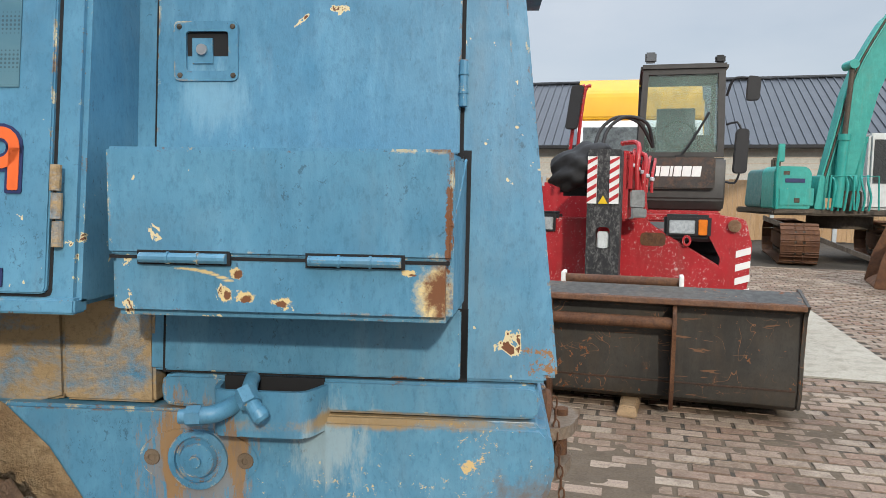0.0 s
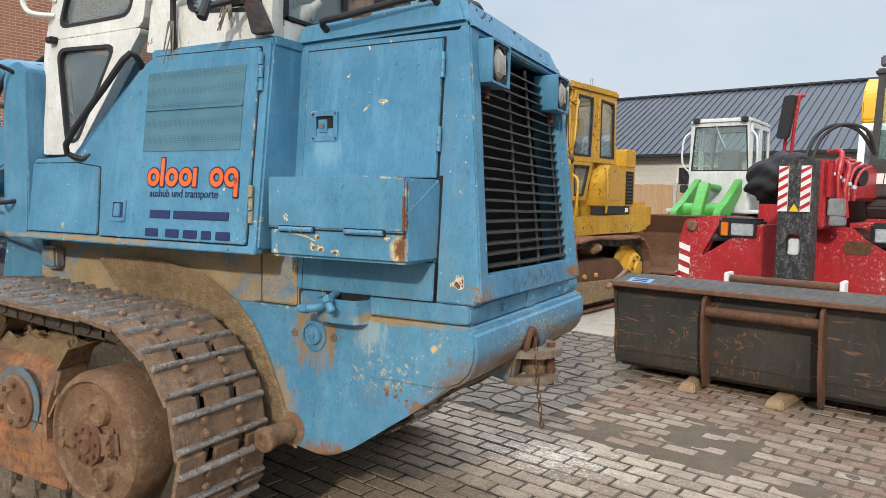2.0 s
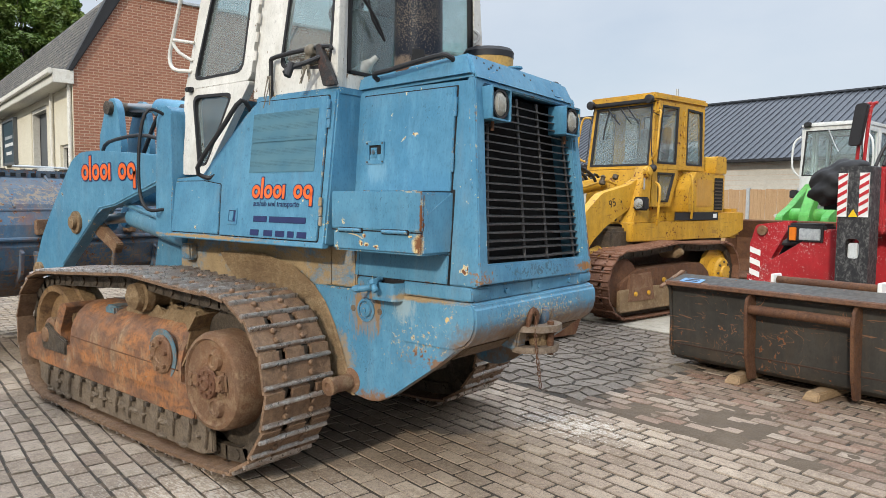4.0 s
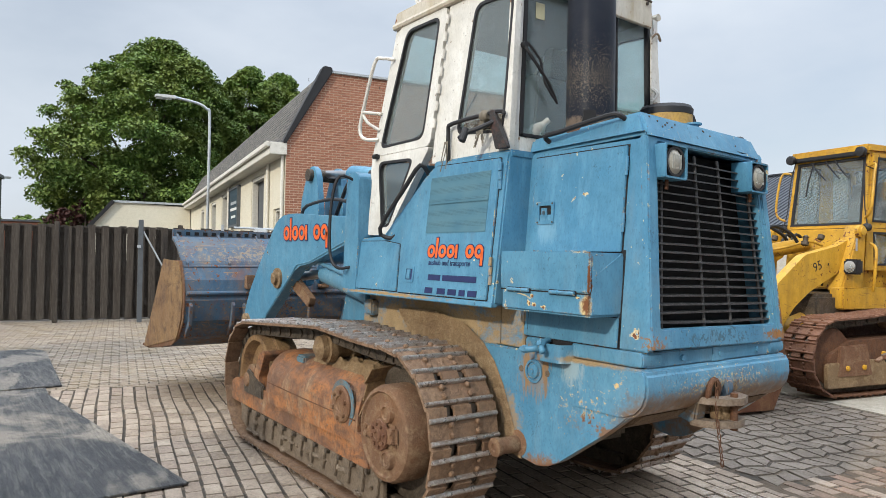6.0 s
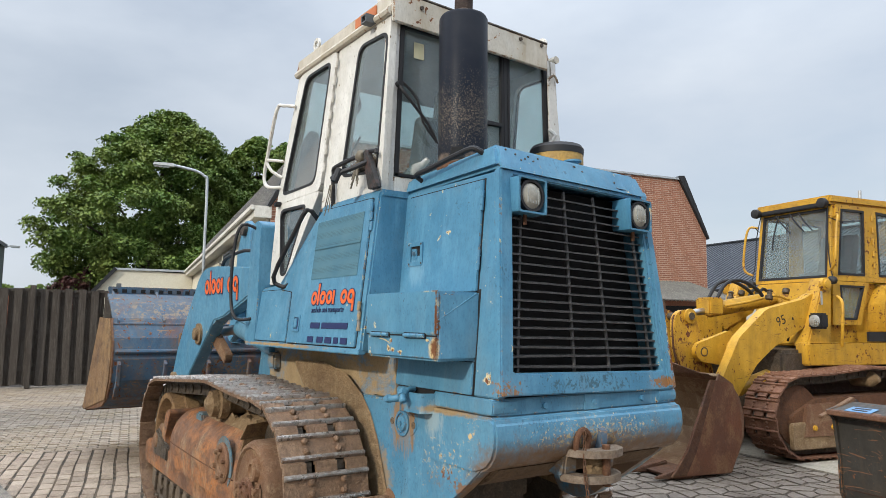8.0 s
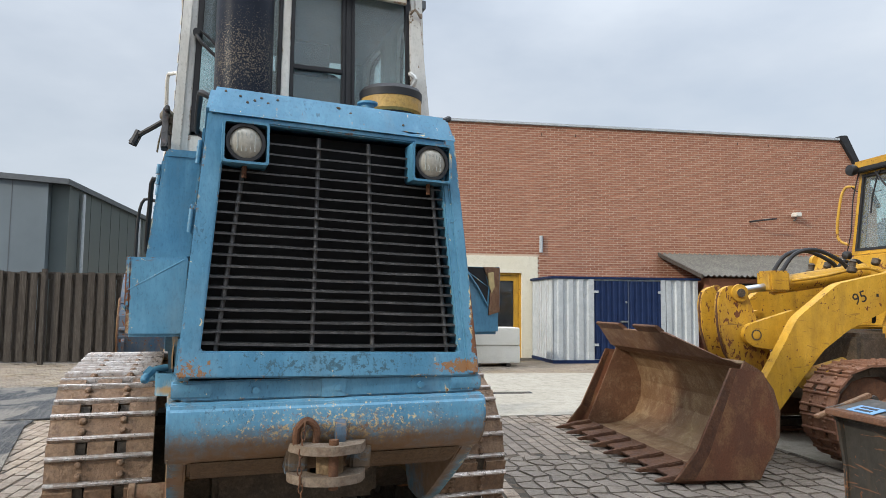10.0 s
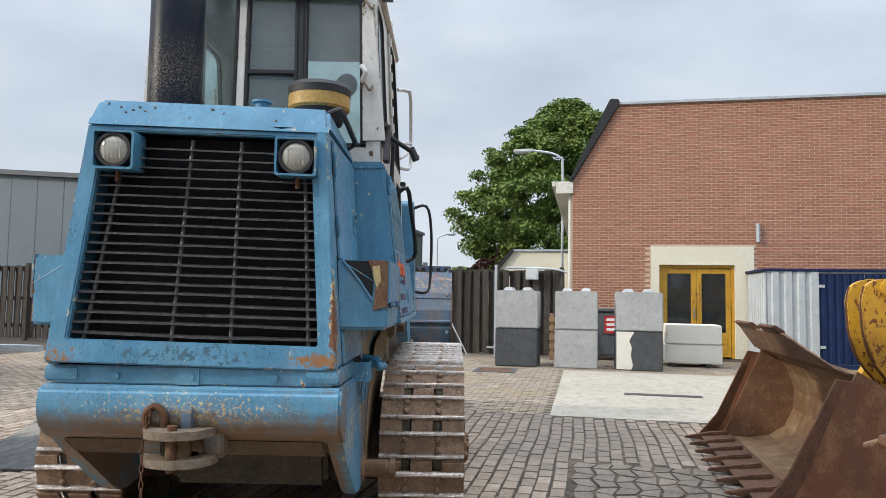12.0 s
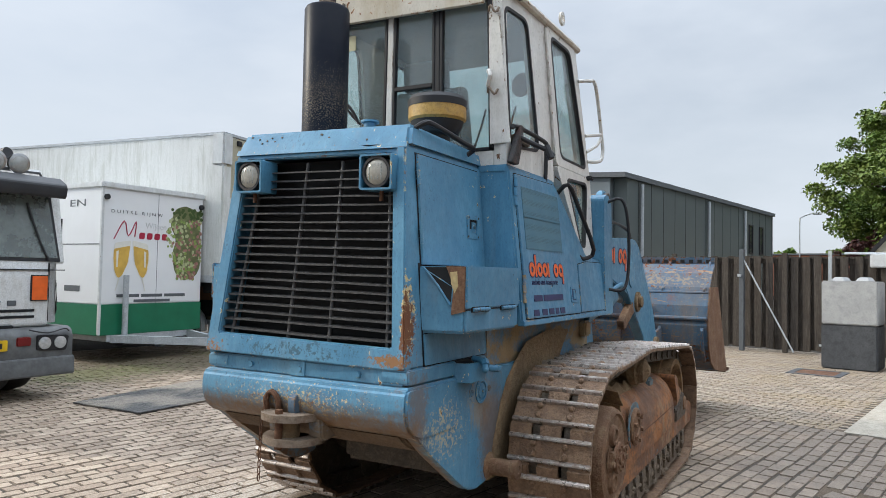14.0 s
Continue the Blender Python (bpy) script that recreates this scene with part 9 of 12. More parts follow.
# fittings of the yellow loader
for y0, y1 in ((-0.30, -0.08), (-0.18, 0.05), (0.02, 0.26)):
    part("screen_wiper", tube(B(), [(7.70, CY + y1, 2.88), (7.68, CY + (y0 + y1) / 2, 2.74), (7.67, CY + y0, 2.62)], 0.009, 6, 2), BLACK, ycat)
for s in (-1, 1):
    part("hanging_cable", tube(B(), [(7.70, CY + s * 0.50, 2.90), (7.64, CY + s * 0.53, 2.6), (7.62, CY + s * 0.55, 2.25), (7.60, CY + s * 0.60, 2.02)], 0.007, 6, 4), BLACK, ycat)
    part("hanging_cable", tube(B(), [(7.64, CY + s * 0.55, 2.75), (7.80, CY + s * 0.60, 2.70), (8.05, CY + s * 0.585, 2.73)], 0.006, 6, 4), BLACK, ycat)
    part("bolted_cover", hull8(B(), [(6.45, s * 1.06, 0.26), (7.05, s * 1.06, 0.26), (7.05, s * 1.12, 0.26), (6.45, s * 1.12, 0.26)], [(6.52, s * 1.06, 0.60), (6.98, s * 1.06, 0.62), (6.98, s * 1.10, 0.62), (6.52, s * 1.10, 0.60)], 0.012), BROWNRUST, ycat)
    for x, z in ((6.62, 0.36), (6.90, 0.36), (7.25, 0.50), (7.55, 0.50)):
        part("cover_bolt", lathe(B(), [(0.03, 0), (0.03, 0.03), (0.015, 0.035)], (x, s * 1.10, z), (0, s, 0), 8), YELLOW, ycat)
    part("post_boss", lathe(B(), [(0.075, 0), (0.075, 0.05), (0.05, 0.055), (0.05, 0.075), (0.02, 0.08)], (7.36, s * 0.71, 1.92), (0, s, 0), 20), YELLOW, ycat)
    part("slot", box(B(), 7.30, 7.335, s * 0.718, s * 0.723, 1.68, 1.84, 0.012), GALV, ycat)
    part("deck_slot", prism(B(), rounded([(6.98, 1.25), (7.02, 1.25), (7.05, 1.42), (7.01, 1.43)], 0.015, 2), 'y', s * 0.50, s * 0.505), DARK, ycat)
    part("hydraulic_union", lathe(B(), [(0.03, 0), (0.045, 0.01), (0.045, 0.05), (0.03, 0.06), (0.03, 0.10), (0.04, 0.11), (0.02, 0.13)], (6.95, s * 0.30, 1.74), (0.2, 0, 1), 12), GREASE, ycat)
    part("hydraulic_union", lathe(B(), [(0.03, 0), (0.04, 0.01), (0.04, 0.06), (0.02, 0.07)], (7.18, s * 0.34, 1.82), (0.4, 0, 1), 12), GREASE, ycat)
part("hydraulic_pipe", tube(B(), [(6.42, 0.13, 1.66), (6.8, 0.16, 1.72), (7.2, 0.16, 1.80), (7.4, 0.2, 1.75)], 0.016, 8, 3), YELLOW, ycat)
part("hydraulic_pipe", tube(B(), [(6.42, -0.13, 1.66), (6.8, -0.16, 1.72), (7.2, -0.16, 1.80), (7.4, -0.2, 1.75)], 0.016, 8, 3), YELLOW, ycat)

# ---- loose bucket on timber in front of the red machine ----
SPARE_AT = pose(-0.395, 4.961, 0, 0, 0, -11.5)
spare = thing("loader_bucket", "charcoal digging bucket lying on timber blocks, scratched and rusty", "bucket", m=SPARE_AT)
LB, RIB1, RIB2 = 2.36, 0.77, 1.58
prof = [(0.25, 0.86), (-0.02, 0.80), (0.0, 0.775), (0.075, 0.74), (0.10, 0.45), (0.10, 0.22), (0.13, 0.12), (0.20, 0.075), (0.80, 0.07), (0.80, 0.095), (0.22, 0.10), (0.155, 0.14), (0.13, 0.24), (0.13, 0.46), (0.105, 0.735), (0.25, 0.83)]
part("bucket_shell", prism(B(), prof, 'x', 0.0, LB, 0.005), CHARCOAL, spare)
for x in (-0.02, LB - 0.005):
    part("bucket_cheek", prism(B(), [(-0.03, 0.805), (0.05, 0.73), (0.085, 0.45), (0.085, 0.20), (0.13, 0.10), (0.84, 0.065), (0.70, 0.42), (0.30, 0.875)], 'x', x, x + 0.025, 0.004), CHARCOAL, spare)
for x in (RIB1, RIB2):
    part("hook_rib", prism(B(), rounded([(0.02, 0.79), (-0.055, 0.73), (-0.07, 0.62), (-0.035, 0.26), (0.03, 0.05), (0.14, 0.05), (0.11, 0.25), (0.09, 0.74)], 0.02, 2), 'x', x - 0.013, x + 0.013, 0.003), DKRUST, spare)
part("mount_tube", cyl(B(), (RIB1, -0.015, 0.645), (RIB2, -0.015, 0.645), 0.040), DKRUST, spare, "rusty mounting tube")
part("top_tube", cyl(B(), (RIB1 + 0.05, 0.34, 0.87), (RIB2 + 0.05, 0.34, 0.87), 0.037), DKRUST, spare)
for x in (RIB1 + 0.05, RIB2 + 0.05):
    part("tube_bracket", box(B(), x - 0.015, x + 0.015, 0.27, 0.41, 0.80, 0.925, 0.005), SIGNWHITE, spare)
part("top_rail", prism(B(), [(-0.045, 0.775), (-0.035, 0.805), (0.012, 0.812), (0.0, 0.765)], 'x', 0.0, LB, 0.004), DKRUST, spare, "rusty front rail of the top flange")
part("lower_strip", box(B(), 0.02, LB - 0.02, 0.093, 0.100, 0.225, 0.238, 0.002), STRIPRUST, spare)
part("end_lip", prism(B(), [(-0.09, 0.745), (-0.095, 0.765), (0.26, 0.890), (0.27, 0.865)], 'x', -0.030, 0.012, 0.004), RUSTY, spare)
def on_flange(y, lift):
    return 0.8045 + (y + 0.02) * 0.222 + lift
decal = part("blue_label", hull8(B(), [(0.11, 0.01, on_flange(0.01, 0.001)), (0.31, 0.01, on_flange(0.01, 0.001)), (0.31, 0.11, on_flange(0.11, 0.001)), (0.11, 0.11, on_flange(0.11, 0.001))], [(0.11, 0.01, on_flange(0.01, 0.004)), (0.31, 0.01, on_flange(0.01, 0.004)), (0.31, 0.11, on_flange(0.11, 0.004)), (0.11, 0.11, on_flange(0.11, 0.004))]), plain("blue_label", (0.13, 0.27, 0.46), 0.4), spare, "pale blue label with plain bars")
for y in (0.03, 0.07):
    part("plain_bar", hull8(B(), [(0.15, y, on_flange(y, 0.004)), (0.27, y, on_flange(y, 0.004)), (0.27, y + 0.02, on_flange(y + 0.02, 0.004)), (0.15, y + 0.02, on_flange(y + 0.02, 0.004))], [(0.15, y, on_flange(y, 0.006)), (0.27, y, on_flange(y, 0.006)), (0.27, y + 0.02, on_flange(y + 0.02, 0.006)), (0.15, y + 0.02, on_flange(y + 0.02, 0.006))]), BLACK, decal)
for x in (0.66, 1.30):
    blk = part("timber_block", hull8(B(), [(-0.07, -0.05, 0.0), (0.07, -0.06, 0.0), (0.07, 0.62, 0.0), (-0.07, 0.62, 0.0)], [(-0.045, 0.0, 0.068), (0.06, -0.02, 0.068), (0.07, 0.62, 0.068), (-0.07, 0.62, 0.068)], 0.010), TIMBER)
    blk.matrix_basis = SPARE_AT @ pose(x, 0.0, 0, 0, 0, random.Random(int(x * 10)).uniform(-6, 6))
    tagged(blk, "raw timber block carrying the spare bucket", "timber", "timber blocks under the bucket")

# ---- red rotating telehandler ----
red = thing("telehandler", "red rotating telehandler with dark cab, paint flecked white", "telehandler", m=pose(1.0, 7.0, 0, 0, 0, -15))
part("front_plate", prism(B(), [(-1.05, 0.42), (-1.05, 0.82), (-0.48, 1.20), (-0.40, 1.26), (0.45, 1.26), (0.52, 1.18), (1.12, 0.84), (1.16, 0.42)], 'y', -0.42, -0.34, 0.012), RED, red, "red front plate flecked with white")
part("chassis", box(B(), -0.75, 0.75, -0.34, 3.4, 0.45, 1.0, 0.04), RED, red)
part("cross_beam", box(B(), -1.25, 1.25, -0.34, -0.05, 0.40, 0.75, 0.03), RED, red)
for s in (-1, 1):
    off = 0.16 if s < 0 else 0.0
    arm = part("stabiliser_arm", prism(B(), rounded([(s * 0.95 + off, 0.46), (s * 1.30 + off, 0.46), (s * 1.34 + off, 1.05), (s * 1.28 + off, 1.28), (s * 0.86 + off, 1.34), (s * 0.92 + off, 1.24), (s * 1.10 + off, 0.92)], 0.03, 2), 'y', -0.40, -0.28, 0.01), RED, red)
    part("arm_bolt", lathe(B(), [(0.055, 0), (0.055, 0.03), (0.03, 0.035)], (s * 1.19 + off, -0.40, 1.22), (0, -1, 0), 14), RUSTY, arm)
    for k in range(4):
        part("warning_stripe", prism(B(), [(s * 1.21 + off, 0.58 + k * 0.12), (s * 1.33 + off, 0.62 + k * 0.12), (s * 1.33 + off, 0.68 + k * 0.12), (s * 1.21 + off, 0.64 + k * 0.12)], 'y', -0.405, -0.40), SIGNWHITE, arm)
    wheel = part("front_wheel", lathe(B(), [(0.25, -0.2), (0.5, -0.22), (0.57, -0.15), (0.58, 0), (0.57, 0.15), (0.5, 0.22), (0.25, 0.2)], (s * 0.95, 0.45, 0.58), (1, 0, 0), 32), BLACK, red, "black lugged tyre")
    for k in range(22):
        a = k * 2 * math.pi / 22
        m = Matrix.Translation((s * 0.95, 0.45, 0.58)) @ Matrix.Rotation(a, 4, 'X')
        part("tyre_lug", box(B(), -0.19, 0.19, -0.035, 0.035, 0.56, 0.605, 0.008, m), BLACK, wheel)
    part("mudguard", prism(B(), [(0.15 - 0.35, 1.16), (0.9, 1.16), (0.9, 1.22), (-0.2, 1.22), (-0.36, 1.1), (-0.32, 1.06)], 'x', s * 0.62, s * 1.18, 0.01), PLASTIC, red)
    cx = -0.55 if s < 0 else 0.80
    lamp = part("head_lamp", box(B(), cx - 0.20, cx + 0.20, -0.44, -0.20, 1.10, 1.31, 0.025), BLACK, red)
    part("lamp_glass", box(B(), cx - s * 0.045 - 0.11, cx - s * 0.045 + 0.11, -0.452, -0.44, 1.14, 1.26, 0.006), plain("bright_lamp_glass", (0.62, 0.66, 0.68), 0.12, 0.3, 0.4, 40), lamp)
    part("indicator", box(B(), cx + s * 0.13 - 0.038, cx + s * 0.13 + 0.038, -0.452, -0.44, 1.13, 1.27, 0.006), plain("amber_lens", (0.75, 0.20, 0.02), 0.25), lamp)
# boom head hanging in front
mast = part("boom_head", ring(B(), rounded([(-0.02, 0.72), (0.26, 0.72), (0.26, 1.86), (-0.02, 1.86)], 0.02, 3), rounded([(0.06, 1.02), (0.18, 1.02), (0.18, 1.20), (0.06, 1.20)], 0.04, 3), 'y', -0.92, -0.74), worn("flaked_black_paint", (0.016, 0.016, 0.018), (0.028, 0.028, 0.030), (0.40, 0.39, 0.37), 2, 34, 0.6, 0, 0.3, 0.004, (1, 1, 0.6), 0.3), red, "black boom head with flaking paint")
part("coupler", box(B(), 0.07, 0.17, -0.90, -0.80, 1.0, 1.16, 0.012), PALEGREY, mast)
for u in (0.015, 0.20):
    pl = part("warning_plate", box(B(), u - 0.035, u + 0.045, -0.935, -0.922, 1.40, 1.80), SIGNWHITE, mast)
    for k in range(5):
        z = 1.41 + k * 0.08
        part("warning_stripe", prism(B(), [(u - 0.035, z), (u + 0.045, z + 0.05), (u + 0.045, min(z + 0.085, 1.80)), (u - 0.035, z + 0.035)], 'y', -0.938, -0.935), SIGNRED, pl)
part("warning_triangle", prism(B(), [(0.075, 1.40), (0.155, 1.40), (0.115, 1.47)], 'y', -0.928, -0.921), plain("warning_yellow", (0.75, 0.5, 0.02), 0.4), mast)
part("boom", box(B(), -0.05, 0.33, -0.70, 2.6, 1.50, 1.86, 0.03), RED, red)
part("boom_nose", prism(B(), [(-0.72, 1.25), (-0.30, 1.25), (-0.10, 1.86), (-0.72, 1.86)], 'x', -0.02, 0.30, 0.02), RED, red)
# folded black tarpaulin tied over the boom end
bm = B()
bmesh.ops.create_icosphere(bm, subdivisions=4, radius=1.0)
for v in bm.verts:
    n = v.co.normalized()
    fold = 0.09 * math.sin(8 * n.z + 3 * n.x + 1.6 * math.sin(4 * n.x)) + 0.035 * math.sin(15 * n.z - 6 * n.x + 3 * n.y) + 0.04 * math.sin(7 * n.x + 5 * n.y)
    v.co = Vector((0.29 * n.x * (1 + fold), 0.17 * n.y * (1 + fold), 0.20 * n.z * (1 + fold) + 0.07 * n.x)) + Vector((-0.10, -0.74, 1.72))
for f in bm.faces:
    f.smooth = True
part("tarpaulin", bm, plain("black_tarpaulin", (0.022, 0.022, 0.024), 0.75, 0, 0.4, 20, 0.3), red, "folded black tarpaulin", 80)
for k in range(5):
    part("pipe", tube(B(), [(0.30 + k * 0.045, 0.0, 1.90 - k * 0.02), (0.32 + k * 0.045, -0.42, 1.88 - k * 0.03), (0.33 + k * 0.04, -0.55, 1.80 - k * 0.04), (0.31 + k * 0.045, -0.56, 1.50)], 0.014, 8, 3), RED, red)
    part("pipe_union", lathe(B(), [(0.014, 0), (0.022, 0.005), (0.022, 0.03), (0.014, 0.035)], (0.33 + k * 0.04, -0.57, 1.72 - k * 0.03), (0, 0, 1), 8), GALV, red)
part("hose_block", box(B(), -0.30, -0.04, -0.70, -0.45, 1.46, 1.72, 0.03), BLACK, red)
part("valve_box", box(B(), 0.32, 0.44, -0.70, -0.58, 1.36, 1.52, 0.012), plain("dull_valve_grey", (0.30, 0.31, 0.31), 0.5, 0.2, 0.4, 20), red)
part("valve_box", box(B(), 0.34, 0.46, -0.72, -0.62, 1.28, 1.36, 0.010), plain("dull_valve_grey", (0.26, 0.27, 0.27), 0.5, 0.2, 0.4, 20), red)
for k, (a, b) in enumerate(((1.95, 0.36), (1.85, 0.42), (1.75, 0.40))):
    part("pipe", tube(B(), [(0.20, -0.3, a), (b, -0.5, a - 0.02), (b, -0.58, a - 0.25), (b + 0.02, -0.55, 1.35)], 0.022, 8, 4), RED, red)
part("pressure_drum", cyl(B(), (0.30, -0.2, 1.72), (0.48, -0.25, 1.72), 0.085), BLACK, red)
part("mesh_step", box(B(), 0.42, 0.85, -0.34, 0.1, 1.26, 1.30), RED, red)
part("grille_patch", prism(B(), rounded([(0.40, 1.02), (0.62, 1.02), (0.62, 1.14), (0.40, 1.14)], 0.04, 3), 'y', -0.425, -0.419), DKRUST, red)
part("tow_eye", ring(B(), [(0.80 + 0.04 * math.cos(i * math.pi / 6), 1.08 + 0.05 * math.sin(i * math.pi / 6)) for i in range(12)], [(0.80 + 0.02 * math.cos(i * math.pi / 6), 1.08 + 0.03 * math.sin(i * math.pi / 6)) for i in range(12)], 'y', -0.46, -0.42), RED, red)
for a in (-0.05, 0.02):
    part("hose", tube(B(), [(-0.05 + a, 0.0, 1.90), (0.0 + a, 0.1, 2.12), (0.16 + a, 0.15, 2.24), (0.36 + a, 0.2, 2.18), (0.44, 0.3, 1.95)], 0.018, 8, 4), BLACK, red)
# its cab, turned with the upper part
def tcab(name, bm, mat_, parent=None, label=""):
    return part(name, moved(bm, Matrix.Translation((0.68, 1.05, -0.085)) @ Matrix.Rotation(radians(5), 4, 'Z')), mat_, red if parent is None else parent, label)
cabf = tcab("cab_frame", ring(B(), [(-0.45, 1.98), (0.45, 1.98), (0.43, 2.92), (-0.41, 2.92)], [(-0.38, 2.03), (0.38, 2.03), (0.36, 2.86), (-0.35, 2.86)], 'y', 0.0, 0.08), CABGREY, None, "dark grey cab frame")
tcab("cab_glass", prism(B(), [(-0.385, 2.02), (0.385, 2.02), (0.365, 2.87), (-0.355, 2.87)], 'y', 0.03, 0.036), glass("greenish_cab_glass", (0.16, 0.24, 0.20), 0.3), cabf)
tcab("cab_nose", prism(B(), [(0.0, 1.97), (1.3, 1.97), (1.3, 1.40), (0.05, 1.40), (-0.04, 1.52), (-0.04, 1.9)], 'x', -0.46, 0.47, 0.02), CABGREY)
tcab("nose_panel", box(B(), -0.44, 0.36, -0.10, -0.04, 1.63, 1.97, 0.015), worn("rusty_charcoal", (0.035, 0.032, 0.03), (0.06, 0.05, 0.045), (0.14, 0.07, 0.04), 3, 10, 0.6, 0.1, 0.3), None, "charcoal panel with a rusty edge")
for k, (a, w) in enumerate(((-0.40, 0.095), (-0.295, 0.085), (-0.20, 0.085), (-0.105, 0.028), (-0.065, 0.075), (0.02, 0.09), (0.12, 0.09))):
    tcab("plain_shape", prism(B(), [(a, 1.765), (a + w, 1.765), (a + w + 0.012, 1.875), (a + 0.012, 1.875)], 'y', -0.106, -0.10), SIGNWHITE)
for x in (-0.44, 0.41):
    tcab("cab_post", box(B(), x, x + 0.05, 1.1, 1.16, 1.95, 2.9), CABGREY)
tcab("cab_roof", box(B(), -0.44, 0.46, -0.02, 1.2, 2.90, 2.97, 0.02), CABGREY)
tcab("cab_back", box(B(), -0.44, 0.44, 1.12, 1.16, 1.95, 2.3), CABGREY)
tcab("cab_floor", box(B(), -0.42, 0.42, 0.05, 1.1, 1.9, 1.96), DARK)
tcab("driver_seat", prism(B(), rounded([(0.55, 2.0), (0.95, 2.0), (1.05, 2.6), (0.95, 2.62), (0.85, 2.2), (0.55, 2.18)], 0.05, 2), 'x', -0.22, 0.22, 0.02), PLASTIC)
tcab("steering_wheel", tube(B(), [(0.17 * math.cos(a), 0.35 + 0.08 * math.sin(a), 2.25 + 0.15 * math.sin(a)) for a in [i * math.pi / 6 for i in range(13)]], 0.014, 6, 1), BLACK)
tcab("wiper", tube(B(), [(0.0, -0.03, 1.98), (0.12, -0.03, 2.15), (0.28, -0.02, 2.45)], 0.014, 6, 2), BLACK)
tcab("wiper_motor", box(B(), -0.05, 0.05, -0.06, 0.0, 1.93, 2.0, 0.01), BLACK)
tcab("red_base", box(B(), -0.46, 0.44, -0.02, 1.4, 1.27, 1.40, 0.02), RED)
tcab("mirror_bracket", tube(B(), [(0.46, 0.0, 2.32), (0.56, -0.05, 2.34), (0.60, -0.06, 2.26)], 0.012, 8, 2), BLACK)
tcab("mirror_bracket", tube(B(), [(0.46, 0.0, 1.72), (0.56, -0.05, 1.70), (0.60, -0.06, 1.80)], 0.012, 8, 2), BLACK)
tcab("lower_mirror", prism(B(), rounded([(0.53, 1.80), (0.67, 1.80), (0.68, 2.27), (0.55, 2.27)], 0.04, 3), 'y', -0.10, -0.02, 0.02), BLACK)
tcab("work_lamp", box(B(), -0.40, -0.28, -0.02, 0.06, 2.99, 3.10, 0.015), PLASTIC)
tcab("work_lamp", box(B(), 0.32, 0.42, -0.02, 0.06, 2.97, 3.05, 0.015), BLACK)
tcab("mirror_arm", tube(B(), [(0.45, 0.0, 2.62), (0.50, -0.05, 2.78), (0.60, -0.06, 2.80), (0.70, -0.06, 2.78)], 0.014, 8, 3), BLACK)
tcab("side_mirror", prism(B(), rounded([(0.63, 2.56), (0.76, 2.56), (0.77, 2.80), (0.64, 2.82)], 0.03, 3), 'y', -0.09, -0.03, 0.01), BLACK)
part("mirror_post", tube(B(), [(-0.30, 0.2, 1.7), (-0.27, 0.15, 2.1), (-0.22, 0.12, 2.5), (-0.16, 0.12, 2.55)], 0.018, 8, 3), RED, red)
part("mirror_post", tube(B(), [(-0.38, 0.2, 1.7), (-0.34, 0.15, 2.1), (-0.28, 0.12, 2.5), (-0.22, 0.12, 2.55)], 0.018, 8, 3), RED, red)
part("side_mirror", prism(B(), rounded([(-0.40, 2.12), (-0.28, 2.12), (-0.22, 2.55), (-0.34, 2.55)], 0.03, 3), 'y', 0.04, 0.10, 0.01), BLACK, red)
part("engine_box", box(B(), -0.75, 0.0, 0.6, 3.2, 1.0, 1.6, 0.04), RED, red)

# ---- green and white wheel loader ----
gl = thing("wheel_loader", "small wheel loader, white cab, bright green arms, rusty bucket", "wheel loader", m=pose(-1.05, 15.4, 0, 0, 0, -8))
part("body", box(B(), -0.62, 0.62, 0.3, 3.6, 0.85, 1.75, 0.05), PALEGREY, gl)
part("cab_base", prism(B(), [(0.15, 1.2), (1.7, 1.2), (1.7, 2.1), (0.1, 2.1)], 'x', -0.62, 0.62, 0.03), PALEGREY, gl)
for (x0, x1, yy, nm) in ((-0.66, 0.66, 0.12, "front"), (-0.66, 0.66, 1.70, "rear")):
    wo_ = [(x0, 2.05), (x1, 2.05), (x1 - 0.07, 3.12), (x0 + 0.07, 3.12)]
    f = part(nm + "_frame", ring(B(), wo_, inset(wo_, 0.06), 'y', yy, yy + 0.06), PALEGREY, gl)
    part("pane", prism(B(), inset(wo_, 0.055), 'y', yy + 0.02, yy + 0.026), GLASS, f)
    part("pane_seal", ring(B(), inset(wo_, 0.05), inset(wo_, 0.075), 'y', yy - 0.004, yy + 0.03), BLACK, f)
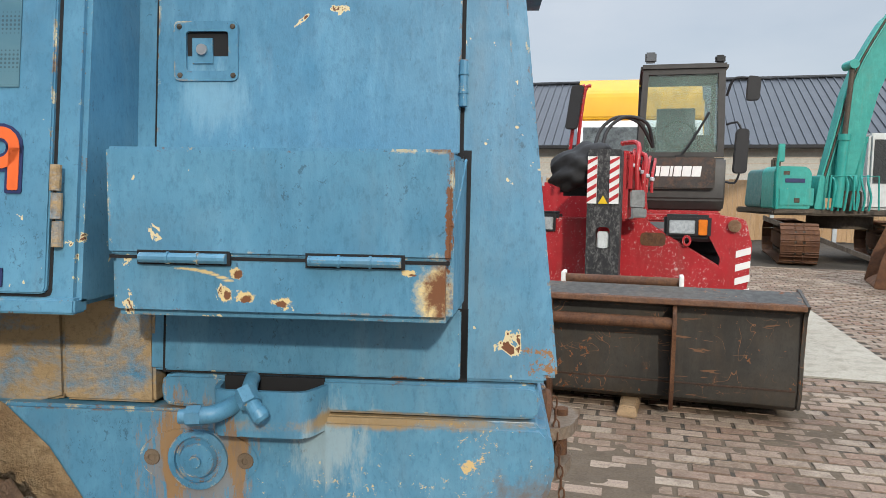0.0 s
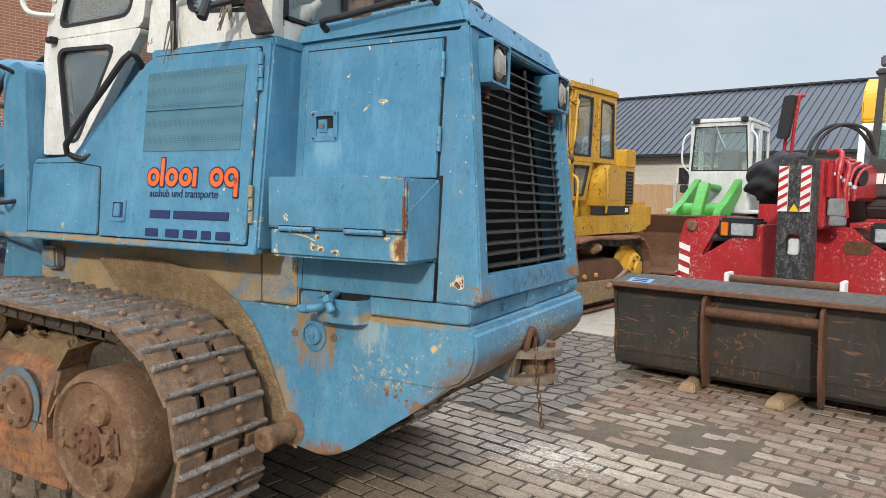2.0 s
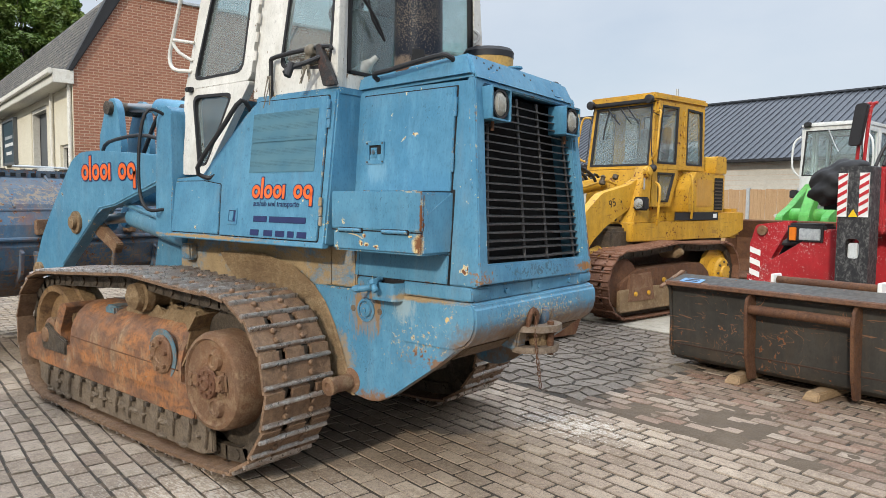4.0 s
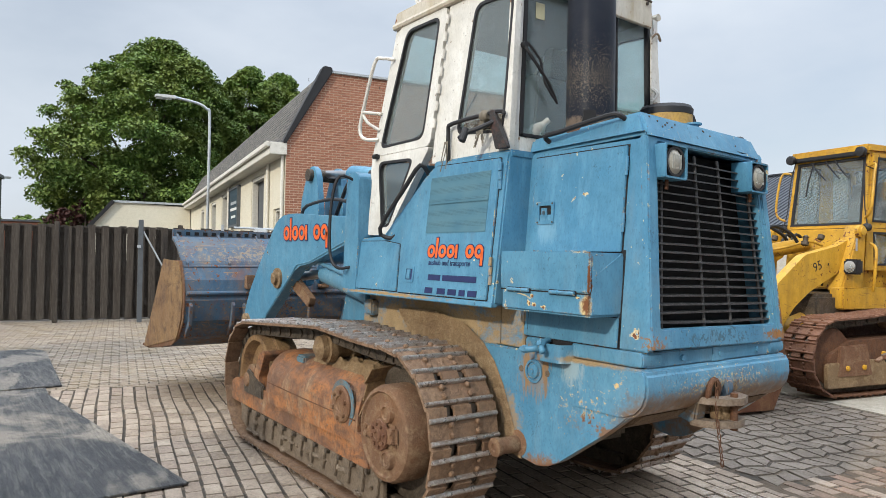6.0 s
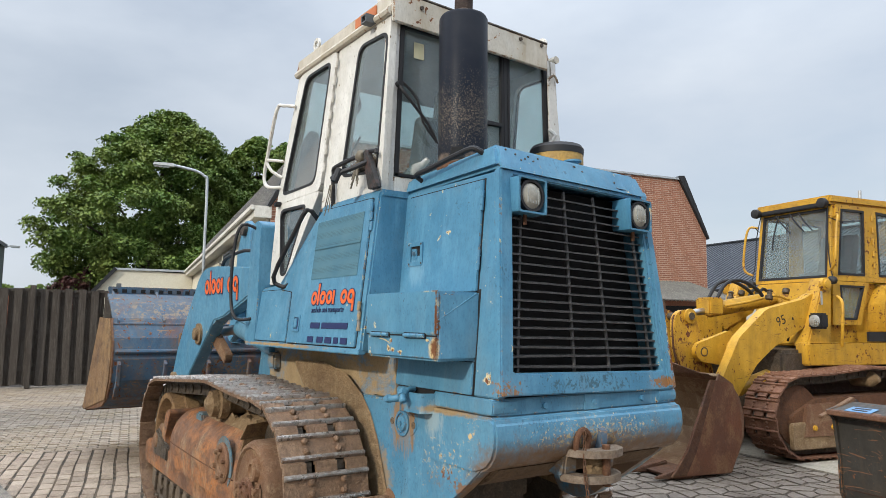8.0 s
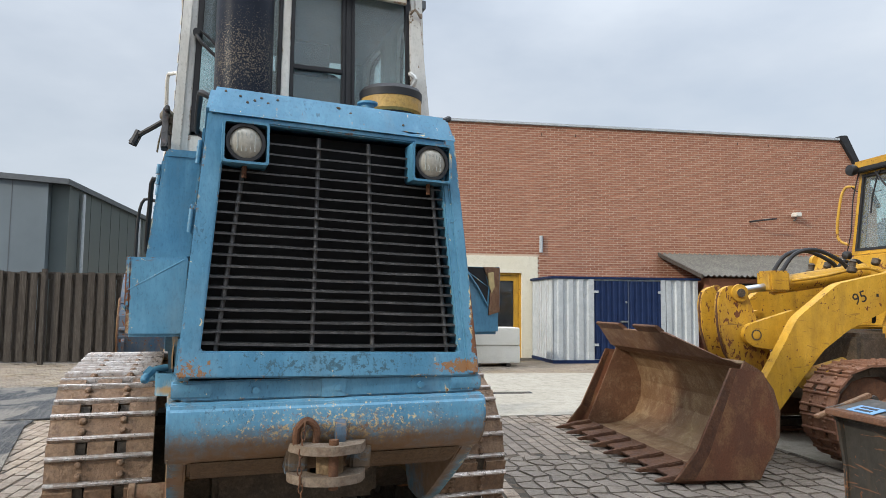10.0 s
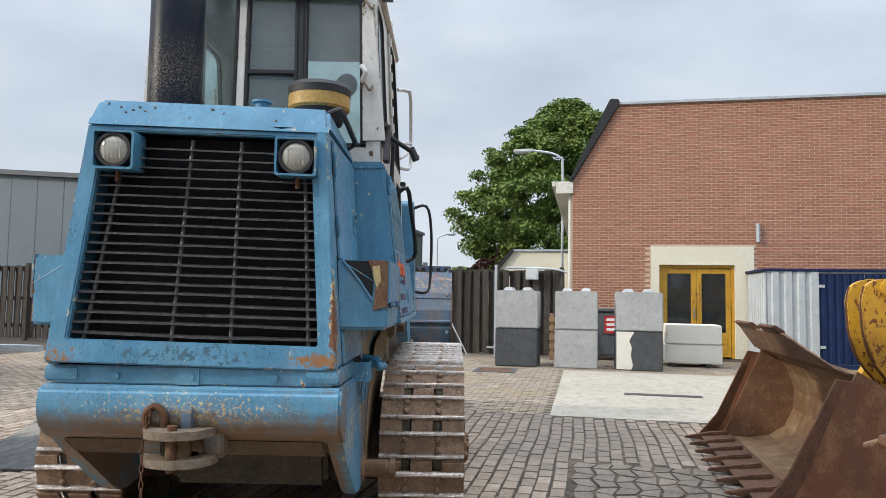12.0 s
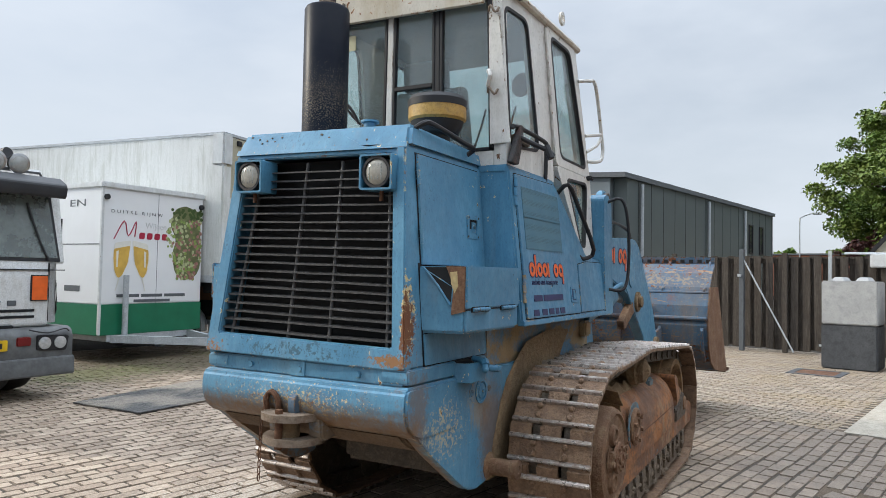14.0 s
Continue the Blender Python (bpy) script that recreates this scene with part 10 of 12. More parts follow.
for s in (-1, 1):
    for y0, y1 in ((0.14, 0.85), (0.90, 1.74)):
        wo_ = [(y0, 1.55), (y1, 1.55), (y1, 3.12), (y0 + 0.04, 3.12)]
        f = part("side_frame", ring(B(), wo_, inset(wo_, 0.09), 'x', s * 0.60, s * 0.65), PALEGREY, gl)
        part("pane", prism(B(), inset(wo_, 0.085), 'x', s * 0.62, s * 0.626), GLASS, f)
    part("mirror_rail", tube(B(), [(s * 0.66, 0.12, 2.1), (s * 0.78, 0.05, 2.3), (s * 0.76, 0.05, 2.8), (s * 0.64, 0.12, 2.95)], 0.022, 8, 3), PALEGREY, gl)
    arm = part("lift_arm", prism(B(), rounded([(0.3, 1.75), (0.1, 1.95), (-0.9, 1.45), (-1.45, 1.25), (-1.55, 0.7), (-1.35, 0.55), (-1.15, 1.05), (-0.7, 1.15)], 0.08, 3), 'x', s * 0.36, s * 0.50, 0.015), GREEN, gl, "bright green lift arm")
    for y in (-0.1, 2.7):
        w = part("wheel", lathe(B(), [(0.25, -0.2), (0.5, -0.22), (0.6, -0.14), (0.6, 0.14), (0.5, 0.22), (0.25, 0.2)], (s * 0.85, y + 0.2, 0.6), (1, 0, 0), 28), BLACK, gl, "black tyre")
        part("rim", lathe(B(), [(0.28, 0), (0.26, 0.03), (0.1, 0.04)], (s * 1.0, y + 0.2, 0.6), (s, 0, 0), 20), GREEN, w)
    part("fender", box(B(), s * 0.55, s * 1.0, -0.3, 0.7, 1.2, 1.27, 0.02), PALEGREY, gl)
    part("work_lamp", box(B(), s * 0.72 - 0.08, s * 0.72 + 0.08, 0.0, 0.12, 1.62, 1.8, 0.02), BLACK, gl)
    part("roof_lamp", box(B(), s * 0.5 - 0.07, s * 0.5 + 0.07, 0.02, 0.12, 3.14, 3.25, 0.02), BLACK, gl)
part("cab_roof", box(B(), -0.64, 0.64, 0.08, 1.82, 3.12, 3.24, 0.04), PALEGREY, gl)
part("cab_rear_block", box(B(), -0.55, 0.55, 1.7, 3.4, 1.5, 2.1, 0.08), PALEGREY, gl)
part("driver_seat", box(B(), -0.25, 0.25, 0.9, 1.1, 1.9, 2.6, 0.05), PLASTIC, gl)
part("screen_wiper", tube(B(), [(-0.1, 0.1, 3.1), (0.02, 0.1, 2.8), (0.12, 0.1, 2.6)], 0.014, 6, 2), GALV, gl)
part("cross_tube", cyl(B(), (-0.45, -0.95, 1.25), (0.45, -0.95, 1.25), 0.16), GREEN, gl)
part("tilt_cylinder", cyl(B(), (0, -0.9, 1.75), (0, 0.2, 1.72), 0.08), GREEN, gl)
part("tilt_link", prism(B(), rounded([(-0.9, 1.85), (-0.7, 1.8), (-1.0, 1.2), (-1.4, 0.9), (-1.3, 1.3)], 0.06, 2), 'x', -0.1, 0.1, 0.02), GREEN, gl)
part("bucket_back", prism(B(), [(-1.5, 0.04), (-2.4, 0.03), (-2.4, 0.06), (-1.75, 0.12), (-1.58, 0.35), (-1.58, 0.8), (-1.85, 1.15), (-1.82, 1.18), (-1.53, 0.85), (-1.5, 0.3)], 'x', -1.2, 1.2, 0.006), DKRUST, gl, "rust-brown bucket on the ground")
for s in (-1, 1):
    part("bucket_cheek", prism(B(), [(-1.5, 0.04), (-2.4, 0.03), (-2.2, 0.5), (-1.85, 1.17), (-1.53, 0.85)], 'x', s * 1.2, s * 1.225, 0.004), DKRUST, gl)

# ---- teal excavator ----
exc = thing("excavator", "teal crawler excavator with raised boom on rusty tracks", "excavator", m=pose(7.45, 17.3, 0))
EOUT = track_path(2.0, 0.45, 0.42, -1.75, 0.45, 0.42, [(1.2, 0.84), (0.0, 0.85), (-1.0, 0.84)], 0.04)
ETURN = Matrix.Translation((0.55, 0.0, 0)) @ Matrix.Rotation(radians(-105), 4, 'Z')
for s in (-1, 1):
    ch = build_track(exc, [(p[0] * 0.95, p[1]) for p in EOUT], 40, s * 1.1, 0.75, DKRUST, DKRUST, GREASE, "rusty excavator track")
    ch.matrix_basis = ETURN
    part("track_frame", moved(box(B(), -1.6, 1.8, s * 0.9, s * 1.3, 0.22, 0.66, 0.06), ETURN), DKRUST, exc)
part("turntable", cyl(B(), (0.55, 0, 0.75), (0.55, 0, 1.10), 0.7, seg=28), GREASE, exc)
part("deck", box(B(), -1.42, 1.9, -1.20, 1.25, 1.06, 1.20, 0.03), GREASE, exc)
# the counterweight's shade is put into its colour: a darker, greyer teal
part("counterweight", prism(B(), rounded([(-1.48, 1.2), (-0.6, 1.2), (-0.6, 2.10), (-1.42, 2.10)], 0.10, 4), 'y', -0.54, 0.48, 0.05), worn("shaded_teal", (0.055, 0.17, 0.165), (0.08, 0.20, 0.19), (0.14, 0.19, 0.18), 2, 9, 0.6), exc, "counterweight in teal greyed and darkened as shade")
cover = part("engine_cover", prism(B(), rounded([(-1.46, 1.2), (-0.66, 1.2), (-0.66, 2.02), (-0.78, 2.13), (-1.36, 2.14), (-1.46, 2.04)], 0.05, 3), 'y', -1.27, -0.55, 0.03), TEAL, exc)
part("cover_door", box(B(), -1.34, -0.60, -1.29, -1.26, 1.28, 1.66, 0.012), TEAL, cover)
part("door_catch", box(B(), -1.02, -0.90, -1.296, -1.285, 1.34, 1.44, 0.008), GREASE, cover)
part("plain_shape", box(B(), -1.22, -0.80, -1.282, -1.27, 1.78, 1.87), NAVY, cover)
part("filler_recess", box(B(), -1.26, -1.13, -1.280, -1.268, 1.95, 2.03), GREASE, cover)
part("skirt", box(B(), -1.45, -0.52, -1.28, 0.4, 1.08, 1.21, 0.03), GREASE, exc)
part("mirror_post", tube(B(), [(-1.40, -1.33, 1.20), (-1.42, -1.33, 2.15), (-1.38, -1.33, 2.55)], 0.03, 8, 3), TEAL, exc)
part("side_mirror", box(B(), -1.42, -1.28, -1.36, -1.30, 2.22, 2.62, 0.02), TEAL, exc)
part("exhaust_box", box(B(), -1.20, -1.02, -0.5, -0.3, 2.08, 2.36, 0.04), GREASE, exc)
part("cab", box(B(), 0.95, 1.95, -0.4, 1.0, 1.2, 2.95, 0.06), PALEGREY, exc)
part("cab_window", box(B(), 1.05, 1.85, -0.415, -0.4, 1.8, 2.8), GLASS_D, exc)
bm = prism(B(), rounded([(-0.42, 1.45), (0.20, 1.45), (0.40, 2.4), (0.56, 3.1), (0.70, 3.75), (0.98, 4.45), (1.9, 5.4), (5.2, 6.2), (5.2, 6.6), (1.9, 6.3), (0.77, 5.34), (0.30, 4.47), (0.06, 3.81), (-0.16, 2.7)], 0.15, 4), 'y', -1.12, -0.70, 0.02)
part("boom", bm, TEAL, exc, "teal raised boom")
for x0, x1, x2, y in ((-0.10, -0.02, 0.06, -1.26), (0.56, 0.68, 0.86, -0.58)):
    part("boom_cylinder", cyl(B(), (x0, y, 1.25), (x1, y, 2.75), 0.11, seg=18), TEAL, exc)
    part("cylinder_gland", cyl(B(), (x1 - 0.002, y, 2.70), (x1 + 0.004, y, 2.84), 0.125, seg=18), TEAL, exc)
    part("cylinder_rod", cyl(B(), (x1, y, 2.8), (x2, y, 4.28), 0.055, seg=14), GREASE, exc)
    part("rod_eye", cyl(B(), (x2, y - 0.09, 4.33), (x2, y + 0.3, 4.33), 0.10, seg=16), TEAL, exc)
part("dipper", prism(B(), [(5.0, 6.7), (5.4, 6.7), (6.0, 3.0), (5.7, 2.9)], 'y', -1.05, -0.75, 0.02), TEAL, exc)
part("dipper_bucket", prism(B(), [(5.4, 2.9), (6.1, 2.9), (6.3, 2.2), (5.9, 1.7), (5.2, 1.8), (5.9, 2.2)], 'y', -1.4, -0.4, 0.02), DKRUST, exc)
part("swing_frame", prism(B(), rounded([(-0.55, 1.2), (-0.45, 1.95), (-0.36, 1.95), (-0.30, 1.2)], 0.04, 3), 'y', -1.20, -0.60, 0.02), TEAL, exc)
part("valve_block", box(B(), -0.02, 0.46, -1.22, -0.9, 1.20, 1.62, 0.03), GREASE, exc)
for k in range(7):
    x = -0.22 + k * 0.13
    part("pipe", tube(B(), [(x, -1.30, 1.18), (x + 0.02, -1.33, 1.48), (x + (0.05 if k < 4 else -0.05), -1.31, 1.78), (x + 0.02, -1.15, 1.95)], 0.026, 8, 4), TEAL, exc)
for x0, x1 in ((-0.33, 0.22), (0.26, 0.74)):
    part("guard_rail", tube(B(), [(x0, -1.36, 1.2), (x0 + 0.04, -1.36, 1.92), (x1 - 0.04, -1.36, 1.94), (x1, -1.36, 1.2)], 0.02, 8, 1), TEAL, exc)
for k in range(3):
    d = k * 0.05
    part("hydraulic_line", tube(B(), [(-0.45 + d, -1.15, 1.7), (-0.24 + d, -1.16, 2.6), (0.02 + d, -1.16, 3.8), (0.26 + d, -1.16, 4.5), (0.74 + d, -1.16, 5.40)], 0.022, 6, 4), GREASE if k % 2 else TEAL, exc)
plankp = thing("timber_plank", "long grey timber leaning across the excavator track", "timber", m=pose(6.6, 15.6, 0, 0, 0, -28))
part("plank", hull8(B(), [(-0.9, -0.1, 0.95), (1.6, -0.1, 0.0), (1.6, 0.1, 0.0), (-0.9, 0.1, 0.95)], [(-0.9, -0.1, 1.05), (1.6, -0.1, 0.1), (1.6, 0.1, 0.1), (-0.9, 0.1, 1.05)]), WOOD_D, plankp)
scoop = thing("digging_bucket", "rust-brown digging bucket on the ground", "bucket", m=pose(6.05, 11.8, 0, 0, 0, -20))
part("shell", prism(B(), rounded([(0.0, 0.0), (1.2, 0.0), (1.3, 0.5), (1.0, 1.15), (0.85, 1.15), (0.9, 0.6), (0.7, 0.35), (0.1, 0.1)], 0.05, 2), 'y', 0, 1.2, 0.01), DKRUST, scoop)
for y in (-0.02, 1.2):
    part("cheek", prism(B(), rounded([(0.0, 0.0), (1.2, 0.0), (1.3, 0.5), (1.0, 1.2), (0.35, 1.15), (0.1, 0.5)], 0.05, 2), 'y', y, y + 0.03, 0.006), DKRUST, scoop)

# ---- white lorry with a yellow roof deflector behind ----
lorry = thing("lorry", "white lorry with a tall yellow roof deflector", "lorry", m=pose(2.72, 14.3, 0, 0, 0, -8))
part("cab", prism(B(), rounded([(0.0, 0.5), (2.2, 0.5), (2.2, 2.97), (0.25, 2.97), (0.0, 2.0)], 0.1, 3), 'x', -1.22, 1.22, 0.04), VANWHITE, lorry)
part("side_fairing", prism(B(), rounded([(0.35, 2.2), (2.2, 2.2), (2.2, 3.5), (0.55, 3.4)], 0.08, 3), 'x', 1.225, 1.27, 0.01), plain("yellow_fairing", (0.66, 0.34, 0.008), 0.4, 0, 0.12, 2), lorry, "yellow side fairing")
part("windscreen", prism(B(), [(-0.02, 1.9), (0.0, 1.9), (0.235, 2.82), (0.19, 2.82)], 'x', -1.1, 1.1), GLASS_D, lorry)
part("roof_deflector", prism(B(), rounded([(0.3, 2.96), (2.2, 2.96), (2.2, 3.95), (1.0, 3.90), (0.45, 3.55)], 0.15, 3), 'x', -1.22, 1.22, 0.08), plain("yellow_deflector", (0.66, 0.34, 0.008), 0.4, 0, 0.12, 2), lorry, "yellow roof deflector")
part("plain_shape", box(B(), 0.15, 0.5, 0.40, 0.52, 3.12, 3.26, 0.01), SIGNWHITE, lorry)
part("grille", box(B(), -0.9, 0.9, -0.03, 0.02, 0.8, 1.7), PLASTIC, lorry)
part("bumper", box(B(), -1.25, 1.25, -0.12, 0.3, 0.35, 0.8, 0.05), PLASTIC, lorry)
for s in (-1, 1):
    part("wheel", lathe(B(), [(0.3, -0.15), (0.48, -0.15), (0.5, 0), (0.48, 0.15), (0.3, 0.15)], (s * 1.05, 1.0, 0.5), (1, 0, 0), 24), BLACK, lorry)
part("cargo_box", box(B(), -1.25, 1.25, 2.4, 6.5, 1.0, 3.3, 0.03), VANWHITE, lorry)

# ---- concrete blocks ----
def stack_block(name, w, d, h, material, m, label, studs=True, group="concrete blocks"):
    t = thing(name, label, "concrete block", group, m)
    part("body", box(B(), 0, d, 0, w, 0, h, 0.018), material, t)
    if studs:
        for k in range(2):
            y = w * (0.28 + 0.44 * k)
            part("stud", hull8(B(), [(0.10, y - 0.11, h), (d - 0.10, y - 0.11, h), (d - 0.10, y + 0.11, h), (0.10, y + 0.11, h)],
                               [(0.16, y - 0.06, h + 0.07), (d - 0.16, y - 0.06, h + 0.07), (d - 0.16, y + 0.06, h + 0.07), (0.16, y + 0.06, h + 0.07)], 0.008), material, t)
    return t


BLK = ((1.62, 0.86, CONC_A, CONC_B, "dark grey"), (2.82, 0.85, CONC_A, CONC_A, "grey"), (4.02, 0.90, CONC_A, CONC_B, "dark grey"))
BX = -12.93
for k, (y, w, top, low, word) in enumerate(BLK):
    lo_b = stack_block("concrete_block", w, 0.8, 0.775, low, yard(BX, y), "%s cast concrete block at the foot of a stack" % word, False)
    hi_b = stack_block("concrete_block", w, 0.8, 0.765, top, yard(BX + 0.012, y + 0.008, 0.777), "grey cast concrete block with studs, stacked on another")
    if k == 2:
        part("pale_patch", prism(B(), [(0.015, 0.02), (0.30, 0.02), (0.33, 0.10), (0.29, 0.30), (0.31, 0.45), (0.26, 0.58), (0.30, 0.66), (0.36, 0.76), (0.015, 0.76)], "x", 0.798, 0.803), CONC_C, lo_b, "cream smear of cement")
stack_block("concrete_beam", 1.12, 0.8, 0.40, CONC_C, yard(-14.05, 5.10, 0.08), "cream concrete beam lying on timber", False)
stack_block("concrete_beam", 1.10, 0.8, 0.40, CONC_C, yard(-14.04, 5.11, 0.485), "cream concrete beam on top of another", False)
for y in (5.25, 5.95):
    tb_ = part("timber_bearer", box(B(), -0.4, 0.4, -0.05, 0.05, 0, 0.08, 0.006), WOOD_D)
    tb_.matrix_basis = yard(-13.65, y)
    tagged(tb_, "dark timber bearer under the concrete beams", "timber", "timber bearers")
wheelie = thing("waste_bin", "dark grey wheeled waste bin with a red sticker", "waste bin", m=yard(-14.6, 4.05))
part("body", hull8(B(), [(-0.25, -0.45, 0.12), (0.32, -0.45, 0.12), (0.32, 0.45, 0.12), (-0.25, 0.45, 0.12)], [(-0.35, -0.55, 1.1), (0.42, -0.55, 1.1), (0.42, 0.55, 1.1), (-0.35, 0.55, 1.1)], 0.02), PLASTIC, wheelie)
part("lid", box(B(), -0.38, 0.46, -0.58, 0.58, 1.1, 1.18, 0.03), PLASTIC, wheelie)
part("red_sticker", box(B(), 0.405, 0.415, -0.2, 0.25, 0.62, 1.02), SIGNRED, wheelie)
for k in range(3):
    part("plain_bar", box(B(), 0.415, 0.418, -0.15, 0.2, 0.68 + k * 0.11, 0.74 + k * 0.11), SIGNWHITE, wheelie)
for y in (-0.4, 0.4):
    part("wheel", cyl(B(), (0.0, y - 0.03, 0.1), (0.0, y + 0.03, 0.1), 0.1), BLACK, wheelie)
crate = thing("wooden_pallet", "wooden pallet standing upright between the blocks", "pallet", m=yard(-13.9, 2.62))
for k in range(5):
    part("slat", box(B(), 0, 0.02, 0.0, 0.42, 0.05 + k * 0.2, 0.17 + k * 0.2, 0.003), TIMBER, crate)
for y in (0.02, 0.34):
    part("bearer", box(B(), -0.1, 0.0, y, y + 0.08, 0.0, 1.05), TIMBER, crate)
tape = thing("barrier_mesh", "scrap of orange plastic mesh on the ground", "debris", m=yard(-12.7, 9.15))
part("scrap", prism(B(), [(0, 0), (0.05, 0.45), (0.16, 0.5), (0.12, 0.2), (0.2, 0.0)], 'z', 0.008, 0.03), plain("orange_mesh", (0.7, 0.12, 0.03), 0.6), tape)

# ---- far walls, white annexe, dark hall ----
annexe = thing("white_annexe", "low cream annexe with a dark sloping verge", "building", m=YARD)
tagged(annexe, kind="structure")
ann = [(-3.0, 0), (3.05, 0), (3.05, 4.2), (-1.1, 4.35), (-2.9, 2.3)]
part("wall", prism(B(), ann, 'x', -46.5, -42.2), CREAM, annexe)
part("verge", prism(B(), [(-3.2, 2.0), (-1.2, 4.45), (-1.05, 4.32), (-2.95, 2.0)], 'x', -46.6, -42.0), BLACK, annexe)
part("coping", box(B(), -46.6, -42.1, -1.15, 3.0, 4.3, 4.42), GALV, annexe)
hall2 = thing("dark_hall", "dark grey steel-clad hall with pale downpipes", "building", m=YARD)
tagged(hall2, kind="structure")
part("side_cladding", box(B(), -38.2, -20.6, -6.6, -6.1, 0, 5.0), SHEETDARK, hall2)
for x in np.arange(-38.0, -20.7, 1.1):
    part("panel_joint", box(B(), x, x + 0.02, -6.1, -6.094, 0, 4.95), DARK, hall2)
part("end_cladding", prism(B(), [(-6.62, 0), (-6.62, 5.0), (-30, 6.6), (-30, 0)], 'x', -20.75, -20.35), SHEETGREY, hall2)
for y in np.arange(-29.5, -6.8, 1.15):
    part("panel_joint", box(B(), -20.35, -20.343, y, y + 0.025, 0, 5.0 + (-6.62 - y) * 0.068), PLASTIC, hall2)
part("roof", hull8(B(), [(-38.3, -30, 6.5), (-20.2, -30, 6.5), (-20.2, -6.0, 4.95), (-38.3, -6.0, 4.95)], [(-38.3, -30, 6.7), (-20.2, -30, 6.7), (-20.2, -6.0, 5.12), (-38.3, -6.0, 5.12)]), PLASTIC, hall2)
part("far_cladding", box(B(), -38.2, -37.8, -30, -6.6, 0, 4.9), SHEETDARK, hall2)
part("back_cladding", box(B(), -38.2, -20.5, -30.3, -30, 0, 6.4), SHEETDARK, hall2)
for x in (-21.6, -28.3, -33.2):
    part("downpipe", tube(B(), [(x, -6.0, 0.1), (x, -6.0, 4.85)], 0.06, 8, 1), GALV, hall2)
for x in (-34.6, -36.3):
    w = part("window", box(B(), x, x + 0.5, -6.1, -6.085, 2.9, 4.2), GLASS_D, hall2)
    part("window_frame", ring(B(), [(x - 0.06, 2.84), (x + 0.56, 2.84), (x + 0.56, 4.26), (x - 0.06, 4.26)], [(x, 2.9), (x + 0.5, 2.9), (x + 0.5, 4.2), (x, 4.2)], 'y', -6.1, -6.05), BLACK, w)
redwall = thing("far_brick_wall", "long low red-brown building beyond the gate", "building", m=yard(-66, 0))
tagged(redwall, kind="structure")
part("wall", box(B(), -3, 0, -24, 6.5, 0, 3.85), worn("far_red_wall", (0.25, 0.10, 0.065), (0.30, 0.13, 0.085), (0.2, 0.085, 0.06), 0.5, 3, 0.9), redwall)
part("roof_edge", box(B(), -3.1, 0.1, -24.1, 6.6, 3.85, 4.0), PLASTIC, redwall)


def street_lamp(m, h, reach, label):
    t = thing("street_lamp", label, "street lamp", "street lamps", m)
    part("pole", tube(B(), [(0, 0, 0), (0, 0, h * 0.5), (0, 0, h - 0.5), (0, -0.12, h - 0.12), (0, -0.5, h + 0.08), (0, -reach, h + 0.22)], 0.055, 10, 4), GALV, t)
    part("lantern", prism(B(), rounded([(-reach - 0.75, h + 0.17), (-reach + 0.05, h + 0.15), (-reach + 0.05, h + 0.28), (-reach - 0.70, h + 0.27)], 0.05, 3), 'x', -0.12, 0.12, 0.02), PALEGREY, t)
    part("lens", box(B(), -0.09, 0.09, -reach - 0.7, -reach - 0.1, h + 0.10, h + 0.165, 0.02), LENS, t)
    return t


street_lamp(yard(-27.5, 2.45), 7.45, 1.35, "grey steel street lamp with a curved arm by the hall")
street_lamp(pose(-62.0, 1.75, 0, 0, 0, 190), 6.9, 0.9, "far grey steel street lamp beyond the fence")

# ---- trees ----
def leaf_material(name, a, b, c):
    m, nt, bs = shader(name, 0.6, 0, 0.3)
    g = nt.nodes.new("ShaderNodeNewGeometry")
    col = blend(nt, g.outputs["Random Per Island"], a, b)
    col = blend(nt, span(nt, noise_of(nt, 0.35, 4, 0.6), 0.42, 0.70, 0, 0.8), col, c)
    nt.links.new(col, bs.inputs["Base Color"])
    bs.inputs["Transmission Weight"].default_value = 0.0
    return m


LEAF = leaf_material("green_leaves", (0.0549, 0.1120, 0.0200), (0.1310, 0.2061, 0.0360), (0.1714, 0.1994, 0.0430))
LEAF_R = leaf_material("copper_leaves", (0.045, 0.018, 0.016), (0.085, 0.03, 0.025), (0.05, 0.03, 0.02))


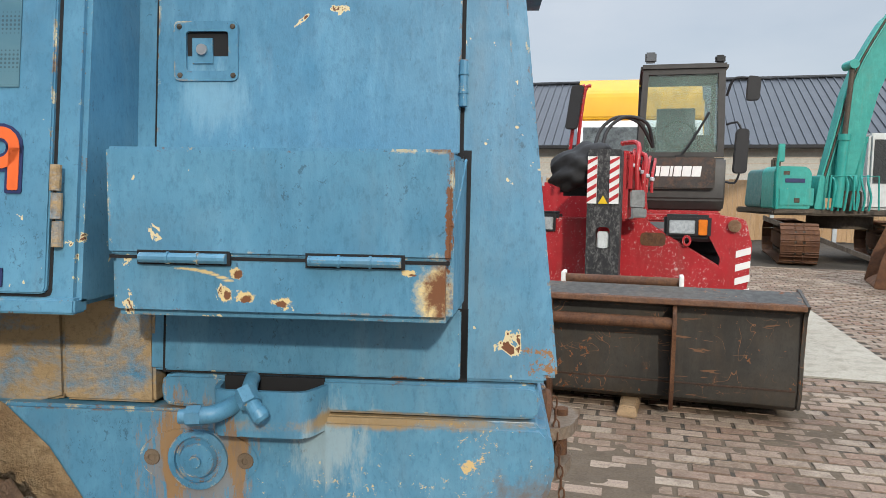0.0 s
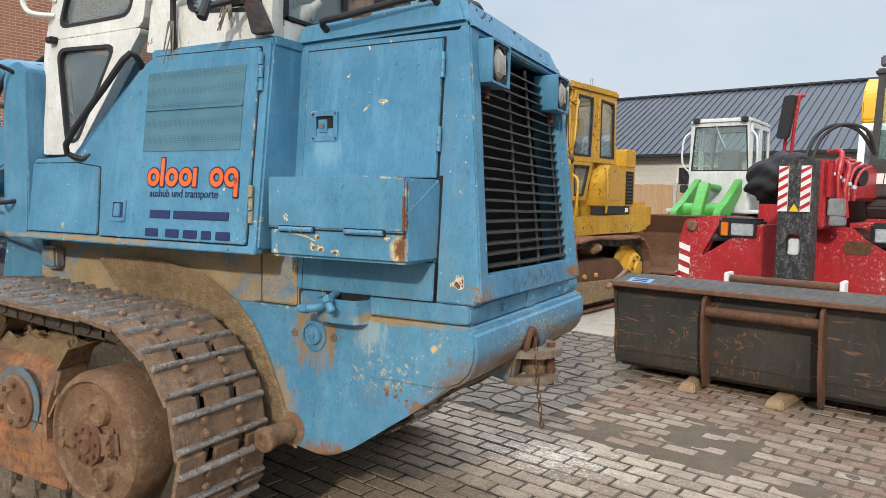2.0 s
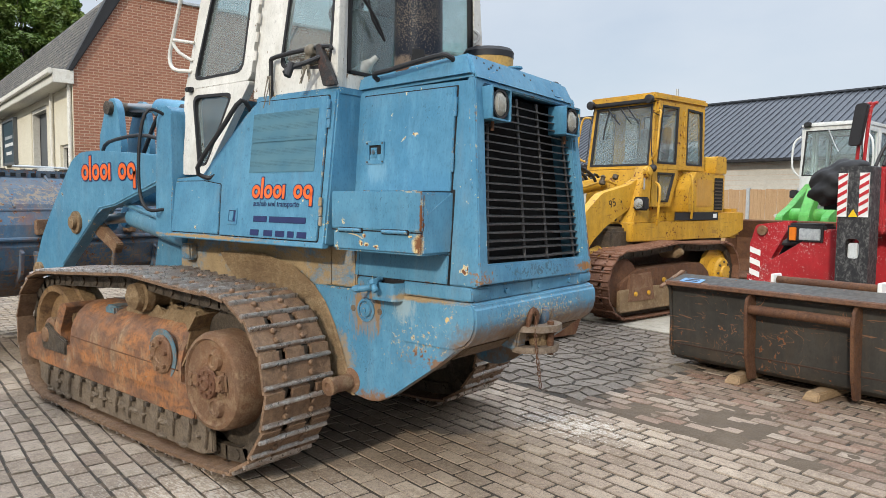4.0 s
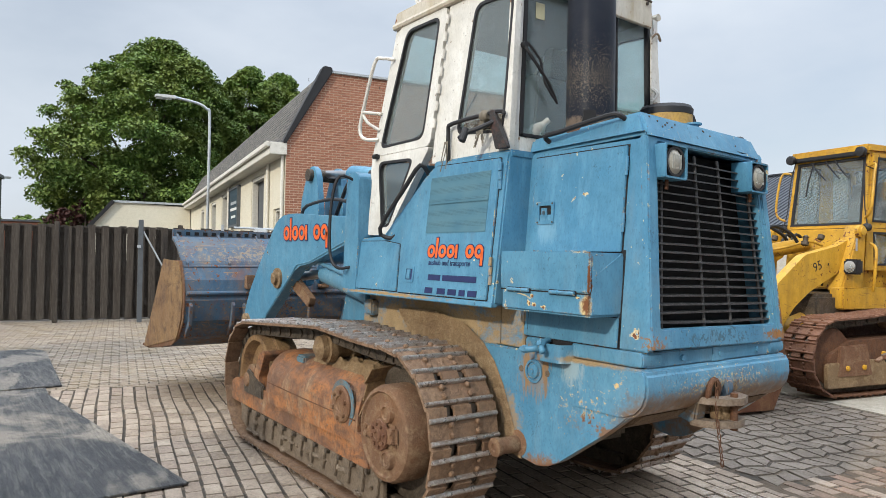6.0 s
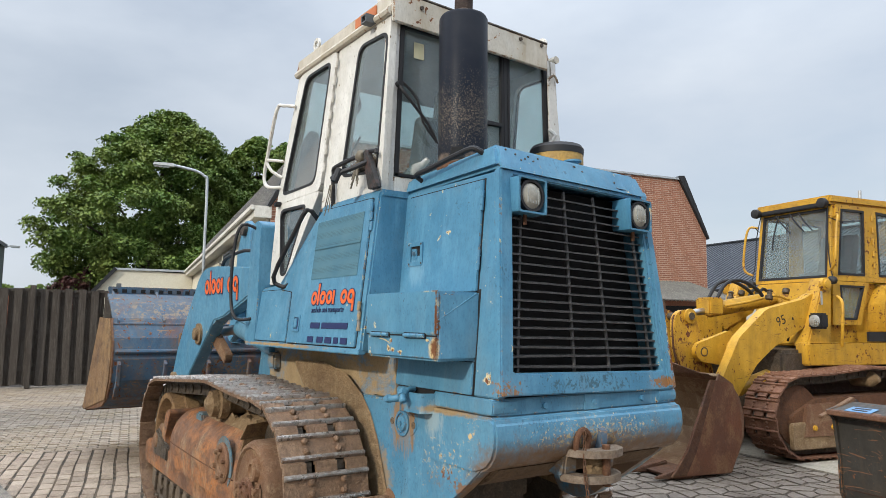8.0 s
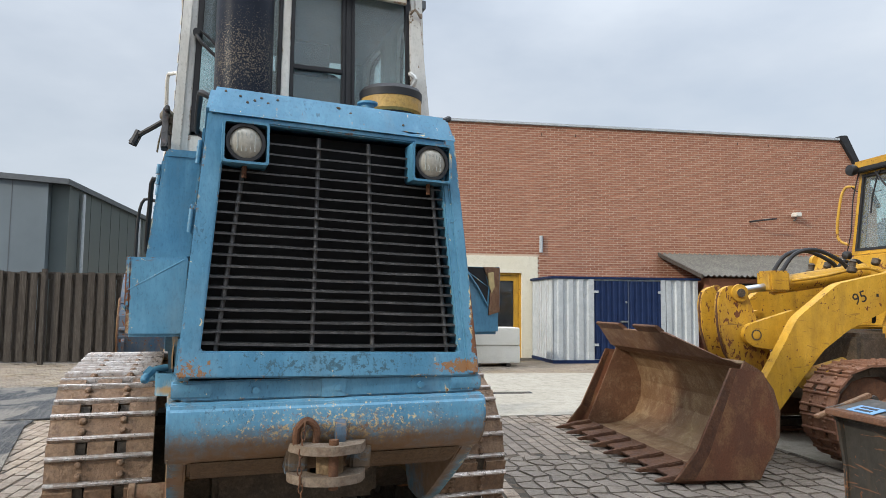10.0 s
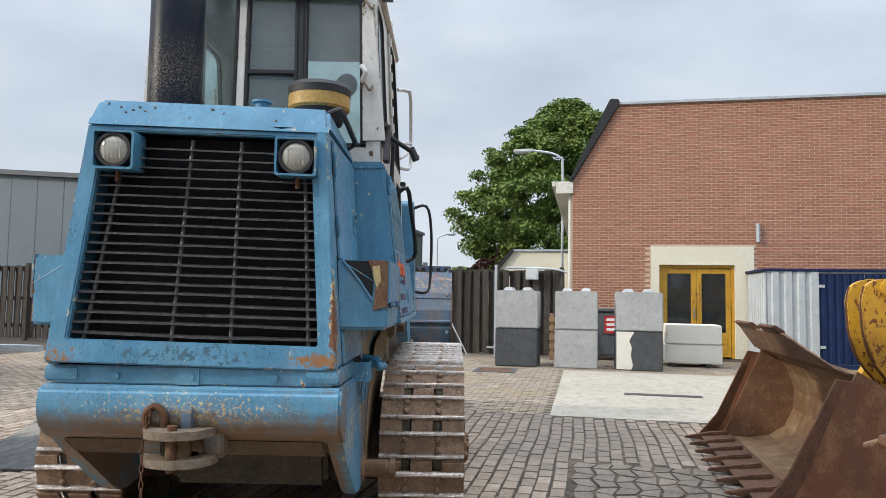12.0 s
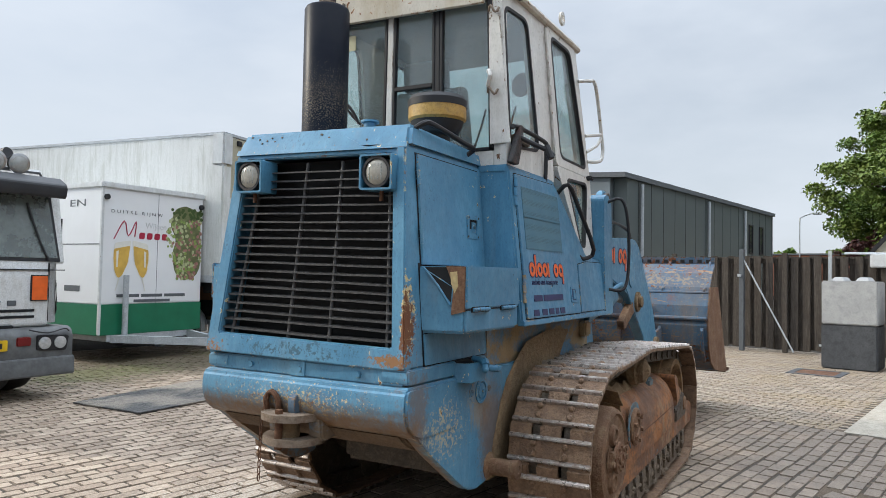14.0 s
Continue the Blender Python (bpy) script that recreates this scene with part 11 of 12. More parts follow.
def crown_mesh(clumps, per, size, seed, flat=0.62):
    """Leaf sprays gathered in many small clumps (x, y, z, r), thicker towards the top of each."""
    rng = np.random.default_rng(seed)
    c = np.array(clumps)
    counts = np.maximum(20, (per * (c[:, 3] / c[:, 3].mean()) ** 2)).astype(int)
    L = np.repeat(c, counts, axis=0)
    n = len(L)
    d = rng.normal(size=(n, 3))
    d /= np.linalg.norm(d, axis=1)[:, None]
    rad = L[:, 3] * rng.uniform(0.05, 1.0, n) ** 0.5 * (1 + 0.35 * np.sin(d[:, 0] * 5 + L[:, 0] * 9) * np.sin(d[:, 1] * 5 + L[:, 1] * 7))
    P = L[:, :3] + d * rad[:, None] * np.array([1, 1, flat])
    P[:, 2] -= 0.18 * rad ** 2 / L[:, 3]
    nx = rng.normal(size=(n, 3)) * 0.75 + d * 0.5 + np.array([0, 0, 0.8])
    nx /= np.linalg.norm(nx, axis=1)[:, None]
    ax = np.cross(nx, rng.normal(size=(n, 3)))
    ax /= np.linalg.norm(ax, axis=1)[:, None]
    ay = np.cross(nx, ax)
    k = size * rng.uniform(0.5, 1.25, n)[:, None]
    corners = [P - ax * k, P - ay * k * 0.55 + nx * k * 0.15, P + ax * k, P + ay * k * 0.55 + nx * k * 0.15]
    V = np.stack(corners, 1).reshape(-1, 3)
    F = (np.arange(n) * 4)[:, None] + np.arange(4)[None]
    return V.tolist(), F.tolist()


def tree(m, height, spread, seed, clumps_n, per, size, label, leaf, trunk_r=0.35, bare=0.22, drift=(0.0, 0.0), clump=0.16):
    """A trunk with limbs; the crown is widest at a third of its height and drifts sideways towards the top."""
    rng = random.Random(seed)
    t = thing("tree", label, "tree", "trees beyond the fence", m)
    bm = B()
    pts = [(drift[0] * f * f, drift[1] * f * f, height * f - 0.1 * (f == 0)) for f in (0.0, 0.2, 0.45, 0.7, 0.9)]
    for k in range(len(pts) - 1):
        cyl(bm, pts[k], pts[k + 1], trunk_r * (1 - k * 0.23), trunk_r * (1 - (k + 1) * 0.23), 12)
    part("trunk", bm, BARK, t)
    phase = [rng.uniform(0, 6.28) for _ in range(4)]
    def reach(u, a):
        """Half width of the crown at the share u of its height, uneven round about."""
        r = math.sin(math.pi * min(1.0, 0.26 + 0.74 * u)) ** 0.75 if u > 0.33 else 0.74 + 0.26 * u / 0.33
        return spread * r * (1 + 0.16 * math.sin(2 * a + phase[0] + 4 * u) + 0.12 * math.sin(3 * a + phase[1] - 7 * u) + 0.08 * math.sin(5 * a + phase[2] + 11 * u))
    clumps = []
    for k in range(clumps_n):
        u = rng.random() ** 0.9
        a = rng.uniform(0, 2 * math.pi)
        f = bare + (1 - bare) * u
        rr_ = reach(u, a) * (0.30 + 0.72 * rng.random() ** 0.55)
        z = height * f * (0.97 + 0.03 * rng.random())
        x, y = rr_ * math.cos(a) + drift[0] * f * f, rr_ * math.sin(a) + drift[1] * f * f
        clumps.append((x, y, z, spread * clump * rng.uniform(0.6, 1.25) * (1 - 0.25 * u)))
        if k % max(1, clumps_n // 22) == 0:
            part("limb", tube(B(), [(drift[0] * f * f * 0.5, drift[1] * f * f * 0.5, z * 0.62), (x * 0.45, y * 0.45, z * 0.82), (x * 0.92, y * 0.92, z - 0.1)], trunk_r * 0.24 * (1.2 - u), 6, 2), BARK, t)
    V, F = crown_mesh(clumps, per, size, seed)
    tagged(raw("crown", V, F, leaf, t), kind="stuff")
    return t


tree(pose(-55.0, 11.2, 0), 17.6, 7.7, 4, 450, 500, 0.15, "tall broad-leaved tree in full green leaf", LEAF, 0.5, 0.17, (0.8, 1.6), 0.16)
tree(pose(-60.0, 24.5, 0), 18.2, 6.0, 9, 240, 380, 0.17, "green leafy tree behind the brick hall", LEAF, 0.4, 0.2)
tree(pose(-58.0, 20.8, 0), 17.8, 6.4, 15, 240, 380, 0.17, "lower green tree between two taller ones", LEAF, 0.35, 0.12)
tree(pose(-50.0, 6.8, 0), 5.0, 3.0, 21, 60, 90, 0.15, "dark copper-leaved shrub by the annexe", LEAF_R, 0.15, 0.1)
for k, (x, y, h) in enumerate(((-120, 4.5, 6.6), (-125, 10, 6.8), (-130, -2, 7), (-122, -9, 6.2), (-128, 17, 7))):
    tree(pose(x, y, 0), h, 5.5, 30 + k, 40, 75, 0.42, "far green tree on the skyline", LEAF, 0.3, 0.1)

# ---- box trailers and lorry by the yard's edge ----
wine = thing("sales_trailer", "white sales trailer with green lower band and printed front", "trailer", m=pose(-4.42, -5.98, 0, 0, 0, 180))
W_, D_ = 2.02, 4.2                      # front width and length; the front faces the yard
part("box_body", box(B(), 0, W_, 0, D_, 0.95, 2.82, 0.015), VANWHITE, wine)
part("green_band", box(B(), -0.006, W_ + 0.006, -0.006, D_ + 0.006, 0.46, 0.95, 0.008), VANGREEN, wine)
part("roof_rail", box(B(), -0.03, W_ + 0.03, -0.03, D_ + 0.03, 2.80, 2.90, 0.02), PALEGREY, wine)
part("corner_trim", box(B(), -0.012, 0.03, -0.012, 0.03, 0.47, 2.8, 0.004), PALEGREY, wine)
part("panel_joint", box(B(), W_ * 0.52, W_ * 0.52 + 0.006, -0.003, 0.0, 0.5, 2.8), PLASTIC, wine)
part("side_joint", box(B(), -0.003, 0.0, 0.02, D_, 1.90, 1.915), PLASTIC, wine)
for x in (0.06, W_ - 0.06):
    part("marker_lamp", cyl(B(), (x, -0.05, 2.66), (x, 0.0, 2.66), 0.045, seg=12), BLACK, wine)
# printed front: two glasses and grapes
GOLD = plain("printed_gold", (0.68, 0.43, 0.09), 0.35, 0, 0.35, 5)
PALEPRINT = plain("printed_pale_glass", (0.70, 0.69, 0.62), 0.35, 0, 0.15, 8)
for flip in (0, 1):
    fx = (lambda x: 1.10 - x) if flip else (lambda x: x)
    flute = [(0.24, 1.94), (0.54, 1.99), (0.50, 1.62), (0.39, 1.40), (0.31, 1.35), (0.235, 1.46), (0.205, 1.68)]
    wine_in = [(0.225, 1.84), (0.52, 1.90), (0.485, 1.62), (0.38, 1.41), (0.315, 1.37), (0.25, 1.47), (0.222, 1.68)]
    part("printed_glass", prism(B(), [(fx(x), z) for x, z in rounded(flute, 0.04, 3)], 'y', -0.004, -0.002), PALEPRINT, wine)
    part("printed_wine", prism(B(), [(fx(x), z) for x, z in rounded(wine_in, 0.03, 3)], 'y', -0.006, -0.004), GOLD, wine)
    part("printed_shine", prism(B(), [(fx(x), z) for x, z in ((0.27, 1.80), (0.31, 1.82), (0.30, 1.55), (0.275, 1.55))], 'y', -0.0075, -0.006), PALEPRINT, wine)
    part("printed_stem", prism(B(), [(fx(0.315), 1.36), (fx(0.345), 1.36), (fx(0.275), 1.16), (fx(0.262), 1.16)], 'y', -0.005, -0.002), PALEPRINT, wine)
part("printed_foliage", prism(B(), rounded([(1.40, 2.58), (1.62, 2.66), (1.96, 2.56), (1.985, 1.60), (1.90, 1.42), (1.62, 1.32), (1.42, 1.48), (1.36, 1.80), (1.44, 2.05), (1.30, 2.30)], 0.08, 3), 'y', -0.0022, -0.001), plain("printed_shade", (0.17, 0.19, 0.08), 0.4, 0, 0.6, 9), wine)
rng = random.Random(14)
GRAPES = [plain("grape_green", (0.27, 0.38, 0.10), 0.35, 0, 0.5, 25), plain("grape_pale", (0.46, 0.50, 0.27), 0.35, 0, 0.4, 25), plain("grape_red", (0.38, 0.19, 0.16), 0.35, 0, 0.5, 25), plain("grape_leaf", (0.05, 0.09, 0.02), 0.4)]
for k in range(290):
    u = rng.random()
    z = 2.60 - u * 1.25
    half = 0.34 * (0.75 + 0.5 * math.sin(math.pi * min(1, u + 0.1))) * (1 if u < 0.75 else 0.75)
    x = 1.66 + rng.uniform(-half, min(half, 0.33))
    mt = GRAPES[3] if u < 0.14 else GRAPES[rng.choice((0, 0, 1, 1, 2) if x < 1.72 else (0, 2, 2, 1))]
    bm = cyl(B(), (x, -0.0024 - 0.000012 * k, z), (x, -0.0039 - 0.000012 * k, z), rng.uniform(0.022, 0.036), seg=10)
    part("printed_grape", bm, mt, wine)
MARK = plain("printed_red", (0.38, 0.02, 0.05), 0.4)
part("printed_swash", tube(B(), [(0.22, -0.004, 2.00), (0.40, -0.004, 2.30), (0.48, -0.004, 2.06), (0.62, -0.004, 2.30), (0.60, -0.004, 2.05)], 0.009, 6, 4), MARK, wine, "red swash in place of a name")
for k in range(4):
    part("plain_shape", prism(B(), rounded([(0.68 + k * 0.15, 2.02), (0.79 + k * 0.15, 2.02), (0.80 + k * 0.15, 2.13), (0.69 + k * 0.15, 2.13)], 0.03, 2), 'y', -0.004, -0.002), MARK, wine)
for a in range(1):
    text_part("lettering", "D U I T S E   R I J N W", 0.075, PLASTIC, wine, Matrix(((1, 0, 0, 0.16), (0, 0, -1, -0.003), (0, 1, 0, 2.42), (0, 0, 0, 1))), "grey spaced lettering", 0.001, 0.98)
    text_part("lettering", "Wijnen", 0.15, PALEGREY, wine, Matrix(((1, 0, 0, 0.80), (0, 0, -1, -0.003), (0, 1, 0, 2.20), (0, 0, 0, 1))), "pale embossed lettering", 0.001, 0.42)
    text_part("lettering", "EN", 0.16, PLASTIC, wine, Matrix(((0, 0, -1, -0.003), (-1, 0, 0, 0.82), (0, 1, 0, 2.52), (0, 0, 0, 1))), "grey spaced lettering", 0.001, 0.40)
for a, b in ((0.30, 0.72), (0.76, 1.18), (1.22, 1.66)):
    part("plain_bar", box(B(), a, b, -0.004, -0.002, 1.06, 1.11), PLASTIC, wine)
part("plain_bar", box(B(), 0.62, 1.34, -0.004, -0.002, 0.975, 1.02), PLASTIC, wine)
part("plain_bar", box(B(), -0.004, -0.002, 0.5, 0.9, 1.15, 1.24), PLASTIC, wine)
part("chassis_beam", box(B(), 0.15, W_ - 0.15, 0.0, D_, 0.36, 0.46), GALV, wine)
for x in (0.25, W_ - 0.25):
    part("drawbar", hull8(B(), [(x - 0.04, 0.0, 0.34), (x + 0.04, 0.0, 0.34), (W_ / 2 + 0.04, -1.75, 0.34), (W_ / 2 - 0.04, -1.75, 0.34)], [(x - 0.04, 0.0, 0.46), (x + 0.04, 0.0, 0.46), (W_ / 2 + 0.04, -1.75, 0.46), (W_ / 2 - 0.04, -1.75, 0.46)]), GALV, wine)
part("front_prop", cyl(B(), (0.40, -0.10, 0.40), (0.40, -0.10, 1.42), 0.045, seg=14), GALV, wine)
jock = part("jockey_wheel", cyl(B(), (W_ / 2 - 0.12, -1.85, 0.13), (W_ / 2 - 0.05, -1.85, 0.13), 0.13, seg=20), BLACK, wine)
part("jockey_leg", tube(B(), [(W_ / 2 - 0.02, -1.70, 0.85), (W_ / 2 - 0.02, -1.72, 0.3), (W_ / 2 - 0.08, -1.85, 0.13)], 0.03, 8, 1), GALV, jock)
part("coupling", prism(B(), [(-1.7, 0.44), (-2.15, 0.42), (-2.2, 0.52), (-1.7, 0.56)], 'x', W_ / 2 - 0.05, W_ / 2 + 0.05, 0.02), GALV, wine)
for x in (0.0, W_):
    w = part("wheel", lathe(B(), [(0.17, -0.09), (0.29, -0.09), (0.30, 0), (0.29, 0.09), (0.17, 0.09)], (x, 2.3, 0.30), (1, 0, 0), 24), BLACK, wine)
    part("rim", lathe(B(), [(0.17, 0.02), (0.15, 0.06), (0.05, 0.05)], (x, 2.3, 0.3), (1 if x else -1, 0, 0), 18), GALV, w)

# tall box semi-trailer behind it
semi = thing("box_trailer", "tall white box trailer with algae-stained beige end", "trailer", m=pose(-6.55, -5.62, 0, 0, 0, 187))
SW, SL = 2.42, 11.5
part("box_body", box(B(), 0, SW, 0.02, SL, 1.42, 4.02, 0.01), TRAILERWHITE, semi)
part("front_skin", box(B(), 0.10, SW - 0.05, -0.004, 0.02, 1.45, 3.98), TRAILERBEIGE, semi)
part("corner_post", box(B(), -0.02, 0.22, -0.015, 0.10, 1.42, 3.45, 0.02), TRAILERWHITE, semi)
part("corner_cap", box(B(), -0.03, 0.24, -0.03, 0.25, 3.45, 4.06, 0.03), PALEGREY, semi)
part("bottom_rail", box(B(), -0.01, SW + 0.01, -0.01, SL, 1.30, 1.43, 0.015), GALV, semi)
part("top_rail", box(B(), -0.015, SW + 0.015, -0.012, SL, 4.0, 4.06, 0.01), GALV, semi)
part("repair_band", box(B(), 0.12, SW - 0.06, -0.007, -0.004, 2.70, 2.86), TRAILERWHITE, semi)
part("junction_panel", box(B(), 1.05, 2.15, -0.12, 0.0, 1.38, 1.72, 0.02), BLACK, semi)
for x in (0.35, SW - 0.12):
    part("marker_lamp", box(B(), x, x + 0.12, -0.05, 0.0, 3.86, 3.95, 0.01), BLACK, semi)
part("frame_rail", box(B(), 0.6, 0.75, 0.3, SL, 0.95, 1.30), DKRUST, semi)
part("frame_rail", box(B(), SW - 0.75, SW - 0.6, 0.3, SL, 0.95, 1.30), DKRUST, semi)
for x in (0.45, SW - 0.45):
    part("landing_leg", box(B(), x - 0.06, x + 0.06, 1.7, 1.85, 0.02, 1.30), GALV, semi)
    for y in (8.0, 9.3):
        part("wheel", lathe(B(), [(0.28, -0.17), (0.5, -0.17), (0.52, 0), (0.5, 0.17), (0.28, 0.17)], (x, y, 0.52), (1, 0, 0), 24), BLACK, semi)

# dark clutter added to keep the shadowed space under the trailer dark
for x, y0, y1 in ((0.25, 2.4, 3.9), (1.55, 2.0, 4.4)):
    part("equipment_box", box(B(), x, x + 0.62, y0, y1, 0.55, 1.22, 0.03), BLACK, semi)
part("cross_member", box(B(), 0.2, SW - 0.2, 0.35, 0.55, 1.10, 1.30, 0.01), DARK, semi)
part("under_tray", box(B(), 0.15, SW - 0.15, 0.6, SL - 0.3, 1.22, 1.30), DARK, semi)
# low open trailer standing under and beyond it
flat = thing("flat_trailer", "low open trailer with mudguards and a steel gate", "trailer", m=pose(-7.6, -6.9, 0, 0, 0, 178))
part("deck", box(B(), 0, 2.1, -1.6, 2.6, 0.52, 0.60), WOOD_D, flat)
part("frame_rail", box(B(), 0, 0.08, -1.6, 2.6, 0.42, 0.52), GALV, flat)
part("side_board", box(B(), -0.01, 0.02, -1.6, 2.6, 0.60, 0.95), DARK, flat)
for y in (0.6,):
    part("wheel", lathe(B(), [(0.17, -0.09), (0.31, -0.09), (0.32, 0), (0.31, 0.09), (0.17, 0.09)], (-0.12, y, 0.32), (1, 0, 0), 24), BLACK, flat)
    part("mudguard", tube(B(), [(-0.12, y - 0.42, 0.3), (-0.12, y - 0.36, 0.58), (-0.12, y, 0.73), (-0.12, y + 0.36, 0.58), (-0.12, y + 0.42, 0.3)], 0.10, 8, 4), GALV, flat)
gt = part("ramp_gate", box(B(), 0.05, 0.09, -1.62, -1.58, 0.4, 1.45), GALV, flat)
part("gate_rail", box(B(), 2.0, 2.04, -1.62, -1.58, 0.4, 1.45), GALV, flat)
for z in (0.62, 0.85, 1.1, 1.4):
    part("gate_rail", box(B(), 0.05, 2.04, -1.615, -1.585, z, z + 0.035), GALV, flat)
part("drawbar", box(B(), 0.95, 1.1, -3.2, -1.6, 0.40, 0.5), GALV, flat)
can = thing("jerry_can", "red plastic jerry can standing on the trailer deck", "jerry can", m=pose(-8.75, -5.55, 0.60, 0, 0, 10))
part("body", box(B(), -0.15, 0.15, -0.1, 0.1, 0, 0.42, 0.03), plain("red_plastic", (0.5, 0.015, 0.015), 0.4), can)
part("spout", cyl(B(), (0.08, 0, 0.42), (0.08, 0, 0.47), 0.03), BLACK, can)

# white lorry, front corner in view
van = thing("lorry", "white lorry with dark sun visor and battered grey bumper", "lorry", m=pose(-2.58, -3.98, -0.03, 0, 0, 178))
SCREEN = glass("grey_green_windscreen", (0.20, 0.235, 0.225), 0.7)
GREYPLASTIC = plain("scuffed_grey_bumper", (0.125, 0.13, 0.132), 0.5, 0, 0.5, 9, 0.2)
DIRTYWHITE = worn("road_grimed_white_paint", (0.60, 0.61, 0.60), (0.67, 0.68, 0.67), (0.42, 0.40, 0.35), 1.6, 6, 0.35, 0, 0.05, 0.002, (2, 2, 0.5), 0.45)
part("cab_body", prism(B(), rounded([(0.0, 0.86), (1.9, 0.86), (1.9, 2.60), (0.24, 2.60), (0.05, 1.62), (0.0, 1.45)], 0.06, 4), 'x', -2.32, -0.20, 0.03), DIRTYWHITE, van)
part("cab_upper", prism(B(), rounded([(0.05, 1.60), (1.9, 1.60), (1.9, 2.60), (0.24, 2.60)], 0.03, 3), 'x', -0.21, 0.0, 0.05), DIRTYWHITE, van)
part("cab_side", box(B(), -0.10, -0.004, 0.30, 1.9, 0.90, 1.61, 0.01), DIRTYWHITE, van)
def round_corner(z0, z1, a0, a1, lift, material, name, parent):
    # a strip of the rounded front corner between two angles
    bm = B()
    cols = []
    for i in range(9):
        a = radians(a0 + (a1 - a0) * i / 8)
        cols.append([bm.verts.new((-0.20 + (0.20 + lift) * math.sin(a), 0.31 - (0.30 + lift) * math.cos(a) + (0.02 if z > 1.2 else 0.0), z)) for z in (z0, z0 + 0.04, (z0 + z1) / 2, z1 - 0.04, z1)])
    for c0, c1 in zip(cols, cols[1:]):
        for k in range(4):
            bm.faces.new((c0[k], c1[k], c1[k + 1], c0[k + 1]))
    bmesh.ops.solidify(bm, geom=bm.faces[:], thickness=0.012)
    return part(name, bm, material, parent)
corner = round_corner(0.90, 1.61, 0, 90, 0.0, DIRTYWHITE, "corner_panel", van)
round_corner(1.0, 1.40, 36, 66, 0.006, BLACK, "corner_vent", corner)
for k in range(4):
    round_corner(1.06 + k * 0.09, 1.075 + k * 0.09, 38, 64, 0.012, PLASTIC, "vent_slat", corner)
part("panel_gap", box(B(), -0.212, -0.204, -0.003, 0.02, 0.92, 1.60), DARK, van)
def on_screen(z):
    return 0.05 + 0.19 * (z - 1.62) / 0.98
part("screen_rim", hull8(B(), [(-2.22, on_screen(1.62) - 0.012, 1.62), (-0.055, on_screen(1.62) - 0.012, 1.62), (-0.055, 0.12, 1.62), (-2.22, 0.12, 1.62)], [(-2.18, on_screen(2.46) - 0.012, 2.46), (-0.12, on_screen(2.46) - 0.012, 2.46), (-0.12, 0.28, 2.46), (-2.18, 0.28, 2.46)], 0.004), BLACK, van)
part("windscreen", hull8(B(), [(-2.19, on_screen(1.66) - 0.022, 1.66), (-0.09, on_screen(1.66) - 0.022, 1.66), (-0.09, 0.10, 1.66), (-2.19, 0.10, 1.66)], [(-2.15, on_screen(2.42) - 0.022, 2.42), (-0.16, on_screen(2.42) - 0.022, 2.42), (-0.16, 0.26, 2.42), (-2.15, 0.26, 2.42)], 0.004), SCREEN, van)
for x0, x1 in ((-0.20, -0.42), (-0.80, -1.02)):
    part("screen_wiper", tube(B(), [(x0, 0.02, 1.63), (x0 - 0.10, 0.06, 1.86), (x1, 0.14, 2.30)], 0.013, 6, 2), BLACK, van)
part("side_window", hull8(B(), [(-0.004, 0.30, 1.68), (0.006, 0.30, 1.68), (0.006, 1.4, 1.68), (-0.004, 1.4, 1.68)], [(-0.004, 0.42, 2.4), (0.006, 0.42, 2.4), (0.006, 1.4, 2.4), (-0.004, 1.4, 2.4)]), SCREEN, van)
part("sun_visor", prism(B(), rounded([(-0.10, 2.36), (0.22, 2.42), (0.28, 2.62), (0.06, 2.62), (-0.12, 2.52)], 0.04, 3), 'x', -2.34, -0.09, 0.05), plain("faded_black_visor", (0.03, 0.031, 0.034), 0.45, 0, 0.3, 5), van, "dark plastic sun visor")
for x in (-0.52, -0.78):
    rl = part("roof_lamp", lathe(B(), [(0.05, 0.14), (0.115, 0.05), (0.12, 0.0), (0.10, -0.008)], (x, 0.14, 2.745), (0, 1, 0.1), 24), CHROME, van)
    part("lamp_glass", lathe(B(), [(0.10, -0.004), (0.06, -0.022), (0.01, -0.026)], (x, 0.14, 2.745), (0, 1, 0.1), 24), LENS, rl)
part("air_horn", tube(B(), [(-0.66, 0.45, 2.62), (-0.66, 0.35, 2.80), (-0.62, 0.20, 2.86)], 0.07, 12, 3), BLACK, van)
part("lamp_bar", tube(B(), [(-2.2, 0.22, 2.68), (-0.25, 0.22, 2.68), (-0.2, 0.26, 2.62)], 0.025, 8, 1), CHROME, van)
plate = part("orange_plate", box(B(), -0.42, -0.225, -0.022, 0.004, 1.16, 1.46, 0.004), BLACK, van)
part("plate_face", box(B(), -0.41, -0.235, -0.026, -0.02, 1.172, 1.448, 0.002), plain("orange_plate", (0.75, 0.13, 0.02), 0.4), plate, "orange hazard plate")
part("panel_gap", box(B(), -2.30, -0.02, -0.002, 0.02, 1.515, 1.527), DARK, van)
part("firm_badge", lathe(B(), [(0.06, 0), (0.05, 0.012), (0.02, 0.014)], (-0.82, 0.0, 1.57), (0, -1, 0), 16), PALEGREY, van)
for k in range(5):
    part("plain_shape", box(B(), -1.35 + k * 0.17, -1.25 + k * 0.17, -0.008, 0.01, 1.11, 1.17, 0.004), PLASTIC, van)
for z in (0.99, 1.06):
    part("grille_slot", box(B(), -1.9, -0.36, -0.006, 0.02, z - 0.028, z + 0.012, 0.006), DARK, van)
part("lower_grille", box(B(), -1.8, -0.60, -0.03, 0.05, 0.74, 0.89, 0.01), DARK, van)
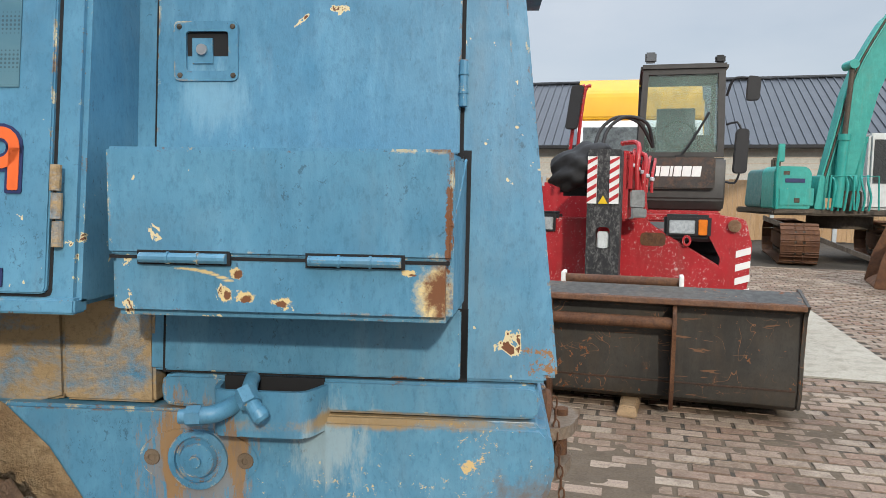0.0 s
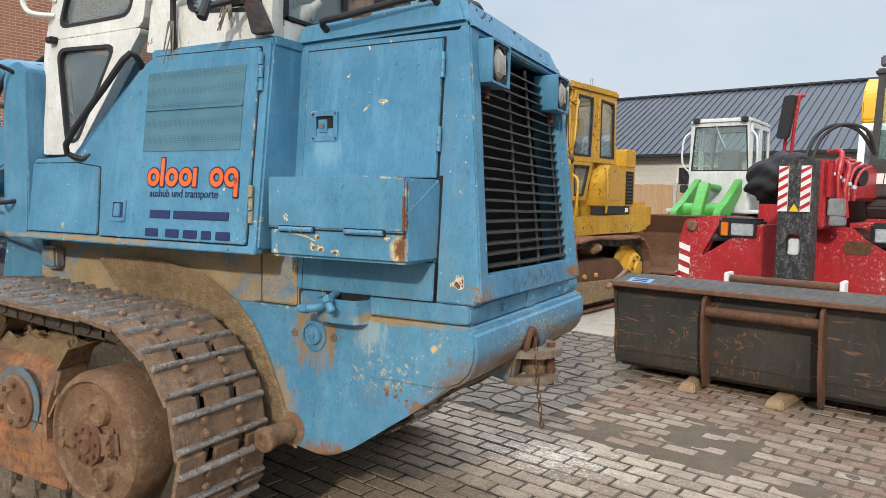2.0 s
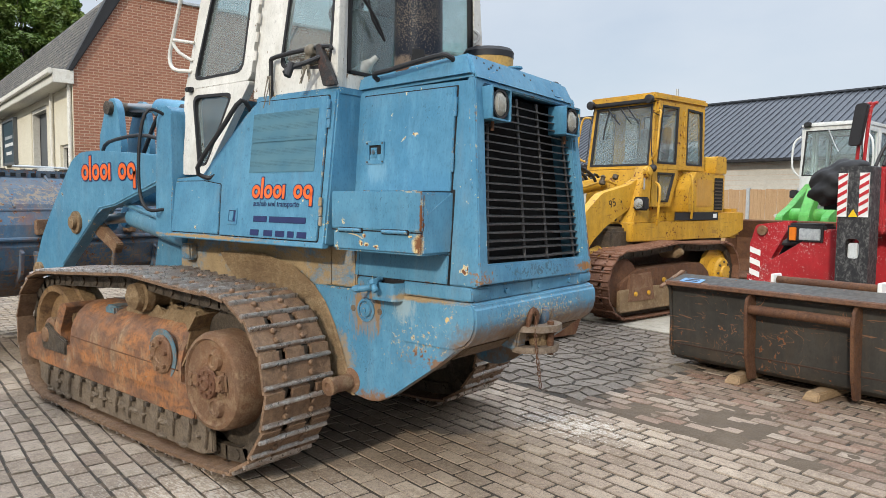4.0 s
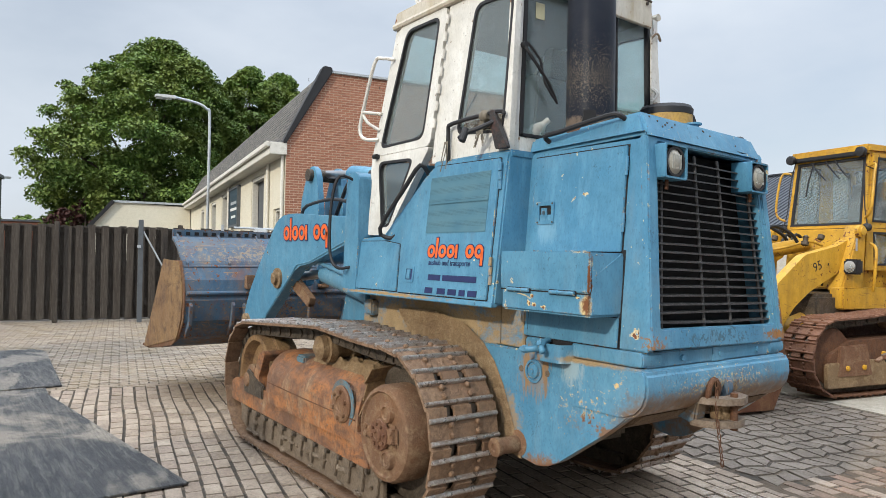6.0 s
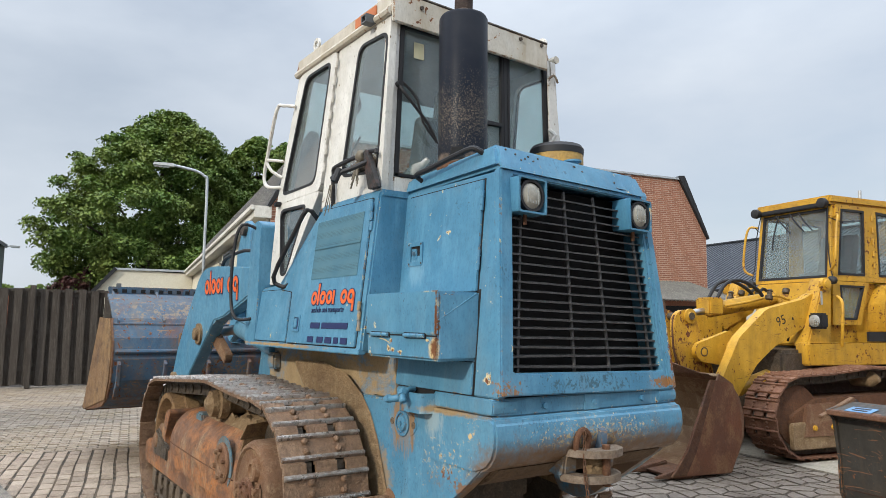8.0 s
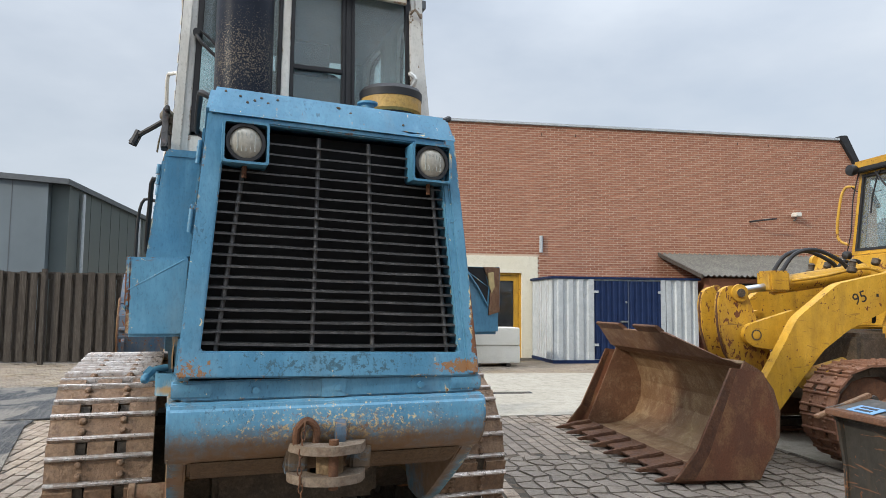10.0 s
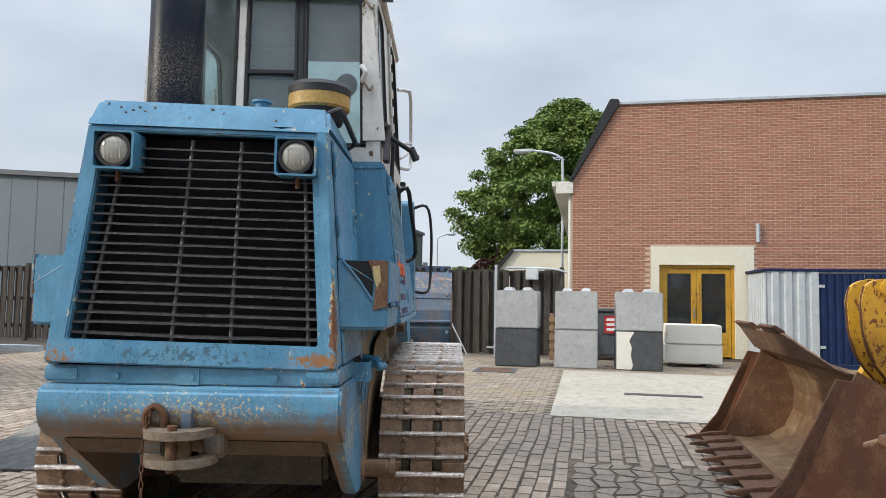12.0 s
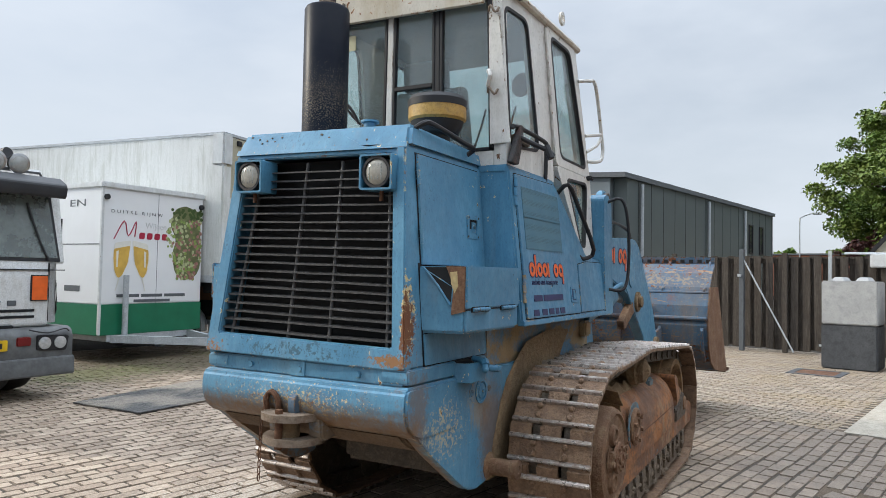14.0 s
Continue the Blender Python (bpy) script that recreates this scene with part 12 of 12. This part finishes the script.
part("bumper", prism(B(), rounded([(-0.13, 0.40), (0.55, 0.40), (0.55, 0.86), (-0.06, 0.86), (-0.13, 0.78)], 0.05, 3), 'x', -2.38, 0.03, 0.04), GREYPLASTIC, van, "battered dark grey bumper")
part("bumper_lip", prism(B(), rounded([(-0.17, 0.30), (0.5, 0.30), (0.5, 0.50), (-0.15, 0.52)], 0.03, 3), 'x', -2.40, 0.045, 0.02), GREYPLASTIC, van)
hl = part("head_lamp", prism(B(), rounded([(-0.40, 0.60), (-0.05, 0.58), (-0.02, 0.76), (-0.40, 0.78)], 0.03, 3), 'y', -0.145, -0.10, 0.008), BLACK, van)
for x in (-0.31, -0.13):
    part("lamp_glass", lathe(B(), [(0.072, 0), (0.07, 0.015), (0.03, 0.025)], (x, -0.142, 0.68), (0, -1, 0), 20), plain("silver_lamp", (0.55, 0.56, 0.55), 0.2, 0.3, 0.35, 30), hl)
part("marker_lamp", box(B(), -0.62, -0.46, -0.145, -0.10, 0.66, 0.76, 0.01), plain("dark_red_lens", (0.16, 0.012, 0.012), 0.3), van)
part("plain_plate", box(B(), -1.22, -0.72, -0.152, -0.12, 0.62, 0.74, 0.004), plain("yellow_plate", (0.72, 0.46, 0.02), 0.4), van, "yellow plate with plain bars")
for k in range(3):
    part("plain_bar", box(B(), -1.18 + k * 0.15, -1.08 + k * 0.15, -0.156, -0.15, 0.65, 0.71), BLACK, van)
part("loose_cable", tube(B(), [(-0.5, -0.16, 0.84), (-0.3, -0.19, 0.80), (-0.1, -0.17, 0.84), (0.0, -0.1, 0.80)], 0.008, 6, 3), BLACK, van)

part("wheel_arch", prism(B(), [(0.40, 0.40), (0.40, 0.80), (0.60, 0.98), (1.15, 0.98), (1.35, 0.8), (1.35, 0.4)], 'x', -0.30, 0.012), DARK, van)
part("side_mirror", box(B(), 0.03, 0.14, 0.32, 0.42, 1.75, 2.20, 0.04), BLACK, van)
for x in (-2.1, -0.2):
    part("wheel", lathe(B(), [(0.25, -0.13), (0.44, -0.13), (0.46, 0), (0.44, 0.13), (0.25, 0.13)], (x, 0.87, 0.49), (1, 0, 0), 26), BLACK, van)
part("chassis", box(B(), -1.7, -0.6, 0.4, 6.0, 0.5, 0.95), DARK, van)
part("tank_body", cyl(B(), (-1.16, 2.1, 1.75), (-1.16, 6.0, 1.75), 0.9, seg=32), VANWHITE, van)

# ---- the nearest pavers, each a piece ----
shared_paver = None
rng = random.Random(31)
for (x, y, lx, wy) in near_bricks:
    if shared_paver is None:
        bm = hull8(B(), [(-lx / 2 + 0.004, -wy / 2 + 0.004, -0.03), (lx / 2 - 0.004, -wy / 2 + 0.004, -0.03), (lx / 2 - 0.004, wy / 2 - 0.004, -0.03), (-lx / 2 + 0.004, wy / 2 - 0.004, -0.03)],
                   [(-lx / 2 + 0.010, -wy / 2 + 0.010, 0.0), (lx / 2 - 0.010, -wy / 2 + 0.010, 0.0), (lx / 2 - 0.010, wy / 2 - 0.010, 0.0), (-lx / 2 + 0.010, wy / 2 - 0.010, 0.0)])
        ob = part("brick", bm, PAVER, paving, bend=20)
        shared_paver = ob.data
    else:
        ob = new("brick", shared_paver)
        ob.parent = paving
    ob.location = (x, y, rng.uniform(-0.003, 0.003))
    ob.rotation_euler = (rng.uniform(-0.012, 0.012), rng.uniform(-0.012, 0.012), rng.uniform(-0.01, 0.01))
